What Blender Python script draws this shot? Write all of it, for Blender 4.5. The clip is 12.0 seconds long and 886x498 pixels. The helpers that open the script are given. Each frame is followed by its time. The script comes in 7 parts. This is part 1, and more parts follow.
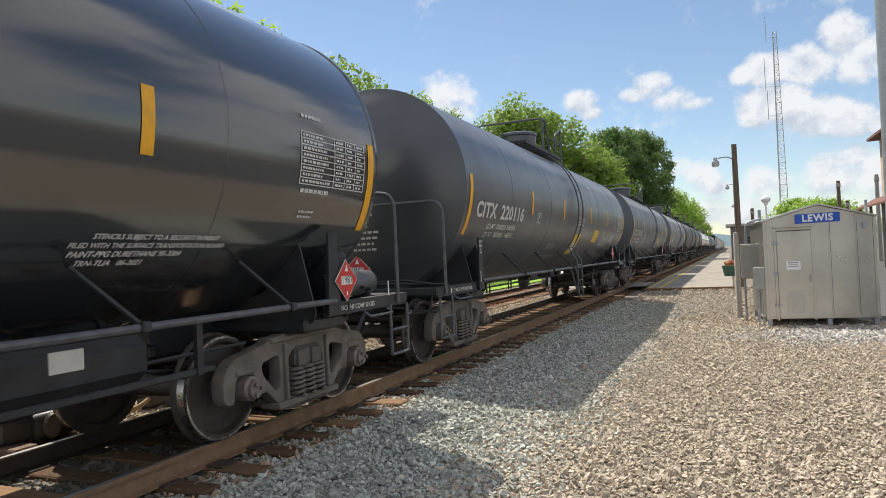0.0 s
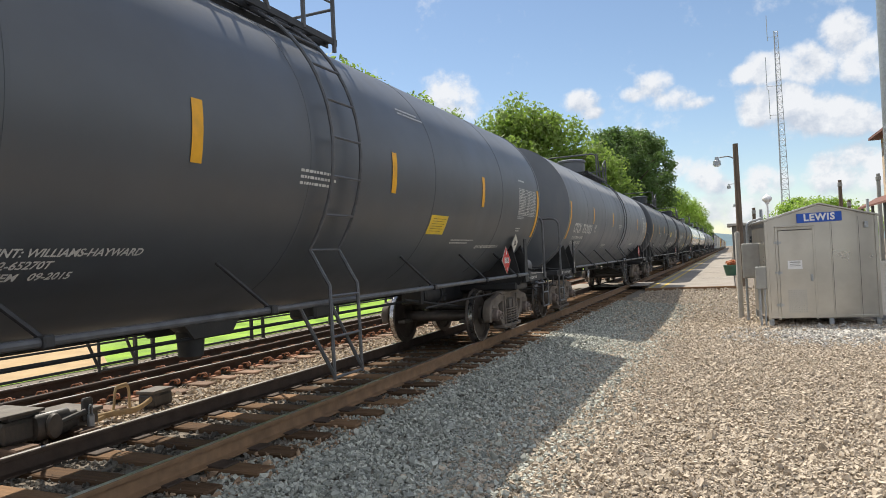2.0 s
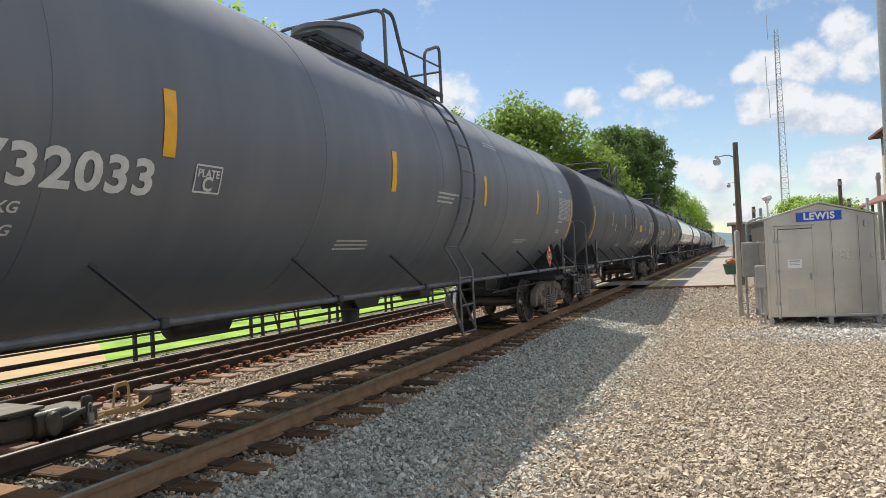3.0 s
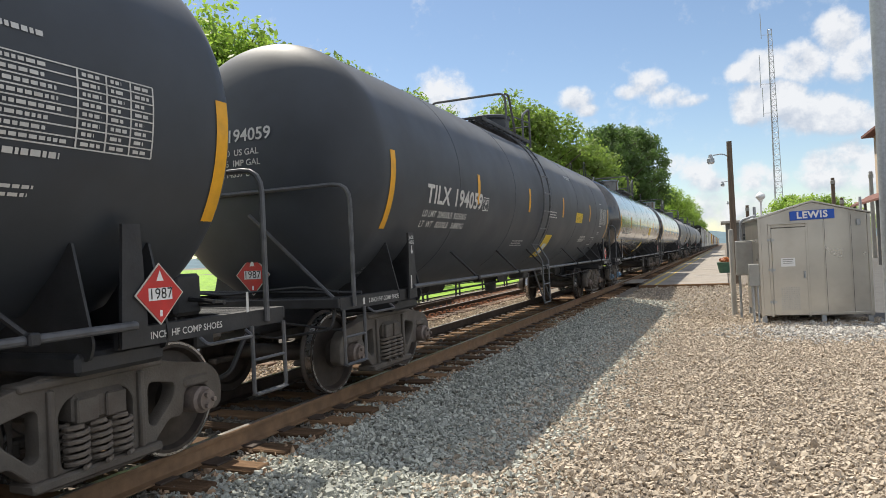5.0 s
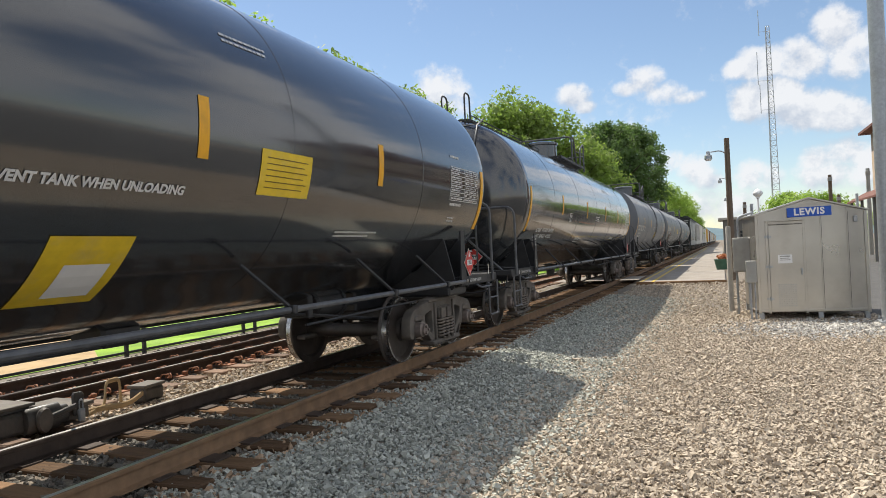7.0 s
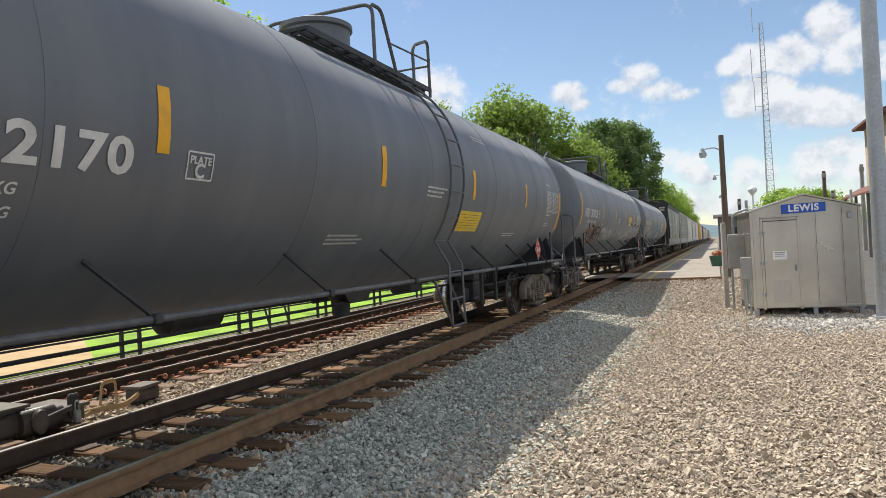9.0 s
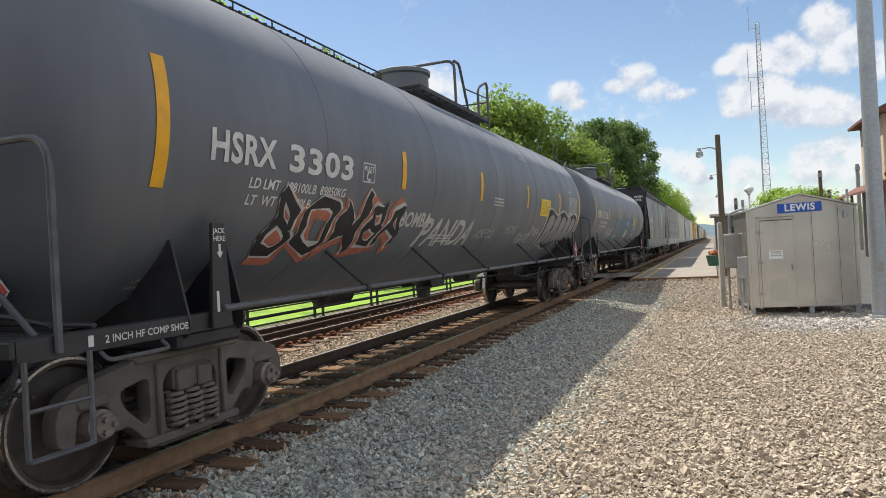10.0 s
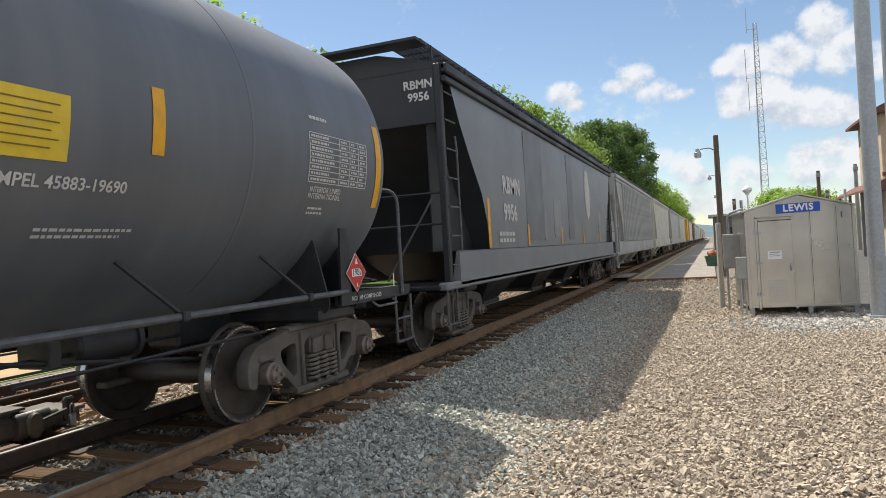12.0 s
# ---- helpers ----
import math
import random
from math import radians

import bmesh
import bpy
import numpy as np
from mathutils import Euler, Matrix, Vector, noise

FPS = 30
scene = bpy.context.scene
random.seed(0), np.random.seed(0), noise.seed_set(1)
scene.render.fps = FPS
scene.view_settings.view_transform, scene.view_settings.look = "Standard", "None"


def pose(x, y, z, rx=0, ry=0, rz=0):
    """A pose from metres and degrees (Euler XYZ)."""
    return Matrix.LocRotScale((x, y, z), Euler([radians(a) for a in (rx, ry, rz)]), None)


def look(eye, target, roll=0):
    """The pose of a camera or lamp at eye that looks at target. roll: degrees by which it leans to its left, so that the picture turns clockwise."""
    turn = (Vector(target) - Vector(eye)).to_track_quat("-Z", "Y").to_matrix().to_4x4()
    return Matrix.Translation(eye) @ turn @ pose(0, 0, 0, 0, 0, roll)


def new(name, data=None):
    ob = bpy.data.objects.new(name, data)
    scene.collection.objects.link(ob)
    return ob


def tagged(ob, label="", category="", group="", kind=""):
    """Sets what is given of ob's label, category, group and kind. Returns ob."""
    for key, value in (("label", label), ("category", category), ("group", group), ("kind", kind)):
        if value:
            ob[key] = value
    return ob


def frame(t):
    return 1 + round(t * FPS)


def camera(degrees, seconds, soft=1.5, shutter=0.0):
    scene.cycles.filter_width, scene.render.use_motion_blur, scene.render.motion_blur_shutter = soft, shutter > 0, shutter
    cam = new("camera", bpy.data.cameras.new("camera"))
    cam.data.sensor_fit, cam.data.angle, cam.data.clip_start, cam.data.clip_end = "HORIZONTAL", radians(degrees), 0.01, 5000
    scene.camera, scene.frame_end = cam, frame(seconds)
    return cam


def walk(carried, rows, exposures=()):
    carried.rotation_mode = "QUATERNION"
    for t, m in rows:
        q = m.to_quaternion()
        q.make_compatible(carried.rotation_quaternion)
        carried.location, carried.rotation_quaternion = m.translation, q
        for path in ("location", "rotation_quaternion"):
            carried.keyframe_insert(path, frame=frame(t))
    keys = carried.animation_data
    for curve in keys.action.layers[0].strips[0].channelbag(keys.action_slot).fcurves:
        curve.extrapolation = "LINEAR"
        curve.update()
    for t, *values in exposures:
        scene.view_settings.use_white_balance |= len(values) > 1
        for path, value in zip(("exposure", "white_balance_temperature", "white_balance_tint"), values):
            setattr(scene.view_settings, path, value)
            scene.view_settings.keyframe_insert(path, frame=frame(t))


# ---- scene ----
# ---- camera ----
cam = camera(67.0, 12.0, soft=0.9)
EYE = (0.0, 0.0, 1.495)


def aim(yaw, pitch, lean):
    """The camera's pose: degrees to the left of the track, up, and the turn about the lens."""
    a, b = radians(yaw), radians(pitch)
    way = Vector((-math.sin(a) * math.cos(b), math.cos(a) * math.cos(b), math.sin(b)))
    return look(EYE, Vector(EYE) + way * 10, lean)


walk(cam, [(t, aim(*r)) for t, r in (
    (0.0, (23.155, 0.867, -2.682)),
    (0.5, (23.354, 0.844, -2.810)),
    (1.0, (23.295, 0.882, -2.996)),
    (1.5, (23.305, 0.865, -2.795)),
    (2.0, (23.267, 0.865, -2.768)),
    (2.5, (23.261, 0.812, -2.733)),
    (3.0, (23.253, 0.737, -2.704)),
    (5.0, (22.809, 0.596, -2.722)),
    (5.5, (22.770, 0.460, -2.730)),
    (6.0, (22.762, 0.354, -2.527)),
    (6.5, (22.681, 0.359, -2.727)),
    (7.0, (22.626, 0.318, -2.740)),
    (9.0, (22.272, 0.174, -3.116)),
    (9.5, (22.002, 0.149, -3.283)),
    (10.0, (22.022, 0.123, -3.141)),
    (10.5, (21.989, 0.137, -3.003)),
    (11.0, (21.969, 0.160, -3.181)),
    (11.5, (21.922, 0.199, -3.265)),
    (12.0, (21.916, 0.239, -3.344)))])

# ---- light ----
SUN_WAY = Vector((0.52, -0.36, -1.0)).normalized()
SUN_EL = math.asin(-SUN_WAY.z)
SUN_AZ = math.atan2(-SUN_WAY.x, -SUN_WAY.y)

world = bpy.data.worlds.new("sky")
scene.world = world
world.use_nodes = True


def make_sky():
    nt = world.node_tree
    nt.nodes.clear()
    out = nt.nodes.new("ShaderNodeOutputWorld")
    bg = nt.nodes.new("ShaderNodeBackground")
    bg.inputs["Strength"].default_value = SKY
    sky = nt.nodes.new("ShaderNodeTexSky")
    sky.sky_type = "NISHITA"
    sky.sun_disc = False
    sky.sun_elevation = SUN_EL
    sky.sun_rotation = SUN_AZ % (2 * math.pi)
    sky.air_density, sky.dust_density, sky.ozone_density = 1.0, 0.2, 0.8
    tc = nt.nodes.new("ShaderNodeTexCoord")

    def node(kind, **kw):
        n = nt.nodes.new(kind)
        for k, v in kw.items():
            if k == "op":
                n.operation = v
        return n

    def mth(op, a, b=None):
        n = node("ShaderNodeMath", op=op)
        for i, v in enumerate((a, b)):
            if v is None:
                continue
            if isinstance(v, (int, float)):
                n.inputs[i].default_value = v
            else:
                nt.links.new(v, n.inputs[i])
        return n.outputs[0]

    sep = nt.nodes.new("ShaderNodeSeparateXYZ")
    nt.links.new(tc.outputs["Generated"], sep.inputs[0])
    x, y, z = sep.outputs
    # wispy edges: the direction is stirred by noise before the banks are drawn
    nz = nt.nodes.new("ShaderNodeTexNoise")
    nz.inputs["Scale"].default_value, nz.inputs["Detail"].default_value = 24.0, 9.0
    nz.inputs["Roughness"].default_value = 0.64
    nt.links.new(tc.outputs["Generated"], nz.inputs["Vector"])
    n2 = nt.nodes.new("ShaderNodeTexNoise")
    n2.inputs["Scale"].default_value, n2.inputs["Detail"].default_value = 9.0, 5.0
    nt.links.new(tc.outputs["Generated"], n2.inputs["Vector"])
    stir = mth("ADD", mth("MULTIPLY", mth("SUBTRACT", nz.outputs["Fac"], 0.5), 4.6),
               mth("MULTIPLY", mth("SUBTRACT", n2.outputs["Fac"], 0.5), 2.6))
    az = mth("MULTIPLY", mth("ARCTAN2", x, y), 57.2958)
    el = mth("MULTIPLY", mth("ARCSINE", z), 57.2958)
    total = below = None
    # cumulus banks: azimuth, elevation, half width, half height in degrees, density
    for a, e, w, hgt, d in CLOUDS:
        u = mth("DIVIDE", mth("SUBTRACT", az, a), w)
        v = mth("DIVIDE", mth("SUBTRACT", el, e), hgt)
        q = mth("SUBTRACT", 1.0, mth("ADD", mth("MULTIPLY", u, u), mth("MULTIPLY", v, v)))
        q = mth("MULTIPLY", mth("MAXIMUM", q, -1.6), d)
        total = q if total is None else mth("MAXIMUM", total, q)
        v = mth("ADD", v, 0.7)
        p = mth("SUBTRACT", 1.0, mth("ADD", mth("MULTIPLY", u, u), mth("MULTIPLY", v, v)))
        below = p if below is None else mth("MAXIMUM", below, p)
    # loose fair-weather banks over the rest of the sky
    n3 = nt.nodes.new("ShaderNodeTexNoise")
    n3.inputs["Scale"].default_value, n3.inputs["Detail"].default_value = 4.2, 5.0
    nt.links.new(tc.outputs["Generated"], n3.inputs["Vector"])
    far = mth("MULTIPLY", mth("SUBTRACT", n3.outputs["Fac"], 0.41), 9.0)
    away = mth("MULTIPLY", mth("MAXIMUM", mth("MAXIMUM", mth("SUBTRACT", az, 15.0), mth("SUBTRACT", -62.0, az)), 0.0), 0.40)
    far = mth("ADD", far, mth("MINIMUM", mth("SUBTRACT", away, 4.5), 0.0))
    total = mth("MAXIMUM", total, far)
    ramp = nt.nodes.new("ShaderNodeMapRange")
    ramp.interpolation_type = "SMOOTHSTEP"
    ramp.inputs["From Min"].default_value, ramp.inputs["From Max"].default_value = -0.55, 1.15
    nt.links.new(mth("ADD", total, stir), ramp.inputs["Value"])
    # cloud light and shade painted in: offset noise and height whiten tops, grey bases
    tint = nt.nodes.new("ShaderNodeMix")
    tint.data_type = "RGBA"
    tint.inputs["A"].default_value = (*CLOUD_BASE, 1)
    tint.inputs["B"].default_value = (*CLOUD_TOP, 1)
    lit = nt.nodes.new("ShaderNodeMapRange")
    lit.inputs["From Min"].default_value, lit.inputs["From Max"].default_value = -0.16, 0.10
    up = nt.nodes.new("ShaderNodeVectorMath")
    up.operation = "ADD"
    up.inputs[1].default_value = (-0.006, 0.0, 0.018)
    nt.links.new(tc.outputs["Generated"], up.inputs[0])
    n4 = nt.nodes.new("ShaderNodeTexNoise")
    n4.inputs["Scale"].default_value, n4.inputs["Detail"].default_value, n4.inputs["Roughness"].default_value = 24.0, 5.0, 0.55
    nt.links.new(up.outputs[0], n4.inputs["Vector"])
    high = mth("MINIMUM", mth("MAXIMUM", mth("SUBTRACT", total, below), -1.0), 1.0)
    nt.links.new(mth("ADD", mth("SUBTRACT", nz.outputs["Fac"], n4.outputs["Fac"]), mth("MULTIPLY", high, 0.10)), lit.inputs["Value"])
    nt.links.new(lit.outputs[0], tint.inputs["Factor"])
    mix = nt.nodes.new("ShaderNodeMix")
    mix.data_type = "RGBA"
    nt.links.new(mth("MULTIPLY", ramp.outputs[0], 0.95), mix.inputs["Factor"])
    nt.links.new(sky.outputs[0], mix.inputs["A"])
    nt.links.new(tint.outputs["Result"], mix.inputs["B"])
    nt.links.new(mix.outputs["Result"], bg.inputs["Color"])
    nt.links.new(bg.outputs[0], out.inputs["Surface"])


SKY = 0.108
CLOUD_TOP, CLOUD_BASE = (6.9, 7.0, 7.2), (4.5, 4.95, 5.7)
CLOUDS = (
    (8.4, 14.3, 1.7, 1.8, 1.4), (6.2, 13.1, 2.1, 1.5, 1.3), (3.5, 13.3, 2.2, 1.3, 1.3), (1.7, 13.1, 1.0, 0.8, 1.1), (9.5, 12.9, 1.9, 1.7, 1.3),
    (11.5, 11.8, 1.3, 1.4, 1.2), (2.7, 10.4, 1.7, 1.5, 1.4), (4.5, 10.6, 1.7, 1.4, 1.3), (6.8, 9.3, 2.3, 1.4, 1.4), (8.5, 8.6, 2.0, 1.2, 1.3),
    (10.3, 8.3, 1.0, 1.0, 1.2), (3.4, 11.3, 0.7, 0.7, 1.2), (-5.1, 13.0, 1.6, 1.1, 1.2), (-6.5, 12.6, 1.1, 0.6, 1.0), (-3.7, 12.0, 1.9, 0.9, 1.1),
    (-2.0, 11.4, 1.4, 0.5, 0.9), (-11.2, 12.4, 1.7, 1.0, 1.3), (-10.2, 11.5, 1.0, 0.5, 1.0), (-3.6, 6.4, 1.3, 1.1, 1.2), (-2.1, 5.6, 1.4, 1.4, 1.2),
    (-0.8, 4.8, 1.5, 0.9, 1.0), (2.3, 4.9, 1.4, 1.3, 1.3), (3.6, 4.4, 1.2, 1.1, 1.1), (7.0, 5.6, 1.6, 1.0, 1.2), (8.7, 5.9, 1.7, 1.1, 1.2),
    (7.8, 4.3, 2.7, 1.3, 1.1), (9.8, 4.9, 1.2, 1.5, 1.1),
    (0.0, 2.6, 11.0, 1.5, 0.7), (14.5, 4.0, 4.0, 2.0, 1.0), (-22.0, 13.3, 2.3, 2.5, 1.2), (-52.0, 22.0, 5.0, 4.0, 1.2), (-34.0, 30.0, 5.0, 2.2, 0.5),
)
make_sky()

sun = new("sun", bpy.data.lights.new("sun", "SUN"))
sun.data.energy, sun.data.angle, sun.data.color = 5.0, radians(0.5), (1.0, 0.93, 0.81)
sun.matrix_world = look((-60, 40, 115), Vector((-60, 40, 115)) + SUN_WAY)
scene.view_settings.exposure = 0.27


# ---- building helpers ----
class Geo:
    """Plain lists of corners and faces."""

    def __init__(self):
        self.v, self.f = [], []

    def add(self, verts, faces):
        n = len(self.v)
        self.v.extend([tuple(p) for p in verts])
        self.f.extend([tuple(i + n for i in q) for q in faces])
        return self

    def box(self, x0, x1, y0, y1, z0, z1, b=0.0, m=None):
        """A box with bevelled edges."""
        if b <= 0:
            vs = [(x, y, z) for x in (x0, x1) for y in (y0, y1) for z in (z0, z1)]
            fs = [(0, 1, 3, 2), (4, 6, 7, 5), (0, 4, 5, 1), (2, 3, 7, 6), (0, 2, 6, 4), (1, 5, 7, 3)]
        else:
            c, hs = ((x0 + x1) / 2, (y0 + y1) / 2, (z0 + z1) / 2), ((x1 - x0) / 2, (y1 - y0) / 2, (z1 - z0) / 2)
            b = min(b, *[k * 0.49 for k in hs])
            vs, ix = [], {}
            for sx in (-1, 1):
                for sy in (-1, 1):
                    for sz in (-1, 1):
                        s = (sx, sy, sz)
                        for ax in range(3):
                            ix[s, ax] = len(vs)
                            vs.append(tuple(c[k] + s[k] * (hs[k] - (0 if k == ax else b)) for k in range(3)))
            fs = []
            for ax in range(3):
                o1, o2 = (ax + 1) % 3, (ax + 2) % 3
                for sg in (-1, 1):
                    q = []
                    for p1, p2 in ((-1, -1), (1, -1), (1, 1), (-1, 1)):
                        s = [0, 0, 0]
                        s[ax], s[o1], s[o2] = sg, p1, p2
                        q.append(ix[tuple(s), ax])
                    fs.append(tuple(q if sg > 0 else q[::-1]))
                for p1 in (-1, 1):
                    for p2 in (-1, 1):
                        lo, hi = [0, 0, 0], [0, 0, 0]
                        lo[ax], hi[ax] = -1, 1
                        lo[o1] = hi[o1] = p1
                        lo[o2] = hi[o2] = p2
                        lo, hi = tuple(lo), tuple(hi)
                        q = [ix[lo, o1], ix[hi, o1], ix[hi, o2], ix[lo, o2]]
                        fs.append(tuple(q if p1 * p2 < 0 else q[::-1]))
            for sx in (-1, 1):
                for sy in (-1, 1):
                    for sz in (-1, 1):
                        s = (sx, sy, sz)
                        q = [ix[s, 0], ix[s, 1], ix[s, 2]]
                        fs.append(tuple(q if sx * sy * sz > 0 else q[::-1]))
        if m is not None:
            vs = [m @ Vector(p) for p in vs]
        return self.add(vs, fs)

    def tube(self, pts, r, seg=8, r2=None, caps=True):
        """A round bar along a line of points."""
        pts = [Vector(p) for p in pts]
        n = len(pts)
        rings, up = [], None
        for i, p in enumerate(pts):
            d = (pts[min(i + 1, n - 1)] - pts[max(i - 1, 0)]).normalized()
            if up is None:
                up = Vector((0, 0, 1)) if abs(d.z) < 0.9 else Vector((1, 0, 0))
            a = d.cross(up).normalized()
            up = a.cross(d).normalized()
            rr = r if r2 is None else r + (r2 - r) * i / max(1, n - 1)
            rings.append([p + (a * math.cos(k) + up * math.sin(k)) * rr for k in [2 * math.pi * j / seg for j in range(seg)]])
        vs = [q for ring in rings for q in ring]
        fs = [(i * seg + j, i * seg + (j + 1) % seg, (i + 1) * seg + (j + 1) % seg, (i + 1) * seg + j)
              for i in range(n - 1) for j in range(seg)]
        if caps:
            fs += [tuple(range(seg))[::-1], tuple((n - 1) * seg + j for j in range(seg))]
        return self.add(vs, fs)

    def bend(self, pts, r, seg=8, rad=0.12):
        """A round bar whose corners are rounded."""
        pts = [Vector(p) for p in pts]
        out = [pts[0]]
        for a, b, c in zip(pts, pts[1:], pts[2:]):
            k = min(rad, (a - b).length * 0.45, (c - b).length * 0.45)
            p, q = b + (a - b).normalized() * k, b + (c - b).normalized() * k
            out += [p.lerp(b, t).lerp(b.lerp(q, t), t) for t in (0, 0.25, 0.5, 0.75, 1)]
        out.append(pts[-1])
        return self.tube(out, r, seg)

    def lathe(self, prof, seg=32, axis="x", at=(0, 0, 0), ring=False):
        """A turned body: (place along the axis, radius) from end to end; a ring closes on itself."""
        vs, fs = [], []
        for u, r in prof:
            for j in range(seg):
                a = 2 * math.pi * j / seg
                c, s = r * math.cos(a), r * math.sin(a)
                p = {"x": (u, c, s), "y": (s, u, c), "z": (c, s, u)}[axis]
                vs.append((p[0] + at[0], p[1] + at[1], p[2] + at[2]))
        for i in range(len(prof) - 1):
            for j in range(seg):
                fs.append((i * seg + j, i * seg + (j + 1) % seg, (i + 1) * seg + (j + 1) % seg, (i + 1) * seg + j))
        if ring:
            k = (len(prof) - 1) * seg
            fs += [(k + j, k + (j + 1) % seg, (j + 1) % seg, j) for j in range(seg)]
        else:
            fs += [tuple(range(seg))[::-1], tuple((len(prof) - 1) * seg + j for j in range(seg))]
        return self.add(vs, fs)

    def plate(self, outline, x0, x1, axis="x"):
        """An outline of (u, z) drawn out between two planes."""
        n = len(outline)
        def at(u, z, k):
            return (k, u, z) if axis == "x" else ((u, k, z) if axis == "y" else (u, z, k))
        vs = [at(u, z, x0) for u, z in outline] + [at(u, z, x1) for u, z in outline]
        fs = [tuple(range(n)), tuple(range(2 * n - 1, n - 1, -1))]
        fs += [(i, i + n, (i + 1) % n + n, (i + 1) % n) for i in range(n)]
        return self.add(vs, fs)

    def mesh(self, name, smooth=35, fix=True):
        me = bpy.data.meshes.new(name)
        me.from_pydata(self.v, [], self.f)
        if fix:
            bm = bmesh.new()
            bm.from_mesh(me)
            bmesh.ops.recalc_face_normals(bm, faces=bm.faces)
            bm.to_mesh(me)
            bm.free()
        if smooth:
            me.shade_smooth()
            me.set_sharp_from_angle(angle=radians(smooth))
        return me


MESHES = {}


def part(name, geo, material, parent, label="", at=None, smooth=35):
    """Links one mesh object under a thing or a part."""
    me = geo if isinstance(geo, bpy.types.Mesh) else geo.mesh(name, smooth)
    if material and not me.materials:
        me.materials.append(material)
    ob = new(name, me)
    if parent:
        ob.parent = parent
    if at:
        ob.matrix_basis = at if isinstance(at, Matrix) else pose(*at)
    if label:
        ob["label"] = label
    return ob


def cached(key, material, make):
    """One mesh for all parts that look alike."""
    k = (key, material.name)
    if k not in MESHES:
        me = make()
        me = me if isinstance(me, bpy.types.Mesh) else me.mesh(key)
        me.materials.append(material)
        MESHES[k] = me
    return MESHES[k]


def thing(name, label, category, group="", kind="", at=None):
    ob = new(name)
    ob.empty_display_size = 0.3
    if at is not None:
        ob.matrix_basis = at if isinstance(at, Matrix) else pose(*at)
    return tagged(ob, label, category, group, kind)


def holed(outer, holes, half, bevel):
    """A flat casting with openings, drawn out to both sides of its plane, in (u, z)."""
    cu = bpy.data.curves.new("casting", "CURVE")
    cu.dimensions, cu.fill_mode, cu.extrude, cu.bevel_depth, cu.bevel_resolution = "2D", "BOTH", half, bevel, 1
    for loop in (outer, *holes):
        sp = cu.splines.new("POLY")
        sp.points.add(len(loop) - 1)
        for p, (u, z) in zip(sp.points, loop):
            p.co = (u, z, 0, 1)
        sp.use_cyclic_u = True
    tmp = bpy.data.objects.new("casting", cu)
    me = bpy.data.meshes.new_from_object(tmp)
    bpy.data.objects.remove(tmp)
    bpy.data.curves.remove(cu)
    # u runs along y, z up, the thickness along x
    me.transform(Matrix(((0, 0, 1, 0), (1, 0, 0, 0), (0, 1, 0, 0), (0, 0, 0, 1))))
    return me


def rounded(pts, r, n=4):
    """An outline with its corners rounded."""
    out = []
    m = len(pts)
    for i in range(m):
        a, b, c = Vector(pts[i - 1]), Vector(pts[i]), Vector(pts[(i + 1) % m])
        k = min(r, (a - b).length * 0.45, (c - b).length * 0.45)
        p, q = b + (a - b).normalized() * k, b + (c - b).normalized() * k
        for j in range(n + 1):
            t = j / n
            out.append(tuple(p.lerp(b, t).lerp(b.lerp(q, t), t)))
    return out


def lettering(text, size, slant=0.0, bold=0.0, spread=1.0, align="CENTER"):
    """The corners and faces of words in the plane, cut fine enough to lie on a curved shell."""
    cu = bpy.data.curves.new("words", "FONT")
    cu.body, cu.size, cu.shear, cu.offset, cu.space_character = text, size, slant, bold, spread
    cu.align_x, cu.align_y, cu.fill_mode, cu.resolution_u = align, "CENTER", "FRONT", 3
    tmp = bpy.data.objects.new("words", cu)
    me = bpy.data.meshes.new_from_object(tmp)
    bpy.data.objects.remove(tmp)
    bpy.data.curves.remove(cu)
    bm = bmesh.new()
    bm.from_mesh(me)
    bpy.data.meshes.remove(me)
    if bm.verts:
        lo, hi = min(v.co.y for v in bm.verts), max(v.co.y for v in bm.verts)
        k = max(0, int((hi - lo) / 0.09))
        for i in range(1, k + 1):
            h = lo + (hi - lo) * i / (k + 1)
            bmesh.ops.bisect_plane(bm, geom=bm.verts[:] + bm.edges[:] + bm.faces[:], plane_co=(0, h, 0), plane_no=(0, 1, 0))
    bm.verts.ensure_lookup_table()
    vs, fs = [tuple(v.co) for v in bm.verts], [tuple(v.index for v in f.verts) for f in bm.faces]
    bm.free()
    return vs, fs


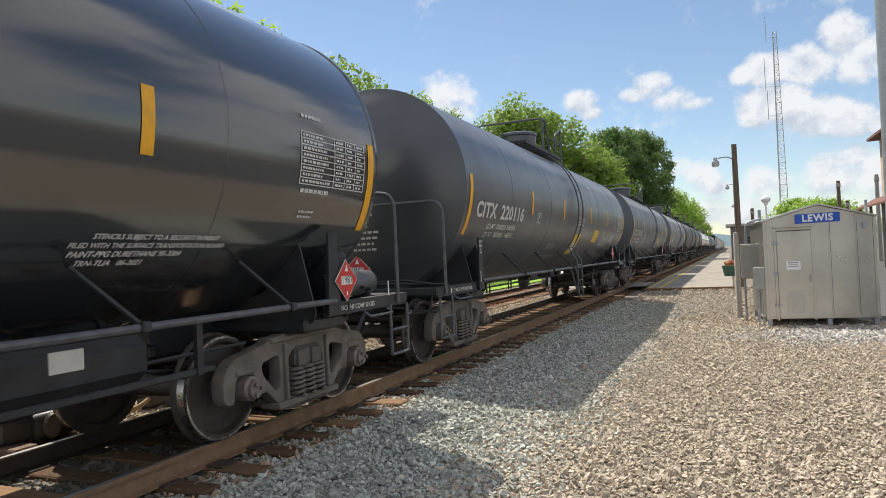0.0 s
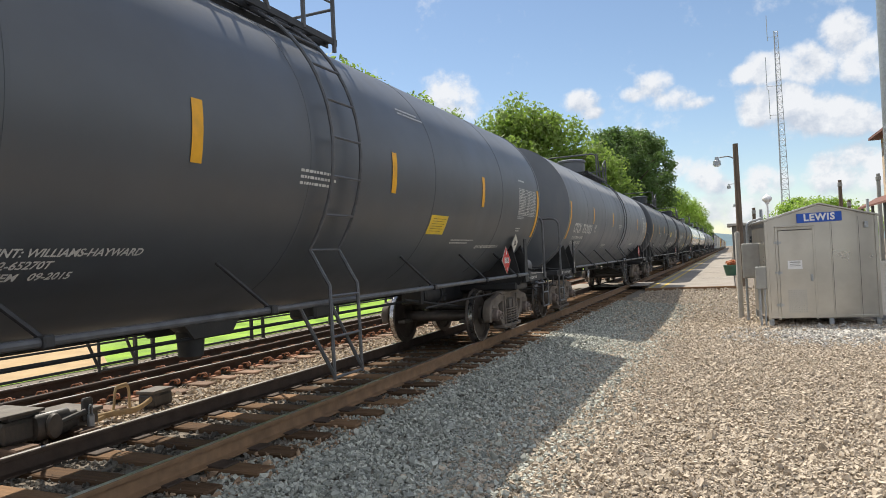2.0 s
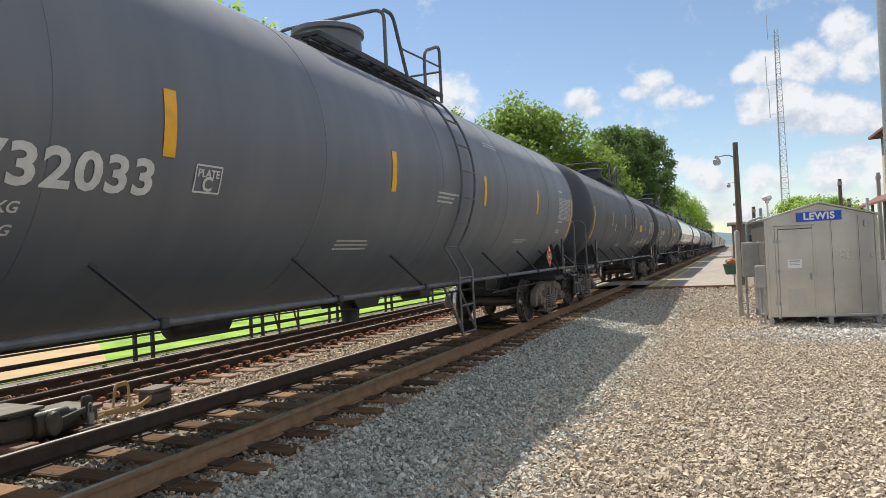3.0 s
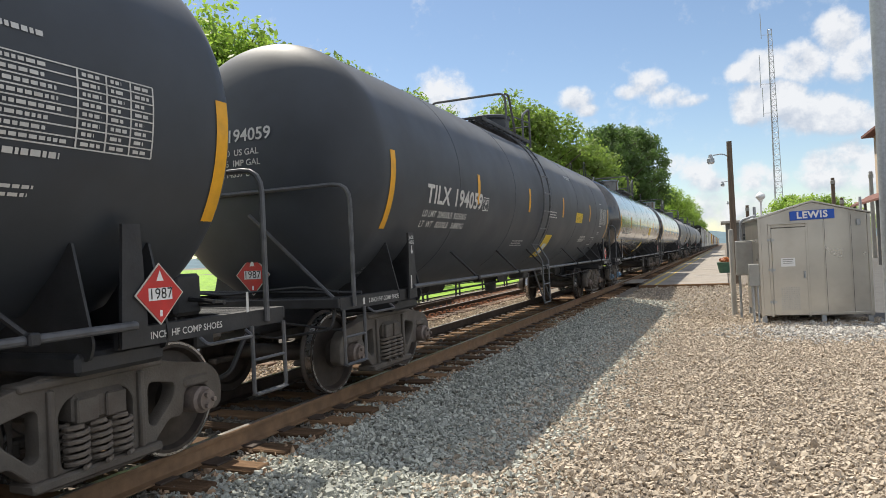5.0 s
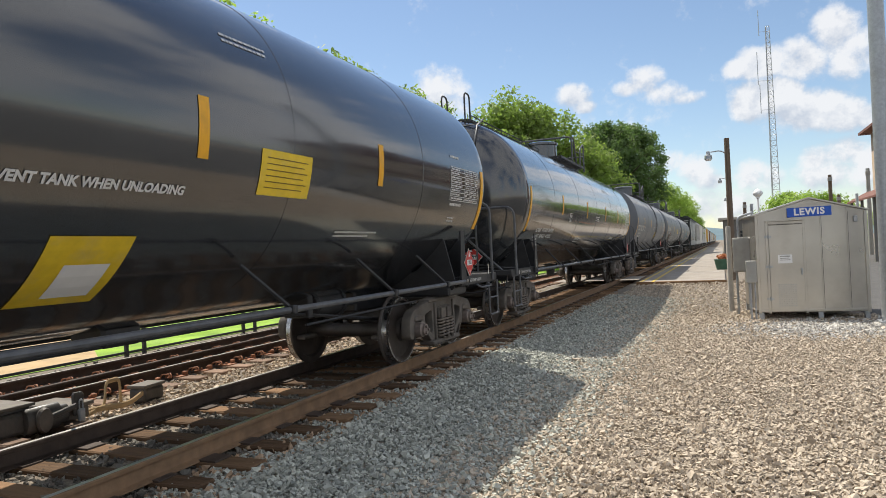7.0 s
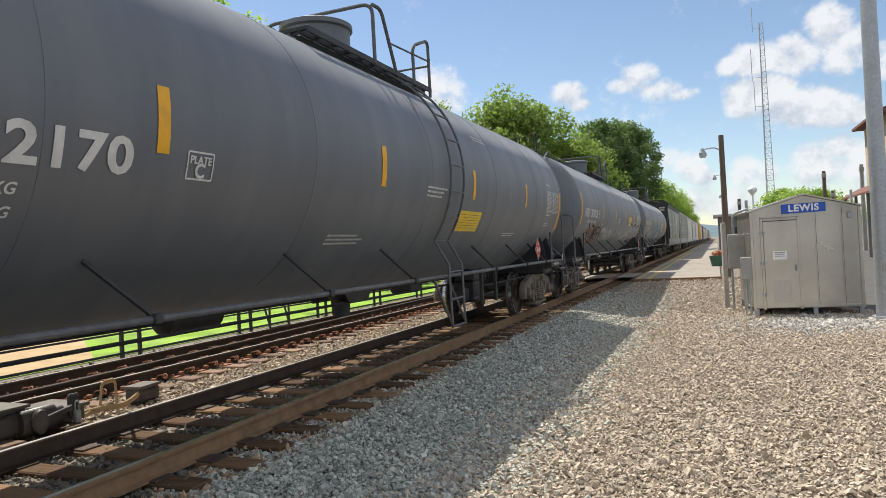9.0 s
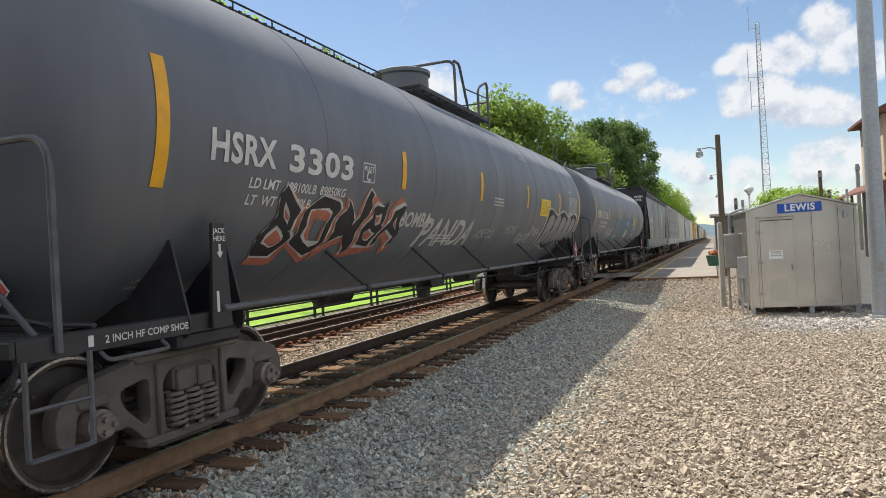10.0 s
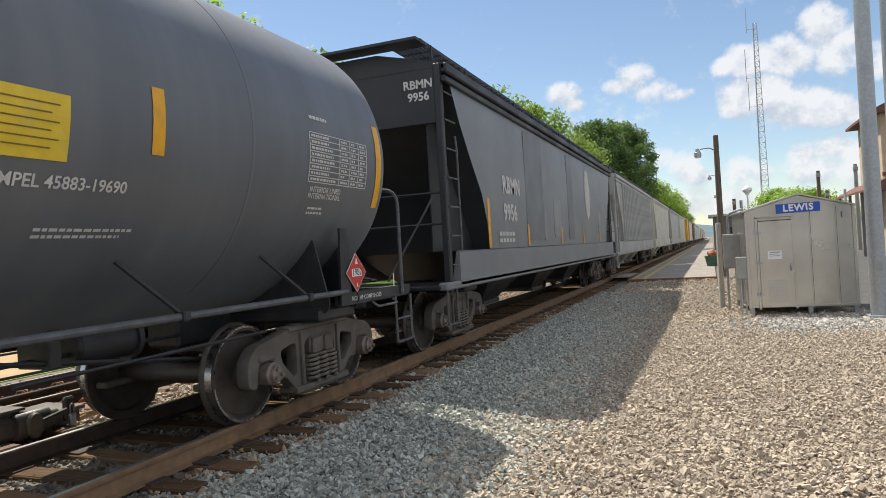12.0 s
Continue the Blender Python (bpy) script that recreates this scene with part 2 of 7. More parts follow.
# ---- materials ----
def material(name, color, rough=0.6, metal=0.0, vary=0.12, scale=6.0, bump=0.0, bscale=60.0, random_by="", coat=0.0,
             color2=None, sheen=0.0, spec=0.5, spread=(0.55, 1.4), stain=None, stain_scale=1.2, stain_amount=0.35, coords="Object", rvary=0.1, stretch=None):
    """A surface with grain and stains at two sizes, in metres."""
    mat = bpy.data.materials.new(name)
    mat.use_nodes = True
    nt = mat.node_tree
    bs = nt.nodes["Principled BSDF"]
    bs.inputs["Roughness"].default_value, bs.inputs["Metallic"].default_value = rough, metal
    bs.inputs["Coat Weight"].default_value = coat
    bs.inputs["Coat Roughness"].default_value = 0.08
    bs.inputs["Sheen Weight"].default_value, bs.inputs["Sheen Roughness"].default_value = sheen, 0.45
    bs.inputs["Specular IOR Level"].default_value = spec
    tc = nt.nodes.new("ShaderNodeTexCoord")
    src = tc.outputs[coords]
    if stretch:
        mp = nt.nodes.new("ShaderNodeMapping")
        mp.inputs["Scale"].default_value = stretch
        nt.links.new(src, mp.inputs["Vector"])
        src = mp.outputs[0]

    def noise_at(sc, detail=4.0, rgh=0.55):
        n = nt.nodes.new("ShaderNodeTexNoise")
        n.inputs["Scale"].default_value, n.inputs["Detail"].default_value, n.inputs["Roughness"].default_value = sc, detail, rgh
        nt.links.new(src, n.inputs["Vector"])
        return n.outputs["Fac"]

    def mixed(fac, a, b, lo=0.0, hi=1.0):
        mr = nt.nodes.new("ShaderNodeMapRange")
        mr.inputs["From Min"].default_value, mr.inputs["From Max"].default_value = lo, hi
        nt.links.new(fac, mr.inputs["Value"])
        m = nt.nodes.new("ShaderNodeMix")
        m.data_type = "RGBA"
        nt.links.new(mr.outputs[0], m.inputs["Factor"])
        for key, v in (("A", a), ("B", b)):
            if isinstance(v, tuple):
                m.inputs[key].default_value = (*v, 1)
            else:
                nt.links.new(v, m.inputs[key])
        return m.outputs["Result"]

    lo_c = tuple(c * (1 - vary) for c in color)
    hi_c = tuple(min(1, c * (1 + vary)) for c in (color2 or color))
    col = mixed(noise_at(scale), lo_c, hi_c, 0.3, 0.7)
    if random_by:
        rn = nt.nodes.new("ShaderNodeObjectInfo" if random_by == "object" else "ShaderNodeNewGeometry")
        fac = rn.outputs["Random" if random_by == "object" else "Random Per Island"]
        col = mixed(fac, tuple(c * spread[0] for c in color), tuple(min(1, c * spread[1]) for c in (color2 or color)))
        col2 = mixed(noise_at(scale), lo_c, hi_c, 0.3, 0.7)
        m = nt.nodes.new("ShaderNodeMix")
        m.data_type = "RGBA"
        m.inputs["Factor"].default_value = 0.3
        nt.links.new(col, m.inputs["A"])
        nt.links.new(col2, m.inputs["B"])
        col = m.outputs["Result"]
    if stain:
        m = mixed(noise_at(stain_scale, 6.0, 0.62), (0.0, 0.0, 0.0), (1.0, 1.0, 1.0), 0.5, 0.75)
        sp = nt.nodes.new("ShaderNodeMath")
        sp.operation = "MULTIPLY"
        sp.inputs[1].default_value = stain_amount
        nt.links.new(m, sp.inputs[0])
        mm = nt.nodes.new("ShaderNodeMix")
        mm.data_type = "RGBA"
        nt.links.new(sp.outputs[0], mm.inputs["Factor"])
        nt.links.new(col, mm.inputs["A"])
        mm.inputs["B"].default_value = (*stain, 1)
        col = mm.outputs["Result"]
    nt.links.new(col, bs.inputs["Base Color"])
    if rvary:
        mr = nt.nodes.new("ShaderNodeMapRange")
        mr.inputs["From Min"].default_value, mr.inputs["From Max"].default_value = 0.3, 0.7
        mr.inputs["To Min"].default_value, mr.inputs["To Max"].default_value = max(0.02, rough - rvary), min(1.0, rough + rvary)
        nt.links.new(noise_at(scale * 0.7), mr.inputs["Value"])
        nt.links.new(mr.outputs[0], bs.inputs["Roughness"])
    if bump:
        bp = nt.nodes.new("ShaderNodeBump")
        bp.inputs["Strength"].default_value, bp.inputs["Distance"].default_value = bump, 0.02
        nt.links.new(noise_at(bscale, 6.0), bp.inputs["Height"])
        nt.links.new(bp.outputs[0], bs.inputs["Normal"])
    return mat


M_GLOSS = material("glossy_black_paint", (0.026, 0.028, 0.032), 0.15, spec=1.0, coat=0.7, vary=0.2, scale=1.5, bump=0.10, bscale=1.3, rvary=0.04,
                   stain=(0.05, 0.048, 0.045), stain_amount=0.12)
M_SATIN = material("satin_black_paint", (0.040, 0.046, 0.056), 0.34, spec=1.0, sheen=0.08, vary=0.2, scale=1.8, bump=0.04, bscale=2.0, rvary=0.05,
                   stain=(0.045, 0.043, 0.04), stain_amount=0.2)
M_DEEP = material("deep_black_paint", (0.034, 0.041, 0.052), 0.55, spec=0.55, sheen=0.10, vary=0.18, scale=1.8, bump=0.03, bscale=3.0, rvary=0.06,
                  stain=(0.04, 0.04, 0.04), stain_amount=0.2)
M_DULL = material("dull_black_paint", (0.044, 0.052, 0.065), 0.44, spec=1.0, sheen=0.10, vary=0.16, scale=1.4, bump=0.03, bscale=3.0, rvary=0.06,
                  stain=(0.05, 0.047, 0.043), stain_amount=0.3)
M_GREY = material("weathered_grey_paint", (0.086, 0.098, 0.118), 0.50, spec=1.0, sheen=0.14, vary=0.16, scale=1.2, bump=0.03, bscale=3.0, rvary=0.08,
                  stain=(0.125, 0.12, 0.112), stain_amount=0.5, stretch=(1.0, 2.2, 0.3))
M_FRAME = material("black_underframe", (0.027, 0.028, 0.031), 0.55, vary=0.3, scale=5, bump=0.1, bscale=40,
                   stain=(0.042, 0.034, 0.027), stain_amount=0.4)
M_RAILING = material("dark_steel_bar", (0.085, 0.089, 0.098), 0.42, vary=0.3, scale=9, stain=(0.12, 0.1, 0.085), stain_scale=4)
M_CAST = material("dusty_cast_steel", (0.165, 0.14, 0.118), 0.75, vary=0.25, scale=5, bump=0.25, bscale=60,
                  stain=(0.05, 0.035, 0.028), stain_scale=3, stain_amount=0.6)
M_CASTDARK = material("dark_cast_steel", (0.115, 0.102, 0.089), 0.7, vary=0.25, scale=5, bump=0.25, bscale=60,
                      stain=(0.09, 0.06, 0.045), stain_scale=3, stain_amount=0.5)
M_WHEEL = material("oily_wheel_steel", (0.062, 0.050, 0.043), 0.5, metal=0.1, vary=0.3, scale=7, bump=0.1, bscale=30,
                   stain=(0.02, 0.016, 0.013), stain_scale=4, stain_amount=0.6)
M_TREAD = material("polished_tread_steel", (0.42, 0.42, 0.43), 0.28, metal=1.0, vary=0.15, scale=20)
M_CAP = material("bearing_cap_steel", (0.22, 0.18, 0.16), 0.6, metal=0.3, vary=0.3, scale=12, bump=0.1)
M_BLUECAP = material("blue_bearing_cap", (0.16, 0.30, 0.45), 0.5, vary=0.25, scale=20)
M_YELLOW = material("reflective_yellow_tape", (0.80, 0.40, 0.012), 0.4, vary=0.08, scale=14, stain=(0.35, 0.2, 0.05), stain_scale=6, stain_amount=0.3)
M_DECALYELLOW = material("yellow_decal", (0.78, 0.55, 0.03), 0.45, vary=0.08, scale=9, stain=(0.5, 0.42, 0.25), stain_scale=5, stain_amount=0.35)
M_WHITE = material("white_stencil_paint", (0.62, 0.62, 0.60), 0.6, vary=0.1, scale=12, stain=(0.35, 0.34, 0.33), stain_scale=7, stain_amount=0.45)
M_RED = material("red_placard", (0.55, 0.035, 0.03), 0.45, vary=0.1, scale=10)
M_SILVERCARD = material("pale_placard", (0.55, 0.53, 0.48), 0.5, vary=0.12, scale=9)
M_INK = material("black_ink", (0.02, 0.02, 0.02), 0.6, vary=0.1)
M_PRINT = material("brown_print", (0.22, 0.14, 0.02), 0.6, vary=0.1)
M_CYAN = material("cyan_spray_paint", (0.02, 0.25, 0.38), 0.6, vary=0.25, scale=5)
M_PINK = material("salmon_spray_paint", (0.42, 0.14, 0.09), 0.6, vary=0.25, scale=5)
M_CHALK = material("white_spray_paint", (0.50, 0.50, 0.48), 0.65, vary=0.2, scale=5)
M_HOPPER = material("dark_grey_hopper_paint", (0.205, 0.215, 0.232), 0.45, vary=0.1, scale=0.9, rvary=0.06,
                    stain=(0.17, 0.17, 0.175), stain_scale=0.5, stain_amount=0.45)
M_PATCHDARK = material("darker_touch_up_paint", (0.165, 0.173, 0.187), 0.5, vary=0.1, scale=1.5, stain=(0.24, 0.25, 0.26), stain_amount=0.3)
M_PATCHPALE = material("paler_touch_up_paint", (0.27, 0.28, 0.29), 0.5, vary=0.1, scale=1.5, stain=(0.24, 0.25, 0.26), stain_amount=0.3)
# near-black so that the shade of the deep hopper ends is in the colour
M_HOPEND = material("shade_black_hopper_paint", (0.024, 0.026, 0.031), 0.5, vary=0.15, scale=2)
M_SILVER = material("light_grey_hopper_paint", (0.42, 0.42, 0.41), 0.55, vary=0.12, scale=1.5, stain=(0.13, 0.115, 0.1), stain_scale=1.2, stain_amount=0.6)
M_IVORY = material("ivory_hopper_paint", (0.55, 0.54, 0.48), 0.55, vary=0.1, scale=1.5, stain=(0.25, 0.21, 0.17), stain_scale=0.9, stain_amount=0.55)
M_CARYELLOW = material("yellow_boxcar_paint", (0.62, 0.36, 0.03), 0.5, vary=0.1, scale=1.5, stain=(0.22, 0.13, 0.07), stain_amount=0.5)
M_RUSTCAR = material("rust_brown_boxcar_paint", (0.20, 0.085, 0.045), 0.6, vary=0.15, scale=1.5, stain=(0.1, 0.055, 0.04), stain_amount=0.5)
M_RAIL = material("rusty_rail_steel", (0.215, 0.130, 0.072), 0.72, vary=0.22, scale=7, bump=0.12, bscale=50,
                  stain=(0.13, 0.075, 0.042), stain_scale=3, stain_amount=0.5)
M_RAILTOP = material("polished_rail_head", (0.46, 0.43, 0.40), 0.36, metal=0.9, vary=0.12, scale=9, stretch=(8, 0.4, 8))
M_TIE = material("creosoted_sleeper_wood", (0.115, 0.078, 0.056), 0.85, vary=0.35, scale=9, bump=0.5, bscale=22, random_by="object",
                 color2=(0.25, 0.155, 0.10), stretch=(0.25, 3, 3))
# rusty steel, darkened further: shade of the sunless rail sides put into the colour
M_RAILSHADE = material("shade_darkened_rusty_steel", (0.060, 0.041, 0.031), 0.8, vary=0.25, scale=7, bump=0.15, bscale=50, stain=(0.035, 0.026, 0.022), stain_scale=3, stain_amount=0.6)
M_TIEPLATE = material("rusted_tie_plate", (0.30, 0.13, 0.065), 0.8, vary=0.3, scale=15, bump=0.2)
M_BALLAST = material("grey_ballast_stone", (0.37, 0.385, 0.345), 0.9, spread=(0.40, 1.4), vary=0.2, scale=30, bump=0.3, bscale=70, random_by="island", color2=(0.47, 0.475, 0.42))
M_GRAVEL = material("tan_gravel_stone", (0.435, 0.36, 0.272), 0.9, spread=(0.62, 1.12), vary=0.2, scale=30, bump=0.3, bscale=70, random_by="island", color2=(0.57, 0.485, 0.385))
M_TRACKBED = material("rusty_ballast_stone", (0.34, 0.25, 0.165), 0.88, vary=0.2, scale=30, bump=0.3, bscale=70, random_by="island", color2=(0.52, 0.42, 0.31))
M_CRIB = material("dark_ballast_stone", (0.085, 0.08, 0.072), 0.9, spec=0.15, vary=0.25, scale=20, bump=0.3, bscale=70, random_by="island", color2=(0.20, 0.185, 0.16))
M_RUSTSTONE = material("rust_stained_stone", (0.27, 0.165, 0.10), 0.9, vary=0.25, scale=20, bump=0.3, bscale=70, random_by="island", color2=(0.42, 0.30, 0.20))
M_GREYGRAVEL = material("pale_grey_gravel_stone", (0.40, 0.385, 0.36), 0.88, spread=(0.6, 1.3), vary=0.2, scale=30, bump=0.3, bscale=70, random_by="island", color2=(0.52, 0.50, 0.46))
M_DARKTIE = material("dark_sleeper_wood", (0.080, 0.054, 0.038), 0.85, spec=0.1, vary=0.35, scale=9, bump=0.5, bscale=22, random_by="object", color2=(0.22, 0.135, 0.078), stretch=(0.25, 3, 3))
M_OILY = material("oily_machine_steel", (0.055, 0.05, 0.045), 0.5, vary=0.3, scale=6, bump=0.15, bscale=40, stain=(0.20, 0.15, 0.11), stain_scale=4, stain_amount=0.5)
M_COVER = material("dusty_cover_steel", (0.125, 0.108, 0.09), 0.7, vary=0.25, scale=8, bump=0.15, bscale=40, stain=(0.12, 0.09, 0.065), stain_scale=4, stain_amount=0.6)
M_ALU = material("mill_finish_aluminium", (0.50, 0.475, 0.43), 0.32, metal=0.85, vary=0.08, scale=1.4, bump=0.04, bscale=1.6, rvary=0.06,
                 stain=(0.33, 0.29, 0.24), stain_scale=1.0, stain_amount=0.45)
M_GALV = material("galvanised_steel", (0.40, 0.42, 0.44), 0.45, metal=0.55, vary=0.12, scale=18, stain=(0.26, 0.26, 0.26), stain_scale=3)
M_GREYBOX = material("grey_enamel", (0.34, 0.34, 0.32), 0.5, vary=0.1, scale=4, stain=(0.2, 0.18, 0.16), stain_scale=3)
M_BLUE = material("blue_enamel_sign", (0.015, 0.095, 0.50), 0.35, vary=0.06, scale=6)
M_SIGNWHITE = material("white_enamel", (0.82, 0.82, 0.82), 0.4, vary=0.04, scale=6)
M_POLE = material("weathered_pole_wood", (0.15, 0.112, 0.082), 0.9, vary=0.3, scale=6, bump=0.4, bscale=25, stretch=(4, 4, 0.3))
M_CONCRETE = material("pale_concrete", (0.46, 0.44, 0.40), 0.85, vary=0.12, scale=3, bump=0.2, bscale=50, stain=(0.28, 0.26, 0.23))
M_ASPHALT = material("worn_asphalt_platform", (0.31, 0.275, 0.235), 0.9, vary=0.14, scale=1.5, bump=0.25, bscale=80, stain=(0.15, 0.14, 0.13), stain_scale=0.6)
M_LINEYELLOW = material("yellow_line_paint", (0.62, 0.44, 0.07), 0.7, vary=0.15, scale=4, stain=(0.28, 0.25, 0.2), stain_scale=3)
M_LAWN = material("mown_lawn", (0.15, 0.30, 0.008), 0.8, vary=0.25, scale=1.2, bump=0.5, bscale=60, color2=(0.215, 0.37, 0.010))
M_PATH = material("sandy_path", (0.43, 0.305, 0.165), 0.9, vary=0.15, scale=2, bump=0.2)
M_BARK = material("tree_bark", (0.085, 0.065, 0.05), 0.9, vary=0.3, scale=6, bump=0.5, bscale=18)
M_BRICK = material("red_brown_roof", (0.17, 0.075, 0.055), 0.8, vary=0.2, scale=8, bump=0.2)
M_CREAM = material("cream_station_wall", (0.55, 0.43, 0.31), 0.8, vary=0.1, scale=2, bump=0.1)
M_TERRACOTTA = material("green_planter_tub", (0.05, 0.12, 0.08), 0.7, vary=0.15)
# distance haze is put into the ridge's bluish base colour
M_HILL = material("hazy_wooded_ridge", (0.115, 0.175, 0.205), 1.0, vary=0.15, scale=0.02, rvary=0)
M_GLASS = material("dark_window_glass", (0.02, 0.025, 0.03), 0.08, vary=0.1)
M_HUT = material("grey_hut_wall", (0.16, 0.155, 0.145), 0.75, vary=0.12, scale=3)


def leaf_material(name, a, b, through_light=0.35):
    mat = material(name, a, 0.55, vary=0.25, scale=0.8, random_by="island", color2=b, rvary=0)
    nt = mat.node_tree
    bs = nt.nodes["Principled BSDF"]
    tr = nt.nodes.new("ShaderNodeBsdfTranslucent")
    tr.inputs["Color"].default_value = (b[0] * 1.35, b[1] * 1.55, b[2], 1)
    ms = nt.nodes.new("ShaderNodeMixShader")
    ms.inputs[0].default_value = through_light
    nt.links.new(bs.outputs[0], ms.inputs[1])
    nt.links.new(tr.outputs[0], ms.inputs[2])
    nt.links.new(ms.outputs[0], nt.nodes["Material Output"].inputs["Surface"])
    return mat


M_LEAF = leaf_material("summer_leaves", (0.15, 0.205, 0.055), (0.22, 0.285, 0.08), 0.5)
M_LEAFDARK = leaf_material("dark_summer_leaves", (0.075, 0.125, 0.048), (0.115, 0.175, 0.062), 0.42)
M_LEAFLIGHT = leaf_material("light_green_leaves", (0.20, 0.275, 0.065), (0.28, 0.37, 0.085), 0.5)
M_SPRUCE = leaf_material("blue_spruce_needles", (0.11, 0.17, 0.145), (0.17, 0.24, 0.205), 0.2)
M_FLOWER = leaf_material("orange_flowers", (0.45, 0.20, 0.02), (0.55, 0.36, 0.03), 0.2)
M_FLOWERRED = leaf_material("red_flowers", (0.42, 0.10, 0.05), (0.5, 0.2, 0.09), 0.2)

# ---- ground ----
XC = -4.966            # middle of the running track
XC2 = -8.45            # middle of the second track
rng = np.random.default_rng(7)


def yard(y):
    """The gravel yard falls gently away from the viewer."""
    return -0.30 - 0.15 * min(1.0, max(0.0, (y - 4.0) / 13.0)) + 0.26 * min(1.0, max(0.0, (y - 20.0) / 8.0))


def ground_z(x, y):
    g = yard(y)
    if x < -10.6:
        return -0.30
    if x < -3.45:
        return -0.215
    if x < -1.55:
        k = (x + 3.45) / 1.9
        return -0.215 + (g + 0.215) * (k * k * (3 - 2 * k))
    return g


def sheet(name, xs, ys, fz, mat, label, category="ground"):
    geo = Geo()
    vs = [(x, y, fz(x, y)) for y in ys for x in xs]
    n = len(xs)
    fs = [(j * n + i, j * n + i + 1, (j + 1) * n + i + 1, (j + 1) * n + i) for j in range(len(ys) - 1) for i in range(n - 1)]
    ob = part(name, geo.add(vs, fs).mesh(name, 60, False), mat, None)
    return tagged(ob, label, category, kind="structure")


def rise(lo, hi, step):
    return [lo + step * i for i in range(int(round((hi - lo) / step)) + 1)]


M_GROUND = material("packed_stone_ground", (0.19, 0.157, 0.122), 0.95, vary=0.45, scale=34, bump=1.0, bscale=30, coords="Object",
                    stain=(0.22, 0.215, 0.205), stain_scale=0.6, stain_amount=0.5)
sheet("ground", [-3000, -400, -80, -30, -14, -10.61, -10.59] + rise(-10, -3.6, 0.8) + rise(-3.45, -1.45, 0.2) + rise(-1, 6, 0.7) + [9, 14, 30, 80, 400, 3000],
      [-3000, -300, -40, -10, -4] + rise(-2, 22, 1.0) + [26, 32, 40, 60, 90, 150, 300, 700, 3000], ground_z, M_GROUND,
      "tan crushed stone ground beside the railway line", "ground")
sheet("lawn", [-120, -60, -30, -20, -11.4], rise(-40, 120, 10), lambda x, y: -0.285, M_LAWN, "bright green mown lawn beyond the tracks", "lawn")
sheet("field", [-400, -121], [-300, 0, 300, 900], lambda x, y: -0.29, M_LAWN, "green grass field far behind the trees", "grass")
M_LOT = material("grey_asphalt_lot", (0.085, 0.083, 0.08), 0.9, vary=0.2, scale=2.0, bump=0.3, bscale=90, stain=(0.14, 0.13, 0.12), stain_scale=0.8)
sheet("parking_lot", [3.1, 4, 6, 9, 14, 30, 60], [-40, -20, -10, -4] + rise(-2, 22, 1.0) + [26, 28, 32, 40, 60], lambda x, y: yard(y) + 0.016, M_LOT, "grey asphalt lot beside the gravel yard", "parking lot")
way = Geo().add([(-11.5, -30, -0.279), (-11.5, 9.6, -0.279), (-20.5, 16.4, -0.279), (-20.5, -30, -0.279)], [(0, 1, 2, 3)])
tagged(part("path", way.mesh("path", 0, False), M_PATH, None), "sandy footpath along the lawn", "path", kind="structure")


def stones(name, mat, label, count, size, spot, lift=0.3):
    """Loose stones: one mesh of many small uneven lumps."""
    base = np.array([(x, y, z) for x in (-1, 1) for y in (-1, 1) for z in (-1, 1)]) * 0.66
    quads = ((0, 1, 3, 2), (4, 6, 7, 5), (0, 4, 5, 1), (2, 3, 7, 6), (0, 2, 6, 4), (1, 5, 7, 3))
    faces = np.array([t for a, b, c, d in quads for t in ((a, b, c), (a, c, d))])
    xs, ys = spot(count)
    n = len(xs)
    zs = np.array([ground_z(x, y) for x, y in zip(xs, ys)])
    s = size * rng.lognormal(0, 0.28, n)
    shape = base[None] * rng.uniform(0.55, 1.2, (n, 8, 1)) + rng.normal(0, 0.22, (n, 8, 3))
    shape = shape * np.stack([rng.uniform(0.8, 1.3, n), rng.uniform(0.6, 1.0, n), rng.uniform(0.5, 0.85, n)], 1)[:, None]
    q = rng.normal(size=(n, 4)) * np.array([1.3, 0.38, 0.38, 1.3])
    q /= np.linalg.norm(q, axis=1, keepdims=True)
    w, x, y, z = q.T
    rot = np.stack([1 - 2 * (y * y + z * z), 2 * (x * y - w * z), 2 * (x * z + w * y), 2 * (x * y + w * z), 1 - 2 * (x * x + z * z),
                    2 * (y * z - w * x), 2 * (x * z - w * y), 2 * (y * z + w * x), 1 - 2 * (x * x + y * y)], 1).reshape(n, 3, 3)
    v = np.einsum("nij,nkj->nki", rot, shape) * (s * 0.5)[:, None, None]
    v += np.stack([xs, ys, zs + s * lift * rng.uniform(0.2, 1.2, n)], 1)[:, None]
    fs = (faces[None] + 8 * np.arange(n)[:, None, None]).reshape(-1)
    me = bpy.data.meshes.new(name)
    me.vertices.add(n * 8)
    me.vertices.foreach_set("co", v.reshape(-1).astype(np.float32))
    me.loops.add(len(fs))
    me.loops.foreach_set("vertex_index", fs.astype(np.int32))
    me.polygons.add(n * 12)
    me.polygons.foreach_set("loop_start", np.arange(0, n * 36, 3, dtype=np.int32))
    me.update(calc_edges=True)
    me.validate()
    me.shade_flat()
    return tagged(part(name, me, mat, None), label, "gravel", kind="stuff")


def strip(x0, x1, y0, y1, power=1.0):
    """Spots in a strip, closer together towards the viewer."""
    def spot(n):
        return rng.uniform(x0, x1, n), y0 + (y1 - y0) * rng.uniform(0, 1, n) ** power
    return spot


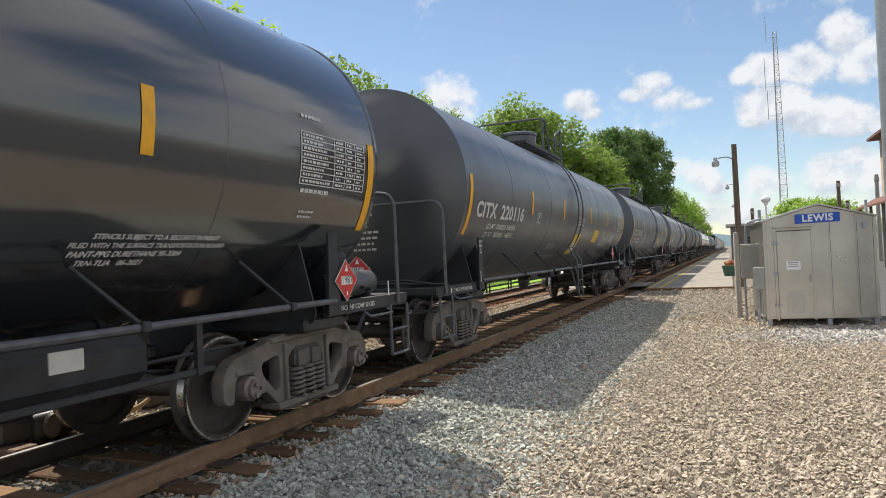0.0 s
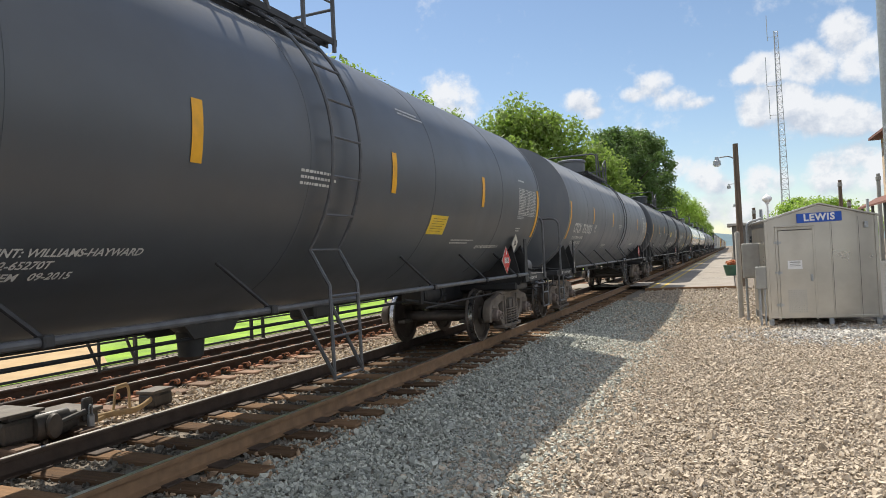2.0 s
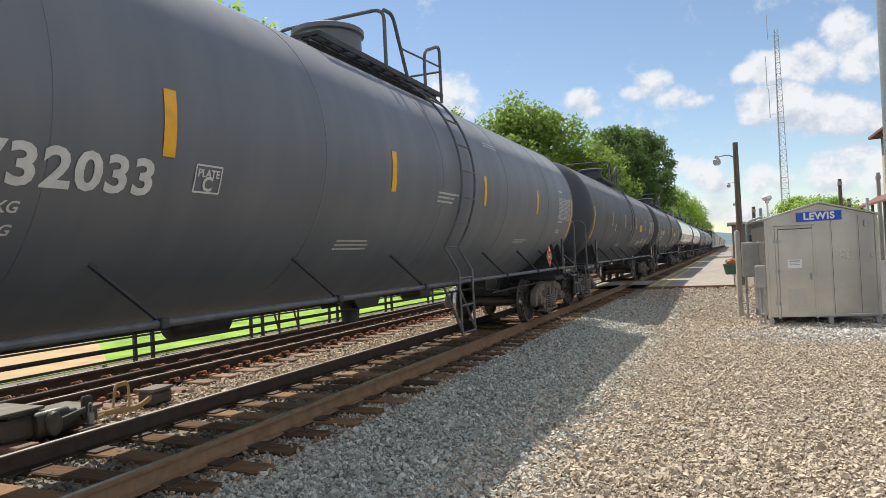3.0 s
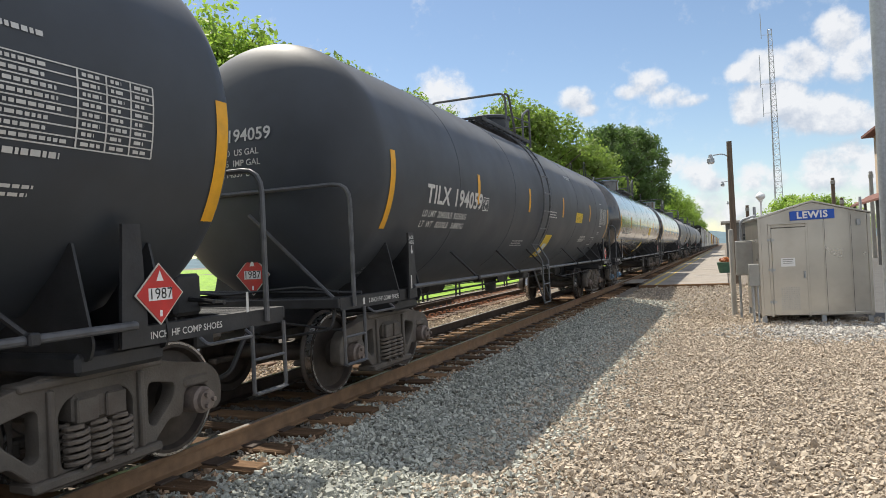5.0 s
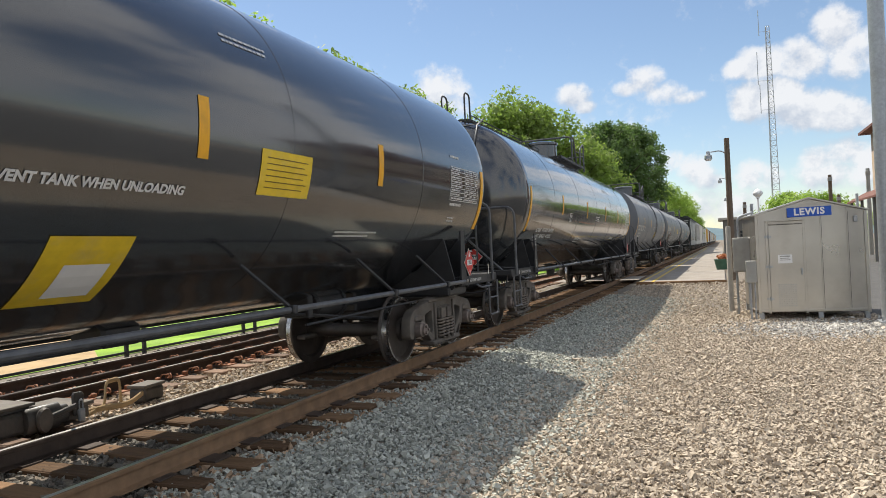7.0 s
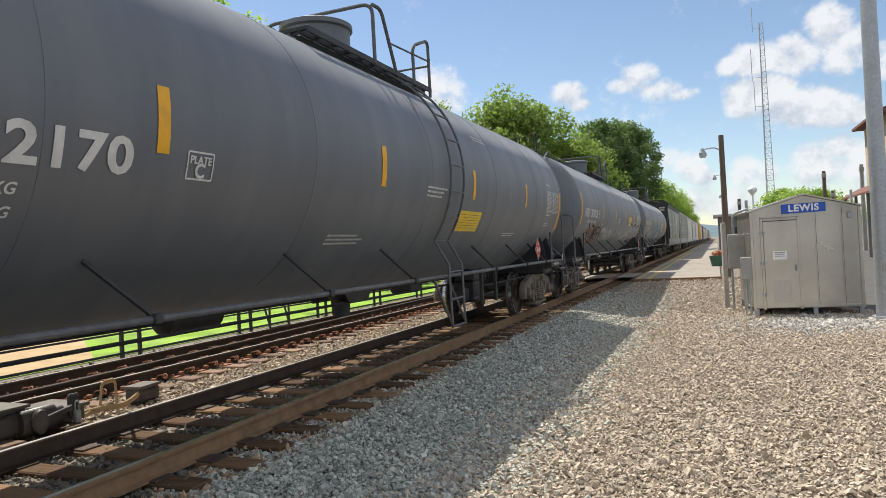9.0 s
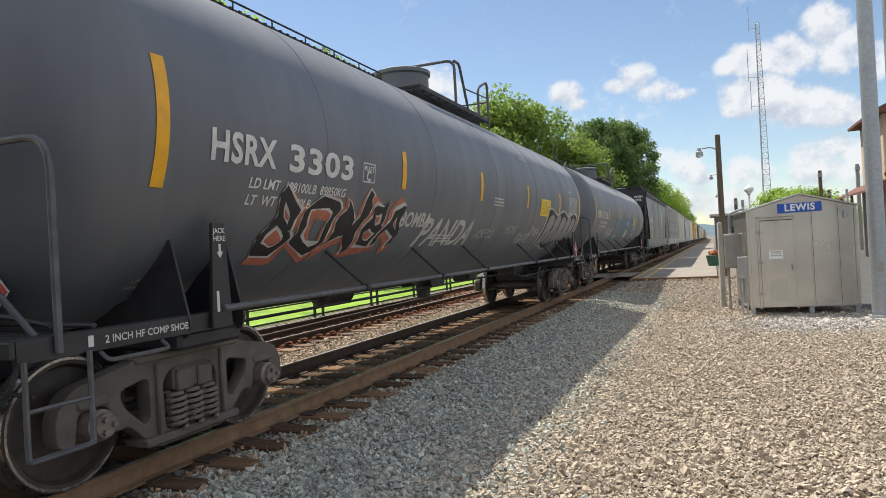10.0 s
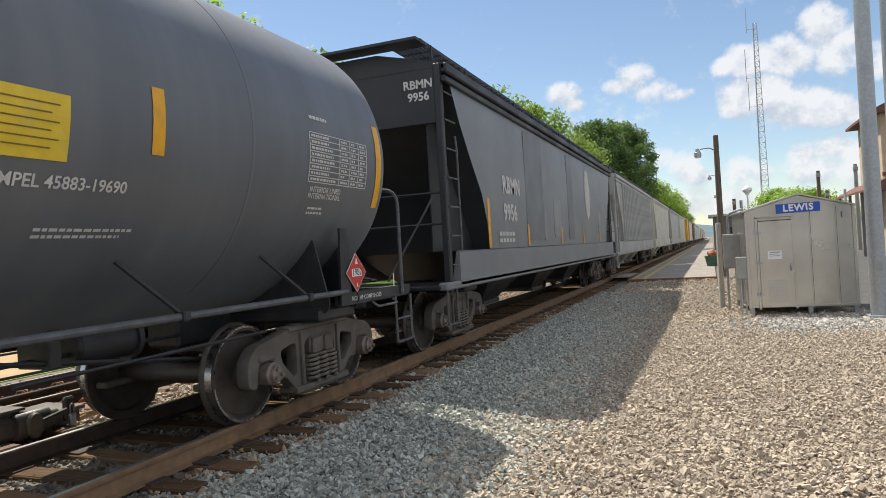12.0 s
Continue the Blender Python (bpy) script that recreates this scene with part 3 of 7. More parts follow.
def shoulder(n):
    """Spots on the ballast bank, thinning out towards the yard."""
    x = np.where(rng.uniform(0, 1, n) < 0.86, rng.uniform(-3.60, -1.95, n), -1.95 + np.abs(rng.normal(0, 0.35, n)))
    return x, 2.2 + 20.8 * rng.uniform(0, 1, n) ** 1.5


def yard_spots(n):
    """Spots in the yard, a few strays lying on the bank."""
    x = np.where(rng.uniform(0, 1, n) < 0.93, rng.uniform(-2.0, 3.3, n), -2.0 - np.abs(rng.normal(0, 0.22, n)))
    return x, 3.2 + 15.3 * rng.uniform(0, 1, n) ** 1.4


stones("ballast", M_BALLAST, "grey crushed stone ballast on the track shoulder", 66000, 0.037, shoulder, 0.5)
stones("gravel", M_GRAVEL, "tan crushed gravel in front of the shed", 98000, 0.035, yard_spots, 0.4)
stones("grey_gravel", M_GREYGRAVEL, "pale grey gravel patch before the shed", 5200, 0.05, lambda n: (1.9 + rng.normal(0, 0.8, n), 15.6 + rng.normal(0, 0.75, n)), 0.45)
stones("far_gravel", M_GRAVEL, "tan crushed gravel beside the platform", 7000, 0.06, strip(-3.2, 1.6, 16, 29), 0.25)
stones("crib_ballast", M_CRIB, "dark stone ballast between the sleepers", 11000, 0.05, strip(-6.0, -4.05, 2.5, 24, 1.3), 0.2)
stones("shoulder_ballast", M_BALLAST, "crushed stone packed round the sleeper ends", 4200, 0.040, strip(-4.0, -3.6, 2.4, 20, 1.5), 0.25)
stones("rusty_ballast", M_RUSTSTONE, "rust-stained stones along the outer rail", 3600, 0.04, strip(-4.08, -3.45, 2.4, 24, 1.2), 0.4)
stones("middle_ballast", M_TRACKBED, "rust-stained ballast between the two tracks", 13000, 0.045, strip(-7.55, -5.85, 3.5, 26, 1.25), 0.2)
stones("second_bed_ballast", M_CRIB, "dark oily ballast of the second track", 11000, 0.055, strip(-10.5, -7.45, 3.5, 26, 1.25), 0.2)


# ---- tracks ----
def rail_section(x0, y0, x1, y1, geo, ztop=0.0, top=False):
    """A flat-bottomed rail between two points: foot, web and head, or the worn top alone."""
    prof = [(-0.07, -0.172), (0.07, -0.172), (0.07, -0.160), (0.012, -0.145), (0.0085, -0.045), (0.034, -0.035), (0.035, -0.008), (0.028, 0.0),
            (-0.028, 0.0), (-0.035, -0.008), (-0.034, -0.035), (-0.0085, -0.045), (-0.012, -0.145), (-0.07, -0.160)]
    if top:
        prof = [(-0.024, -0.002), (0.024, -0.002), (0.024, 0.0015), (-0.024, 0.0015)]
    n = len(prof)
    vs = [(x0 + a, y0, b + ztop) for a, b in prof] + [(x1 + a, y1, b + ztop) for a, b in prof]
    fs = [(i, (i + 1) % n, (i + 1) % n + n, i + n) for i in range(n)] + [tuple(range(n))[::-1], tuple(range(n, 2 * n))]
    return geo.add(vs, fs)


def track(name, xc, label, y0, y1, wood, steel):
    tr = thing(name, label, "railway track", kind="structure")
    for s in (-1, 1):
        x = xc + s * 0.7525
        # the far rail takes the darker steel, its shade painted into the colour
        r = part("rail", rail_section(x, y0, x, y1, Geo()).mesh("rail", 25), steel if s > 0 else M_RAILSHADE, tr)
        part("running_surface", rail_section(x, y0, x, y1, Geo(), top=True).mesh("running_surface"), M_RAILTOP, r, "polished steel rail head")
    sleeper = Geo().box(-1.3, 1.3, -0.115, 0.115, -0.16, 0.0, 0.012).mesh("sleeper")
    sleeper.materials.append(wood)
    plate = Geo()
    for s in (-1, 1):
        plate.box(s * 0.7525 - 0.18, s * 0.7525 + 0.18, -0.1, 0.1, -0.002, 0.016, 0.004)
        for e in (-0.1, 0.1):
            for k in (-0.06, 0.06):
                if steel is M_RAIL:
                    continue
                plate.box(s * 0.7525 + e - 0.014, s * 0.7525 + e + 0.014, k - 0.014, k + 0.014, 0.0, 0.05, 0.004)
    plate = plate.mesh("tie_plates")
    plate.materials.append(M_TIEPLATE if steel is M_RAILSHADE else M_RAILSHADE)
    r = random.Random(int(abs(xc) * 10))
    y, k, rest = y0 + 0.3, 0, Geo()
    while y < y1:
        near = 1.0 < y < 55
        if near:
            ob = part("sleeper", sleeper, None, tr, at=pose(xc + r.uniform(-0.06, 0.06), y, -0.168 + r.uniform(-0.006, 0.002), 0, 0, r.uniform(-1.2, 1.2)))
            part("tie_plate", plate, None, ob)
        else:
            rest.box(xc - 1.3, xc + 1.3, y - 0.115, y + 0.115, -0.33, -0.168)
        y += 0.53 + r.uniform(-0.03, 0.03)
        k += 1
    tagged(part("far_sleepers", rest, wood, tr), kind="stuff")
    return tr


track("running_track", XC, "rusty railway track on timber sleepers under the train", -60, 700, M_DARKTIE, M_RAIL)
second = track("second_track", XC2, "rusty parallel railway track with timber sleepers", -60, 700, M_TIE, M_RAILSHADE)
# closure rails of the turnout in the second track
g = Geo()
for a, b, c, d in ((-8.02, -2.0, -8.36, 9.0), (-8.36, 9.0, -8.95, 22.0)):
    rail_section(a, b, c, d, g)
part("turnout_rail", g.mesh("turnout_rail", 25), M_RAILSHADE, second, "rusty curved turnout rail")
g = Geo()
for y in rise(2.5, 24, 0.53):
    for x in (-7.86, -8.58, -7.56):
        g.box(x - 0.035, x + 0.035, y - 0.03, y + 0.03, -0.155, -0.1, 0.01)
part("rail_brace", g, M_TIEPLATE, second, "rusted rail braces and bolts")
clip = Geo()
for k in (-0.05, 0.05):
    clip.bend([(-0.02, k, 0.0), (0.03, k, 0.075), (0.13, k * 0.6, 0.085), (0.17, k * 0.2, 0.03), (0.10, k * 0.2, 0.03)], 0.011, 6, 0.03)
clip = clip.mesh("rail_clip")
clip.materials.append(M_TIEPLATE)
for y in rise(2.7, 24, 0.53):
    for x in (-7.66, -8.30, -9.05):
        part("rail_clip", clip, None, second, at=pose(x, y, -0.165, 0, 0, random.Random(int(y * 100)).uniform(-14, 14)))


def switch_machine():
    t = thing("switch_machine", "dark oily switch machine with rods between the tracks", "switch machine", at=Matrix.Translation((-6.72, 4.55, -0.17)) @ Matrix.Diagonal((1.0, 1.0, 1.55, 1.0)))
    part("base_timber", Geo().box(-0.75, 0.55, -0.42, -0.18, -0.05, 0.05, 0.01), M_TIE, t)
    part("base_timber", Geo().box(-0.75, 0.55, 0.25, 0.49, -0.05, 0.05, 0.01), M_TIE, t)
    part("gear_housing", Geo().box(-0.3, 0.3, -0.38, 0.1, 0.05, 0.19, 0.02).box(-0.22, 0.26, -0.3, 0.02, 0.19, 0.215, 0.012).box(-0.3, 0.3, 0.1, 0.32, 0.04, 0.13, 0.02), M_OILY, t)
    part("lid", Geo().box(-0.3, 0.3, 0.33, 0.73, 0.13, 0.155, 0.01).box(-0.33, 0.29, -0.42, 0.06, 0.216, 0.235, 0.01).box(-0.25, 0.25, 0.36, 0.7, 0.04, 0.13, 0.01), M_COVER, t, "weathered flat steel cover")
    part("motor", Geo().lathe([(-0.26, 0.02), (-0.26, 0.075), (-0.24, 0.085), (0.1, 0.085), (0.12, 0.06), (0.2, 0.06), (0.2, 0.02)], 20, "y", (0.3, 0.18, 0.12)), M_OILY, t)
    part("crank", Geo().lathe([(0.38, 0.03), (0.38, 0.075), (0.41, 0.085), (0.44, 0.075), (0.44, 0.03)], 20, "x", (0, 0.06, 0.12)).tube([(0.4, 0.06, 0.12), (0.4, 0.42, 0.16)], 0.02, 8), M_OILY, t)
    part("padlock", Geo().box(0.36, 0.41, 0.46, 0.53, 0.04, 0.13, 0.01).bend([(0.385, 0.475, 0.13), (0.385, 0.475, 0.19), (0.385, 0.515, 0.19), (0.385, 0.515, 0.13)], 0.008, 6, 0.02), M_GALV, t, "grey steel padlock")
    part("hasp", Geo().box(0.3, 0.36, 0.44, 0.56, 0.08, 0.24, 0.015), M_OILY, t)
    part("throw_rod", Geo().tube([(-1.9, -0.1, 0.03), (-0.2, -0.1, 0.08)], 0.022), M_RAIL, t)
    part("detector_rod", Geo().tube([(-1.9, 0.22, 0.02), (-0.2, 0.2, 0.08)], 0.018), M_RAIL, t)
    part("target_bolt", Geo().tube([(0.2, -0.45, 0.0), (0.2, -0.45, 0.22)], 0.02, 8).box(0.14, 0.26, -0.5, -0.4, 0.0, 0.08, 0.01), M_OILY, t)


switch_machine()


def junction_box(x, y, rz):
    t = thing("cable_box", "low grey cable box with a bent hose beside the rail", "cable box", at=Matrix.Translation((x, y, -0.2)) @ pose(0, 0, 0, 0, 0, rz) @ Matrix.Diagonal((1.0, 0.9, 1.8, 1.0)))
    part("body", Geo().box(-0.12, 0.12, -0.2, 0.2, 0.0, 0.1, 0.02), M_OILY, t)
    part("lid", Geo().box(-0.135, 0.135, -0.215, 0.215, 0.1, 0.12, 0.01), M_COVER, t)
    part("hose", Geo().bend([(0.08, -0.2, 0.07), (0.1, -0.5, 0.03), (0.05, -0.85, 0.05), (-0.05, -1.05, 0.04)], 0.02, 8, 0.25), M_PATH, t, "tan flexible hose")
    part("loop_hose", Geo().bend([(-0.05, -0.45, 0.03), (-0.05, -0.45, 0.2), (-0.02, -0.75, 0.2), (0.0, -0.8, 0.05), (0.0, -1.1, 0.03)], 0.016, 8, 0.08), M_PATH, t, "tan looped hose")


junction_box(-6.85, 6.4, 8)


def fence():
    t = thing("track_fence", "low black metal fence along the lawn", "fence", at=(-10.95, 0, -0.3))
    rails = ((0.12, 0.025), (0.52, 0.02))
    for z, rr in rails:
        part("fence_rail", Geo().box(-0.015, 0.015, -20, 60, z - rr, z + rr, 0.004), M_FRAME, t)
    post = Geo().box(-0.035, 0.035, -0.035, 0.035, -0.02, 0.62, 0.008).mesh("fence_post")
    post.materials.append(M_FRAME)
    for i in range(22):
        for d in (-0.22, 0.22):
            part("fence_post", post, None, t, at=pose(0, -18 + i * 3.5 + d, 0))


fence()


# ---- the train ----
def cyl_at(y, ang, r):
    a = radians(ang)
    return (r * math.cos(a), y, TZ + r * math.sin(a))


TR, TZ = 1.53, 2.60            # tank radius and axis height
LEN = 18.32                    # coupler to coupler
TRUCKS = (2.11, 16.21)
HALF_BASE = 0.90
WHEEL_R = 0.457
OFF = 0.006


def on_tank(vs, y, ang, r=TR + OFF):
    """Lays a flat drawing (across, up) on the side of the tank with its middle at y and that angle."""
    out = []
    for u, v, *_ in vs:
        a = radians(ang) + v / TR
        out.append((r * math.cos(a), y + u, TZ + r * math.sin(a)))
    return out


def patch(geo, y0, y1, a0, a1, r=TR + OFF, lean=0.0):
    """A curved sheet on the tank's side between two places and two angles."""
    n = max(2, int(abs(a1 - a0) / 4))
    vs = []
    for i in range(n + 1):
        k = i / n
        a = a0 + (a1 - a0) * k
        vs += [cyl_at(y0 + lean * k, a, r), cyl_at(y1 + lean * k, a, r)]
    return geo.add(vs, [(2 * i, 2 * i + 1, 2 * i + 3, 2 * i + 2) for i in range(n)])


def tank_shell(jacketed, depth_add):
    y0, y1 = 1.35, LEN - 1.35
    prof = []
    depth = 0.34 if jacketed else 0.62
    k = 14
    for i in range(k + 1):
        a = math.pi / 2 * i / k
        p = 0.75 if jacketed else 1.0
        prof.append((y0 - depth * math.cos(a) ** (1 if jacketed else 1), max(0.002, TR * math.sin(a) ** p)))
    if jacketed:
        prof = [(y0 - 0.30 * (1 - (i / k) ** 2.4) - 0.03, max(0.002, (TR - 0.02) * i / k)) for i in range(k + 1)] + [(y0 - 0.02, TR + 0.012), (y0 + 0.02, TR + 0.012), (y0 + 0.03, TR), (y0 + 0.06, TR), (y0 + 0.10, TR)]
    else:
        prof += [(y0 + 0.12, TR), (y0 + 0.3, TR)]
    full = prof + [(LEN - a, r) for a, r in prof[::-1]]
    g = Geo().lathe(full, 96, "y", (0, 0, TZ))
    # the shell is deeper along the belly, where it drains to the outlet
    for i, (x, y, z) in enumerate(g.v):
        k = (TZ - z) / TR
        if k > 0.88:
            q = min(1.0, (k - 0.88) / 0.10)
            g.v[i] = (x * (1 + 0.035 * q), y, z - depth_add * q)
    return g.mesh("tank", 40)


def wheel_mesh():
    g = Geo()
    for s in (-1, 1):
        g.lathe([(s * 0.69, 0.11), (s * 0.70, 0.16), (s * 0.735, 0.28), (s * 0.725, 0.375), (s * 0.682, 0.40), (s * 0.680, 0.478), (s * 0.694, 0.486), (s * 0.712, 0.478),
                 (s * 0.726, 0.459), (s * 0.815, 0.454), (s * 0.8155, 0.405), (s * 0.765, 0.378), (s * 0.775, 0.27), (s * 0.80, 0.165), (s * 0.85, 0.15), (s * 0.86, 0.11)], 56, "x")
    g.lathe([(-0.95, 0.02), (-0.95, 0.09), (-0.7, 0.1), (0.7, 0.1), (0.95, 0.09), (0.95, 0.02)], 20, "x")
    return g


def tread_mesh():
    g = Geo()
    for s in (-1, 1):
        g.lathe([(s * 0.73, 0.44), (s * 0.73, 0.4598), (s * 0.80, 0.4565), (s * 0.80, 0.44)], 56, "x", ring=True)
        g.lathe([(s * 0.8145, 0.446), (s * 0.8185, 0.448), (s * 0.8185, 0.430), (s * 0.8145, 0.430)], 56, "x", ring=True)
    return g


def cap_mesh():
    g = Geo()
    for s in (-1, 1):
        g.lathe([(s * 0.93, 0.05), (s * 0.93, 0.105), (s * 1.13, 0.105), (s * 1.15, 0.085), (s * 1.18, 0.08), (s * 1.185, 0.03)], 24, "x")
        for j in range(3):
            a = 2 * math.pi * j / 3
            g.lathe([(s * 1.17, 0.004), (s * 1.17, 0.02), (s * 1.21, 0.02), (s * 1.21, 0.004)], 6, "x", (0, 0.048 * math.cos(a), 0.048 * math.sin(a)))
    return g


FRAME_OUT = rounded([(-1.17, 0.38), (-1.17, 0.58), (-1.06, 0.71), (-0.66, 0.785), (-0.38, 0.85), (0.38, 0.85), (0.66, 0.785), (1.06, 0.71), (1.17, 0.58),
                     (1.17, 0.38), (1.06, 0.34), (1.03, 0.575), (0.77, 0.575), (0.74, 0.36), (0.62, 0.39), (0.37, 0.155), (-0.37, 0.155), (-0.62, 0.39), (-0.74, 0.36),
                     (-0.77, 0.575), (-1.03, 0.575), (-1.06, 0.34)], 0.07)
HOLE_MID = rounded([(-0.285, 0.245), (0.285, 0.245), (0.30, 0.62), (0.22, 0.715), (-0.22, 0.715), (-0.30, 0.62)], 0.06)
HOLE_A = rounded([(0.41, 0.70), (0.70, 0.64), (0.67, 0.51), (0.48, 0.335), (0.41, 0.37)], 0.085)
HOLE_B = [(-u, z) for u, z in HOLE_A[::-1]]


def side_frame_mesh(s):
    me = holed(FRAME_OUT, (HOLE_MID, HOLE_A, HOLE_B), 0.055, 0.012)
    me.transform(Matrix.Translation((s * 1.0, 0, 0)))
    bm = bmesh.new()
    bm.from_mesh(me)
    g = Geo()
    # rounded pedestal roofs over the bearings, inner flange and ribs beside the windows
    for e in (-1, 1):
        g.box(s * 1.0 - 0.085, s * 1.0 + 0.085, e * 0.9 - 0.14, e * 0.9 + 0.14, 0.565, 0.655, 0.035)
        g.box(s * 1.0 - 0.1, s * 1.0 + 0.1, e * 0.345 - 0.025, e * 0.345 + 0.025, 0.24, 0.78, 0.015)
    g.box(s * 1.0 - 0.12, s * 1.0 + 0.12, -0.5, 0.5, 0.175, 0.245, 0.025)
    g.box(s * 1.0 - 0.09, s * 1.0 + 0.09, -0.55, 0.55, 0.79, 0.845, 0.025)
    extra = g.mesh("extra", 0)
    bm.from_mesh(extra)
    bpy.data.meshes.remove(extra)
    bm.to_mesh(me)
    bm.free()
    me.shade_smooth()
    me.set_sharp_from_angle(angle=radians(40))
    return me


def spring_mesh():
    pts = [(0.070 * math.cos(a), 0.070 * math.sin(a), 0.25 + 0.27 * a / (2 * math.pi * 6)) for a in [2 * math.pi * 6 * i / 60 for i in range(61)]]
    return Geo().tube(pts, 0.0165, 6)


def bolster_mesh():
    g = Geo().box(-1.1, 1.1, -0.2, 0.2, 0.52, 0.72, 0.03)
    for s in (-1, 1):
        g.box(s * 1.1 - 0.02, s * 1.1 + 0.02, -0.19, -0.03, 0.53, 0.69, 0.01).box(s * 1.1 - 0.02, s * 1.1 + 0.02, 0.03, 0.19, 0.53, 0.69, 0.01)
        g.box(s * 0.6 - 0.07, s * 0.6 + 0.07, -1.3, 1.3, 0.36, 0.42, 0.02)
    g.lathe([(0.70, 0.3), (0.82, 0.3), (0.82, 0.05)], 24, "z")
    for e in (-1, 1):
        g.box(-0.78, 0.78, e * 0.38 - 0.05, e * 0.38 + 0.05, 0.33, 0.45, 0.02)
        for s in (-1, 1):
            g.box(s * 0.75 - 0.06, s * 0.75 + 0.06, e * 0.43 - 0.03, e * 0.43 + 0.03, 0.28, 0.6, 0.015)
    return g


AXLES = []


def truck(parent, y, cast, cap):
    tk = part("truck", cached("truck", M_CASTDARK, bolster_mesh), None, parent, at=(0, y, 0))
    for s in (-1, 1):
        part("side_frame", cached("side_frame%d" % s, cast, lambda: side_frame_mesh(s)), None, tk)
        for u in (-0.17, 0.0, 0.17):
            for dx in (0.94, 1.07):
                part("coil_spring", cached("coil_spring", M_CAST, spring_mesh), None, tk, at=(s * dx, u, 0))
    for e in (-1, 1):
        # wheels, axle, polished treads and bearing caps turn as one body
        key = "wheelset" + cap.name
        if key not in MESHES:
            bm = bmesh.new()
            for i, gg in enumerate((wheel_mesh(), tread_mesh(), cap_mesh())):
                me = gg.mesh("w")
                n0 = len(bm.faces)
                bm.from_mesh(me)
                bm.faces.ensure_lookup_table()
                for f in bm.faces[n0:]:
                    f.material_index = i
                bpy.data.meshes.remove(me)
            me = bpy.data.meshes.new("wheelset")
            bm.to_mesh(me)
            bm.free()
            for m in (M_WHEEL, M_TREAD, cap):
                me.materials.append(m)
            me.shade_smooth()
            me.set_sharp_from_angle(angle=radians(35))
            MESHES[key] = me
        ws = part("wheelset", MESHES[key], None, tk, at=(0, e * HALF_BASE, WHEEL_R))
        AXLES.append((ws, e * HALF_BASE))
    return tk


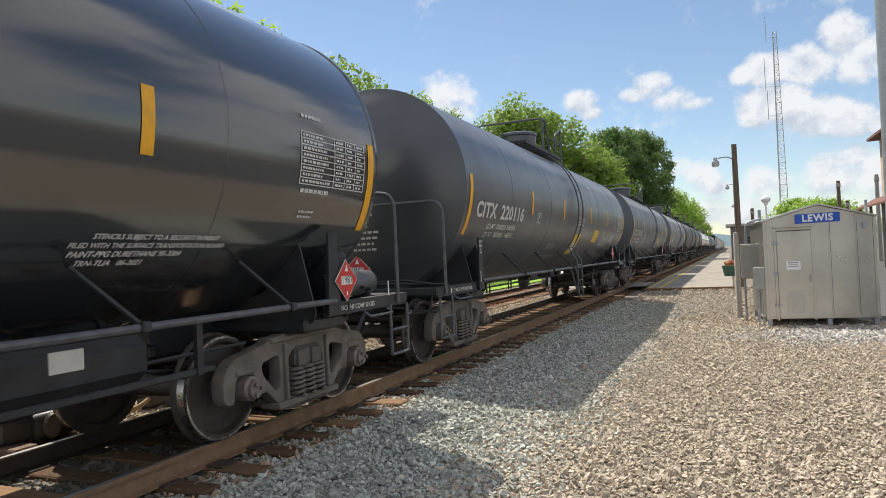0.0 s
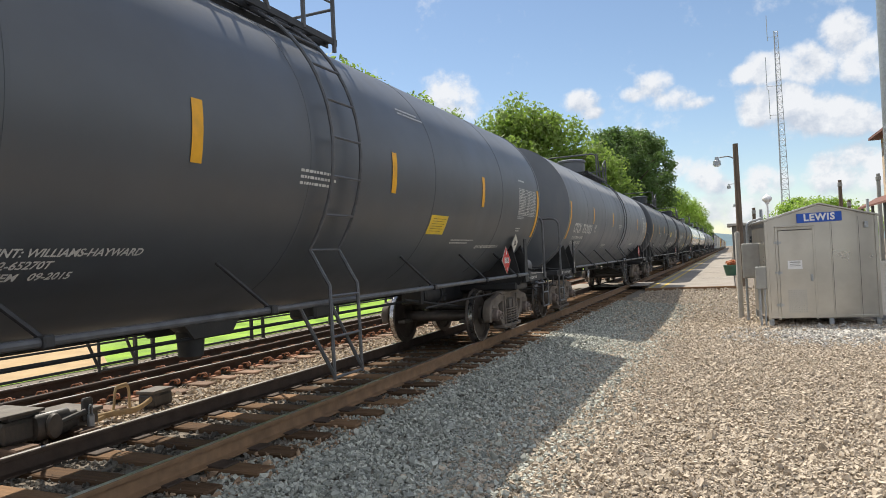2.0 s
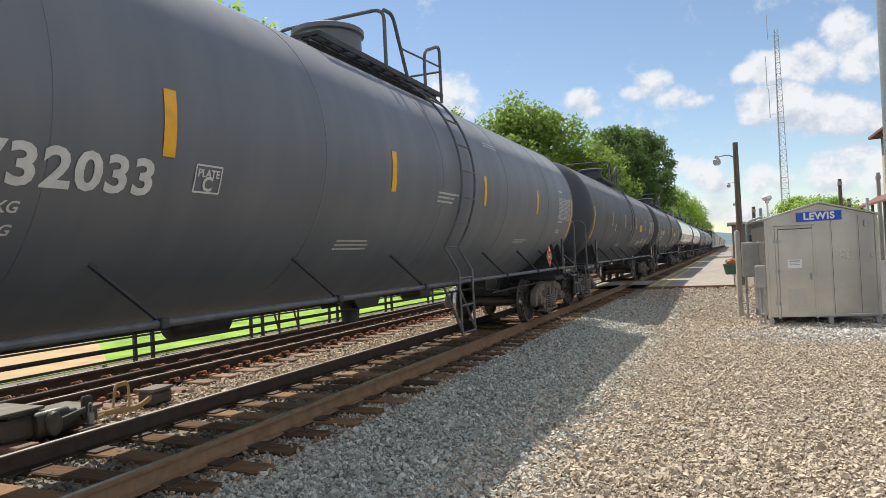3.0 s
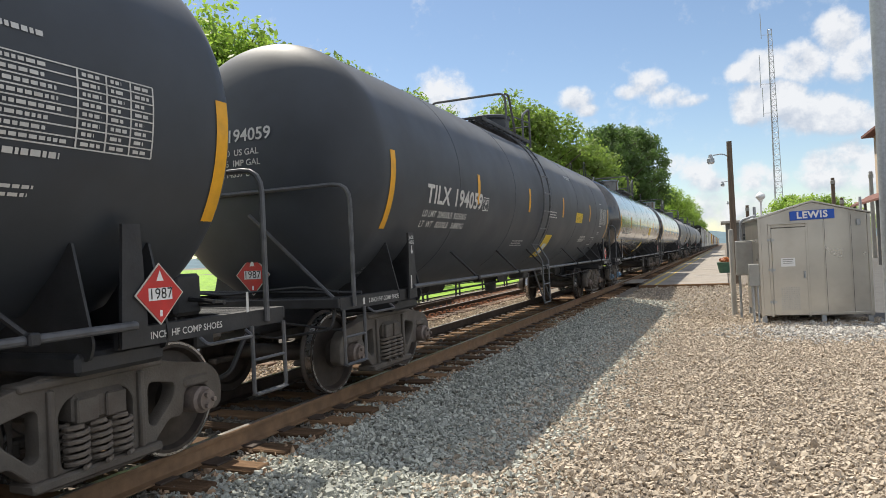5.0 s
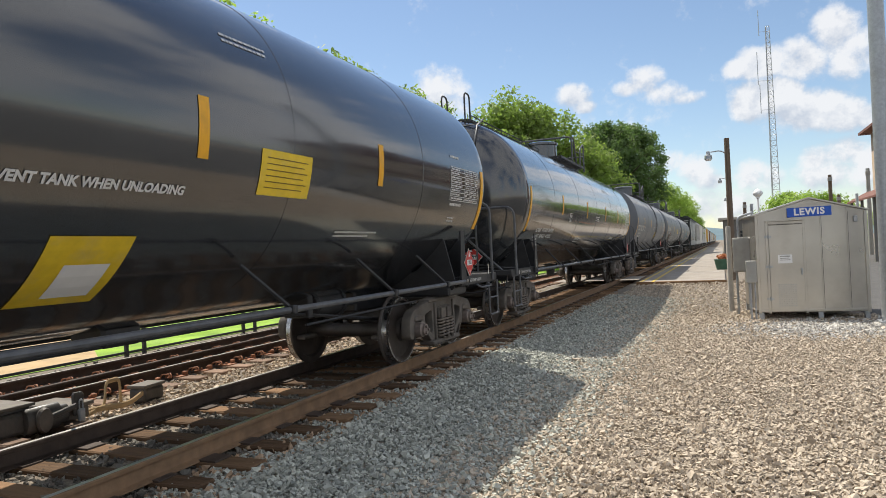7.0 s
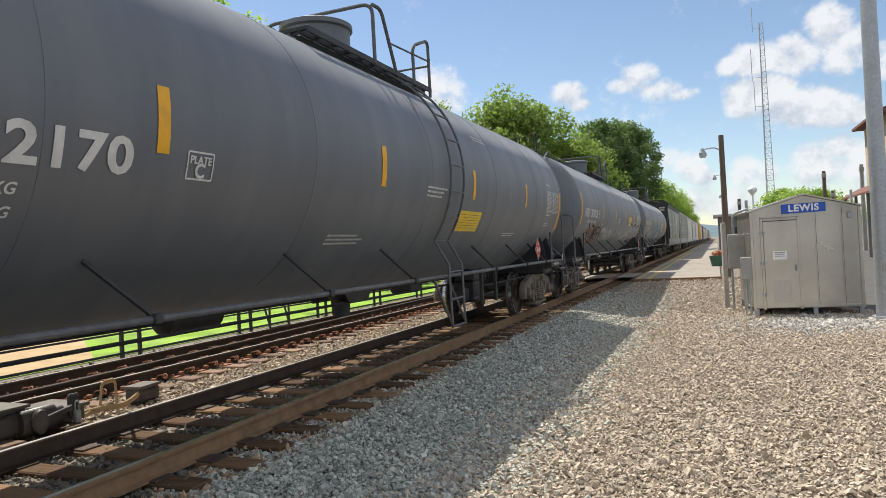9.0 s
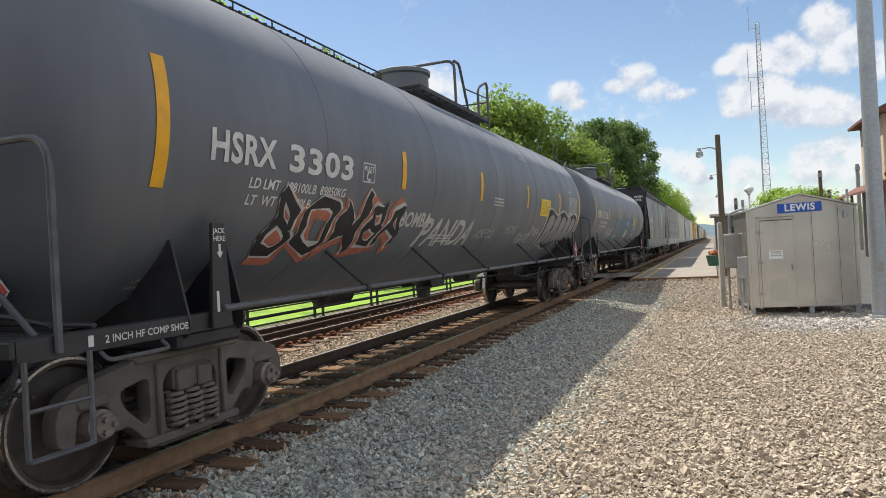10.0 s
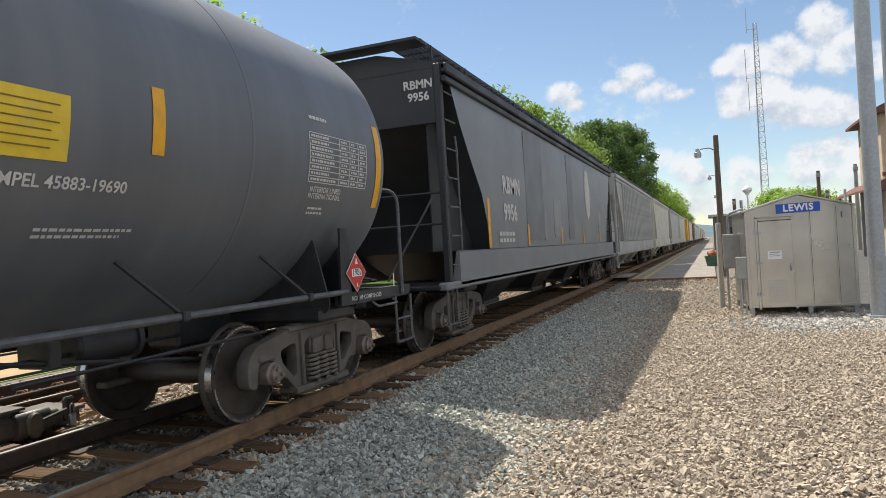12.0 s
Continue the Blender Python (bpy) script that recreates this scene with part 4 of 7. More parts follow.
def end_frames(car, mats, braced):
    """Stub sills, couplers, platforms, railings and steps at both ends."""
    for i in (0, 1):
        m = pose(0, 0, 0) if i == 0 else pose(0, LEN, 0, 0, 0, 180)

        def sill():
            return (Geo().box(-0.2, 0.2, 0.55, 3.2, 0.72, 1.02, 0.03).box(-0.28, 0.28, 0.42, 0.62, 0.68, 1.05, 0.03)
                    .box(-1.32, 1.32, 1.75, 2.45, 0.86, 1.0, 0.03))

        def saddle(s):
            g = Geo()
            if s:
                for yy in (0.0,):
                    g.plate(rounded([(s * 0.15, 0.95), (s * 1.36, 0.95), (s * 1.40, 1.05), (s * 1.24, 1.70), (s * 0.8, 1.25), (s * 0.15, 1.05)], 0.03), yy, yy + 0.02, "y")
            return g

        def platform():
            g = Geo()
            g.box(-1.38, 1.38, 0.44, 0.475, 1.02, 1.12, 0.008)
            return g

        def hoop():
            return Geo().bend([(1.40, 0.72, 1.02), (1.40, 0.72, 2.30), (-1.40, 0.72, 2.30), (-1.40, 0.72, 1.02)], 0.024, 8, 0.2)

        def brace():
            return Geo().tube([(0.1, 0.72, 2.05), (1.1, 0.8, 1.10)], 0.022)

        def cabling():
            return (Geo().bend([(1.25, 0.58, 1.02), (1.25, 0.52, 0.8), (0.5, 0.5, 0.7), (-0.2, 0.55, 0.85)], 0.016, 6, 0.15)
                    .bend([(1.1, 0.9, 1.16), (0.6, 0.95, 1.22), (-0.4, 0.9, 1.16), (-1.1, 0.95, 1.2)], 0.018, 6, 0.1)
                    .tube([(-1.2, 1.0, 1.2), (1.3, 1.05, 1.14)], 0.02, 6).box(0.15, 0.32, 0.3, 0.6, 0.86, 1.0, 0.02).box(-0.5, -0.3, 0.35, 0.6, 0.75, 0.98, 0.02))

        def step(s):
            g = Geo()
            if s:
                g.bend([(s * 1.40, 0.50, 1.0), (s * 1.40, 0.50, 0.44), (s * 1.40, 0.92, 0.44), (s * 1.40, 0.92, 1.0)], 0.018, 6, 0.04)
                g.box(s * 1.40 - 0.03, s * 1.40 + 0.03, 0.50, 0.92, 0.435, 0.45, 0.003)
                g.tube([(s * 1.40, 0.5, 0.72), (s * 1.40, 0.92, 0.72)], 0.014, 6)
                g.bend([(s * 1.40, 1.0, 0.98), (s * 1.47, 1.0, 0.93), (s * 1.47, 1.5, 0.93), (s * 1.40, 1.5, 0.98)], 0.014, 6, 0.05)
            return g

        def coupler():
            return (Geo().box(-0.09, 0.09, 0.14, 0.6, 0.79, 0.93, 0.02).box(-0.17, 0.17, -0.02, 0.16, 0.74, 1.0, 0.05)
                    .box(-0.20, -0.08, -0.10, 0.02, 0.76, 0.97, 0.04))

        def hose():
            return (Geo().bend([(0.34, 0.62, 0.86), (0.34, 0.3, 0.8), (0.30, 0.08, 0.42), (0.2, -0.02, 0.36)], 0.025, 8, 0.18)
                    .tube([(1.30, 0.62, 0.78), (0.25, 0.45, 0.92)], 0.014, 6))

        def jack_plate(s):
            g = Geo()
            if s:
                g.plate([(1.99, 1.0), (2.21, 1.0), (2.17, 1.80), (2.03, 1.80)], s * 1.40, s * 1.425, "x")
            return g

        for nm, fn, mt in (("draft_sill", sill, M_FRAME), ("end_platform", platform, M_FRAME), ("end_railing", hoop, M_RAILING), ("air_line", cabling, M_FRAME),
                           ("coupler", coupler, M_CASTDARK), ("brake_hose", hose, M_FRAME)):
            ob = part(nm, cached(nm, mt, fn), None, car, at=m)
            if nm == "end_platform":
                for s in (-1, 1):
                    part("side_sill", cached("side_sill%d" % s, mt, lambda: Geo().plate([(s * 1.38, 0.99), (s * 1.38, 1.12), (s * 1.31, 1.125), (s * 1.31, 1.10), (s * 1.34, 1.095), (s * 1.34, 0.99)], 0.476, 2.2, "y")), None, ob)
                for k in range(7):
                    part("grating_bar", cached("grating_bar", M_FRAME, lambda: Geo().box(-1.36, 1.36, 0.50, 0.55, 1.085, 1.11)), None, ob, at=(0, k * 0.075, 0))
        if braced:
            part("railing_brace", cached("railing_brace", M_RAILING, brace), None, car, at=m)
        for s in (-1, 1):
            part("sill_step", cached("sill_step%d" % s, M_RAILING, lambda: step(s)), None, car, at=m)
            for yy in (1.78, 2.38):
                part("bolster_web", cached("bolster_web%d" % s, mats, lambda: saddle(s)), None, car, at=m @ pose(0, yy, 0))
            pad = part("jacking_pad", cached("jacking_pad%d" % s, mats, lambda: jack_plate(s)), None, car, at=m)
            if s > 0:
                part("jack_lettering", cached("jack_lettering%d" % (m.to_scale().y > 0 and m[1][1] > 0), M_WHITE, lambda: jack_words(m[1][1])), None, pad, "white stencilled jacking mark")


def jack_words(way):
    """Two short words and an arrow pointing down at the jacking place."""
    g = Geo()
    k = 1 if way > 0 else -1
    for text, z in (("JACK", 1.74), ("HERE", 1.68)):
        vs, fs = lettering(text, 0.058, bold=0.001)
        g.add([(1.4285, 2.10 + k * u, v + z) for u, v, *_ in vs], fs)
    g.add([(1.4285, 2.10 + u, z) for u, z in ((-0.012, 1.64), (0.012, 1.64), (0.012, 1.58), (0.035, 1.58), (0.0, 1.53), (-0.035, 1.58), (-0.012, 1.58))], [tuple(range(7))])
    return g.mesh("jack_lettering", 0, False)


def brake_gear(car, boxed, ended):
    def reservoir():
        return Geo().lathe([(-0.45, 0.01), (-0.43, 0.1), (-0.38, 0.15), (0.38, 0.15), (0.43, 0.1), (0.45, 0.01)], 20, "y", (-0.35, 6.6, 0.93))

    def outlet():
        return (Geo().lathe([(0.66, 0.08), (0.66, 0.12), (0.9, 0.14), (0.95, 0.2), (1.12, 0.42)], 20, "z", (0, 9.16, 0)).plate([(8.7, 1.1), (8.9, 0.86), (9.42, 0.86), (9.62, 1.1)], -0.3, -0.27, "x")
                .plate([(8.7, 1.1), (8.9, 0.86), (9.42, 0.86), (9.62, 1.1)], 0.27, 0.3, "x"))

    def rods():
        return Geo().tube([(0.25, 3.2, 0.86), (0.25, 15.1, 0.86)], 0.02, 6).tube([(-0.3, 3.2, 0.92), (-0.3, 15.1, 0.92)], 0.025, 6).box(-0.1, 0.3, 10.9, 11.3, 0.84, 1.02, 0.03)

    def valve():
        return Geo().box(0.6, 0.95, 17.05, 17.35, 1.11, 1.45, 0.03).box(0.2, 0.55, 17.1, 17.3, 1.11, 1.35, 0.03).tube([(0.2, 17.2, 1.3), (1.2, 17.2, 1.22)], 0.02, 6)

    def handwheel():
        pts = [(-0.75 + 0.27 * math.cos(a), LEN - 0.62, 1.85 + 0.27 * math.sin(a)) for a in [2 * math.pi * i / 24 for i in range(25)]]
        g = Geo().tube(pts, 0.014, 6).box(-0.9, -0.6, LEN - 0.78, LEN - 0.66, 1.65, 2.05, 0.03)
        for i in range(3):
            a = math.pi * i / 3
            g.tube([(-0.75 + 0.27 * math.cos(a), LEN - 0.62, 1.85 + 0.27 * math.sin(a)), (-0.75 - 0.27 * math.cos(a), LEN - 0.62, 1.85 - 0.27 * math.sin(a))], 0.01, 6)
        return g

    def valve_box():
        g = Geo().box(0.35, 0.80, 12.60, 13.05, 0.52, 0.92, 0.04).box(0.5, 0.72, 12.2, 12.5, 0.55, 0.8, 0.03).box(0.42, 0.8, 12.55, 12.95, 0.92, 1.12, 0.02)
        for y in (12.35, 13.15):
            g.box(0.98, 1.04, y - 0.03, y + 0.03, 0.5, 1.16, 0.01)
        return g.tube([(0.9, 12.2, 0.62), (0.9, 13.6, 0.66)], 0.02, 6)

    def cylinder():
        return (Geo().lathe([(-0.3, 0.02), (-0.3, 0.13), (-0.27, 0.16), (0.25, 0.16), (0.25, 0.19), (0.3, 0.19), (0.3, 0.02)], 18, "y", (0.25, 14.2, 0.92))
                .tube([(0.35, 13.2, 0.9), (0.55, 15.2, 0.62)], 0.022, 6).tube([(0.75, 13.1, 0.78), (1.0, 15.4, 0.84)], 0.016, 6).box(0.1, 0.45, 13.6, 13.7, 0.8, 1.15, 0.01))

    if boxed:
        part("valve_box", cached("valve_box", M_FRAME, valve_box), None, car)
    def end_reservoir():
        g = Geo().lathe([(16.72, 0.02), (16.74, 0.10), (16.80, 0.14), (17.56, 0.14), (17.62, 0.10), (17.64, 0.02)], 20, "y", (1.02, 0, 1.27))
        for y in (16.95, 17.42):
            g.box(0.9, 1.14, y - 0.02, y + 0.02, 1.1, 1.16, 0.005)
        return g

    def relay_valve():
        return (Geo().lathe([(0.11 * -math.cos(math.pi * k / 8), max(0.004, 0.11 * math.sin(math.pi * k / 8))) for k in range(9)], 16, "x", (1.2, 16.62, 1.55))
                .tube([(1.15, 16.62, 1.5), (1.1, 16.7, 1.1)], 0.03, 8).box(1.0, 1.15, 16.5, 16.66, 1.1, 1.4, 0.02).bend([(1.1, 16.66, 1.35), (1.1, 17.0, 1.5), (0.4, 17.3, 1.5), (0.2, 17.3, 1.2)], 0.014, 6, 0.1))

    if ended:
        part("end_reservoir", cached("end_reservoir", M_RAILING, end_reservoir), None, car, "dark grey air reservoir")
        part("relay_valve", cached("relay_valve", M_FRAME, relay_valve), None, car)
    for nm, fn in (("brake_cylinder", cylinder), ("air_reservoir", reservoir), ("bottom_outlet", outlet), ("brake_rod", rods), ("control_valve", valve), ("hand_brake", handwheel)):
        part(nm, cached(nm, M_FRAME, fn), None, car)


def side_pipes(car, lift):
    for s in (-1, 1):
        def pipe():
            return Geo().tube([(s * 1.43, 2.1, 1.14), (s * 1.43, LEN - 2.1, 1.14)], 0.029, 10)

        def strut():
            b = cyl_at(-0.28, -43, TR)
            g = Geo().tube([(s * b[0], b[1], b[2]), (s * 1.43, 0, 1.15)], 0.019, 6)
            return g.box(s * 1.43 - 0.05, s * 1.43 + 0.05, -0.035, 0.035, 1.105, 1.18, 0.01)
        part("side_pipe", cached("side_pipe%d" % s, M_RAILING, pipe), None, car, at=(0, 0, lift))
        for yy in (4.4, 6.6, 8.6, 11.9, 13.9, 15.5):
            part("pipe_bracket", cached("pipe_bracket%d" % s, M_FRAME, strut), None, car, at=(0, yy, lift))


def top_fittings(car, mat, long_walk, shift):
    def housing():
        return Geo().lathe([(4.02, 0.44), (4.02, 0.50), (4.10, 0.50), (4.10, 0.46), (4.58, 0.46), (4.60, 0.50), (4.66, 0.50), (4.69, 0.43), (4.70, 0.05)], 32, "z", (0, 8.75, 0))

    def deck():
        g = Geo()
        for k in range(11):
            yy = 7.5 + k * 0.34
            g.box(-0.86, 0.86, yy, yy + 0.05, 4.06, 4.10)
        for s in (-1, 1):
            for k in (0.62, 0.74, 0.86):
                g.box(s * k - 0.012, s * k + 0.012, 7.5, 11.0, 4.03, 4.105, 0.004)
            g.box(s * 0.66 - 0.03, s * 0.66 + 0.03, 7.6, 10.9, 3.92, 4.05, 0.008)
        return g

    def rails():
        g = Geo()
        for s in (-1, 1):
            g.bend([(s * 0.86, 9.1, 4.84), (s * 0.86, 9.35, 4.86), (s * 0.86, 9.75, 4.06)], 0.026, 8, 0.16)
            g.bend([(s * 0.86, 10.35, 4.06), (s * 0.86, 10.35, 4.62), (s * 0.86, 10.95, 4.86), (s * 0.86, 10.95, 3.95)], 0.026, 8, 0.14)
            g.tube([(s * 0.86, 9.6, 4.45), (s * 0.86, 10.9, 4.52)], 0.014, 6)
        g.bend([(-0.86, 9.1, 4.05), (-0.86, 9.1, 4.86), (0.86, 9.1, 4.86), (0.86, 9.1, 4.05)], 0.026, 8, 0.16)
        g.tube([(-0.86, 10.95, 4.45), (0.86, 10.95, 4.45)], 0.018, 8)
        return g

    def ladder(s):
        g = Geo()
        if s:
            for yy in (9.86, 10.36):
                pts = []
                for a in range(66, -42, -6):
                    p = cyl_at(yy, a, TR + 0.10)
                    pts.append((s * p[0], p[1], p[2]))
                pts += [(s * 1.52, yy, 1.3), (s * 1.53, yy, 0.42)]
                g.tube(pts, 0.018, 6)
            for yy, d in ((9.86, -0.38), (10.36, -0.38)):
                g.tube([(s * 1.43, yy + d, 1.15), (s * 1.53, yy, 0.46)], 0.018, 6)
        return g

    def rung():
        return Geo().tube([(0, 9.86, 0), (0, 10.36, 0)], 0.0135, 6)

    def walk_way():
        g = Geo()
        for k in (-0.22, 0.0, 0.22):
            g.box(k - 0.015, k + 0.015, 1.75, 7.5, 4.22, 4.26)
        for k in range(38):
            g.box(-0.25, 0.25, 1.76 + k * 0.15, 1.80 + k * 0.15, 4.235, 4.265)
        for k in range(8):
            g.box(-0.04, 0.04, 1.9 + k * 0.78, 1.96 + k * 0.78, 4.10, 4.24)
        for k in (-0.25, 0.25):
            g.tube([(k, 1.75, 4.33), (k, 7.4, 4.33)], 0.012, 6)
            g.bend([(k, 1.75, 4.2), (k, 1.75, 4.75), (k, 1.45, 4.75), (k, 1.45, 4.15)], 0.018, 6, 0.12)
            for j in range(9):
                g.tube([(k, 1.8 + j * 0.7, 4.2), (k, 1.8 + j * 0.7, 4.33)], 0.01, 5)
        return g

    def end_ladder():
        g = Geo()
        for k in (0.15, 0.62):
            g.tube([(k, 1.5, 4.16), (k, 1.12, 3.98), (k, 0.86, 3.55), (k, 0.76, 2.9), (k, 0.74, 2.1), (k, 0.76, 1.1)], 0.018, 6)
        for z, y in ((4.0, 1.14), (3.62, 0.90), (3.24, 0.81), (2.86, 0.76), (2.48, 0.745), (1.75, 0.75), (1.4, 0.755)):
            g.tube([(0.15, y, z), (0.62, y, z)], 0.013, 6)
        return g

    part("valve_housing", cached("valve_housing", mat, housing), None, car, at=(0, -shift * 0.5, 0))
    part("top_platform", cached("top_platform", M_FRAME, deck), None, car, at=(0, shift * 0.5, 0))
    part("top_railing", cached("top_railing", M_RAILING, rails), None, car, at=(0, shift * 0.5, 0))
    if not long_walk:
        for s in (-1, 1):
            lad = part("side_ladder", cached("side_ladder%d" % s, M_RAILING, lambda: ladder(s)), None, car, at=(0, shift, 0))
            steps = [cyl_at(0, a, TR + 0.10) for a in (58, 44, 30, 16, 3, -10, -23, -36)] + [(1.525, 0, z) for z in (1.2, 0.82, 0.44)]
            for x, _, z in steps:
                part("rung", cached("ladder_rung", M_RAILING, rung), None, lad, at=(s * x, 0, z))
    else:
        part("running_board", cached("running_board", M_FRAME, walk_way), None, car)
        part("end_ladder", cached("end_ladder", M_RAILING, end_ladder), None, car)


def stripes(shell, places, high):
    """Yellow reflective tape: two tall strips at the ends and short ones between."""
    for yy in places:
        tall = yy < 2 or yy > 16
        if tall:
            part("reflective_strip", cached("strip_tall%d" % high, M_YELLOW, lambda: patch(Geo(), -0.06, 0.06, 5 + high, -29.5 + high)), None, shell, at=(0, yy, 0))
        else:
            part("reflective_strip", cached("strip_short", M_YELLOW, lambda: patch(Geo(), -0.055, 0.055, 4.5, -12.6)), None, shell, at=(0, yy, 0))


def data_table():
    """The ruled inspection table with its rows of small unreadable print."""
    g = Geo()
    y0, y1, a0, a1 = 15.62, 16.72, 3.5, -14.0
    for k in range(9):
        a = a0 + (a1 - a0) * k / 8
        patch(g, y0, y1, a + 0.16, a - 0.16)
    for yy in (y0, 16.16, 16.36, 16.54, y1):
        patch(g, yy - 0.006, yy + 0.006, a0, a1)
    r = random.Random(4)
    for k in range(8):
        a = a0 + (a1 - a0) * (k + 0.5) / 8
        for p, q in ((y0 + 0.03, 16.10), (16.19, 16.33), (16.39, 16.51), (16.57, 16.69)):
            u = p
            end = p + (q - p) * r.uniform(0.6, 1.0)
            while u < end:
                w = r.uniform(0.02, 0.055)
                patch(g, u, min(u + w, end), a + 0.42, a - 0.42)
                u += w + 0.012
    return g.mesh("data_table", 0, False)


def small_print(geo, y, ang, width, rows, seed, height=0.05):
    """Lines of print too small to read, as bars."""
    r = random.Random(seed)
    step = math.degrees(height * 1.6 / TR)
    hh = math.degrees(height / TR) * 0.36
    for k in range(rows):
        u, end = y, y + width * r.uniform(0.7, 1.0)
        while u < end:
            w = r.uniform(0.02, 0.065)
            patch(geo, u, min(end, u + w), ang - k * step + hh, ang - k * step - hh)
            u += w + 0.012


def placard(parent, at, text="1987", size=0.30):
    """A red diamond hazard placard in its frame; it stands in the plane y, z and faces +x."""
    h = size
    d = lambda k: [(-k, 0), (0, -k), (k, 0), (0, k)]
    back = part("placard", cached("placard%d" % (size * 1000), M_SILVERCARD, lambda: Geo().plate(d(h), -0.006, 0.0)), None, parent, "red diamond hazard placard", at=at)
    part("placard_face", cached("placard_face%d" % (size * 1000), M_RED, lambda: Geo().plate(d(h * 0.93), 0.0, 0.004)), None, back)
    part("number_panel", cached("number_panel%d" % (size * 1000), M_SIGNWHITE, lambda: Geo().plate([(-h * 0.48, -h * 0.2), (h * 0.48, -h * 0.2), (h * 0.48, h * 0.2), (-h * 0.48, h * 0.2)], 0.004, 0.007)), None, back)

    def num():
        vs, fs = lettering(text, h * 0.50)
        return Geo().add([(0.0095, u, v) for u, v, *_ in vs], fs).mesh("number", 0, False)

    def marks():
        g = Geo()
        g.plate([(-h * 0.14, h * 0.42), (h * 0.14, h * 0.42), (h * 0.1, h * 0.52), (0, h * 0.75), (-h * 0.1, h * 0.52)], 0.004, 0.007)
        g.plate([(-h * 0.05, -h * 0.72), (h * 0.05, -h * 0.72), (h * 0.05, -h * 0.52), (-h * 0.05, -h * 0.52)], 0.004, 0.007)
        return g
    part("number", cached("placard_number%d" % (size * 1000), M_INK, num), None, back)
    part("hazard_symbol", cached("hazard_symbol%d" % (size * 1000), M_SIGNWHITE, marks), None, back)


def stroke(geo, pts, width, r=TR + OFF):
    """A painted line over the tank's side through (y, angle)."""
    q = []
    for i in range(len(pts) - 1):
        p0, p1, p2, p3 = pts[max(0, i - 1)], pts[i], pts[i + 1], pts[min(len(pts) - 1, i + 2)]
        for j in range(6):
            t = j / 6
            q.append(tuple(0.5 * (2 * b + (c - a) * t + (2 * a - 5 * b + 4 * c - d) * t * t + (3 * b - a - 3 * c + d) * t ** 3)
                           for a, b, c, d in zip(p0, p1, p2, p3)))
    q.append(pts[-1])
    vs = []
    for i, (u, a) in enumerate(q):
        u2, a2 = q[min(i + 1, len(q) - 1)]
        u1, a1 = q[max(i - 1, 0)]
        du, dv = u2 - u1, radians(a2 - a1) * TR
        ln = math.hypot(du, dv) or 1
        nu, nv = -dv / ln * width / 2, du / ln * width / 2
        for s in (-1, 1):
            vs.append(cyl_at(u + s * nu, a + math.degrees(s * nv / TR), r))
    geo.add(vs, [(2 * i, 2 * i + 1, 2 * i + 3, 2 * i + 2) for i in range(len(q) - 1)])


LOOPS = (
    ((0.95, 0.85), (0.4, 1.0), (0.08, 0.75), (0.5, 0.5), (0.92, 0.25), (0.6, 0.0), (0.0, 0.12)),
    ((0.5, 1.0), (0.1, 0.8), (0.05, 0.3), (0.5, 0.0), (0.92, 0.3), (0.9, 0.8), (0.5, 1.0)),
    ((0.12, 0.0), (0.16, 0.55), (0.1, 1.0), (0.7, 0.98), (0.85, 0.7), (0.6, 0.48), (0.12, 0.45)),
    ((0.95, 1.0), (0.2, 0.95), (0.1, 0.55), (0.7, 0.52), (0.15, 0.45), (0.1, 0.05), (0.95, 0.0)),
    ((0.0, 0.0), (0.25, 0.5), (0.5, 1.0), (0.75, 0.5), (1.0, 0.0), (0.75, 0.4), (0.2, 0.35)),
    ((0.0, 0.85), (0.4, 1.05), (0.8, 0.75), (0.5, 0.35), (0.0, 0.0), (0.5, 0.08), (1.0, 0.0)),
    ((0.1, 1.0), (0.1, 0.0), (0.15, 0.45), (0.9, 1.0), (0.3, 0.5), (0.95, 0.0)),
)


def scrawl(geo, y0, y1, a0, a1, letters, width, seed, r=TR + OFF):
    """Unreadable painted tags: looping strokes side by side."""
    rr = random.Random(seed)
    w = (y1 - y0) / letters
    for k in range(letters):
        loop = rr.choice(LOOPS)
        lift, size = rr.uniform(-0.1, 0.1), rr.uniform(0.8, 1.1)
        pts = [(y0 + w * (k + 0.02 + u * 1.0 * size + 0.15 * v + rr.uniform(-0.05, 0.05)), a1 + (a0 - a1) * (v * size + lift + rr.uniform(-0.04, 0.04))) for u, v in loop]
        stroke(geo, pts, width * rr.uniform(0.8, 1.2), r)


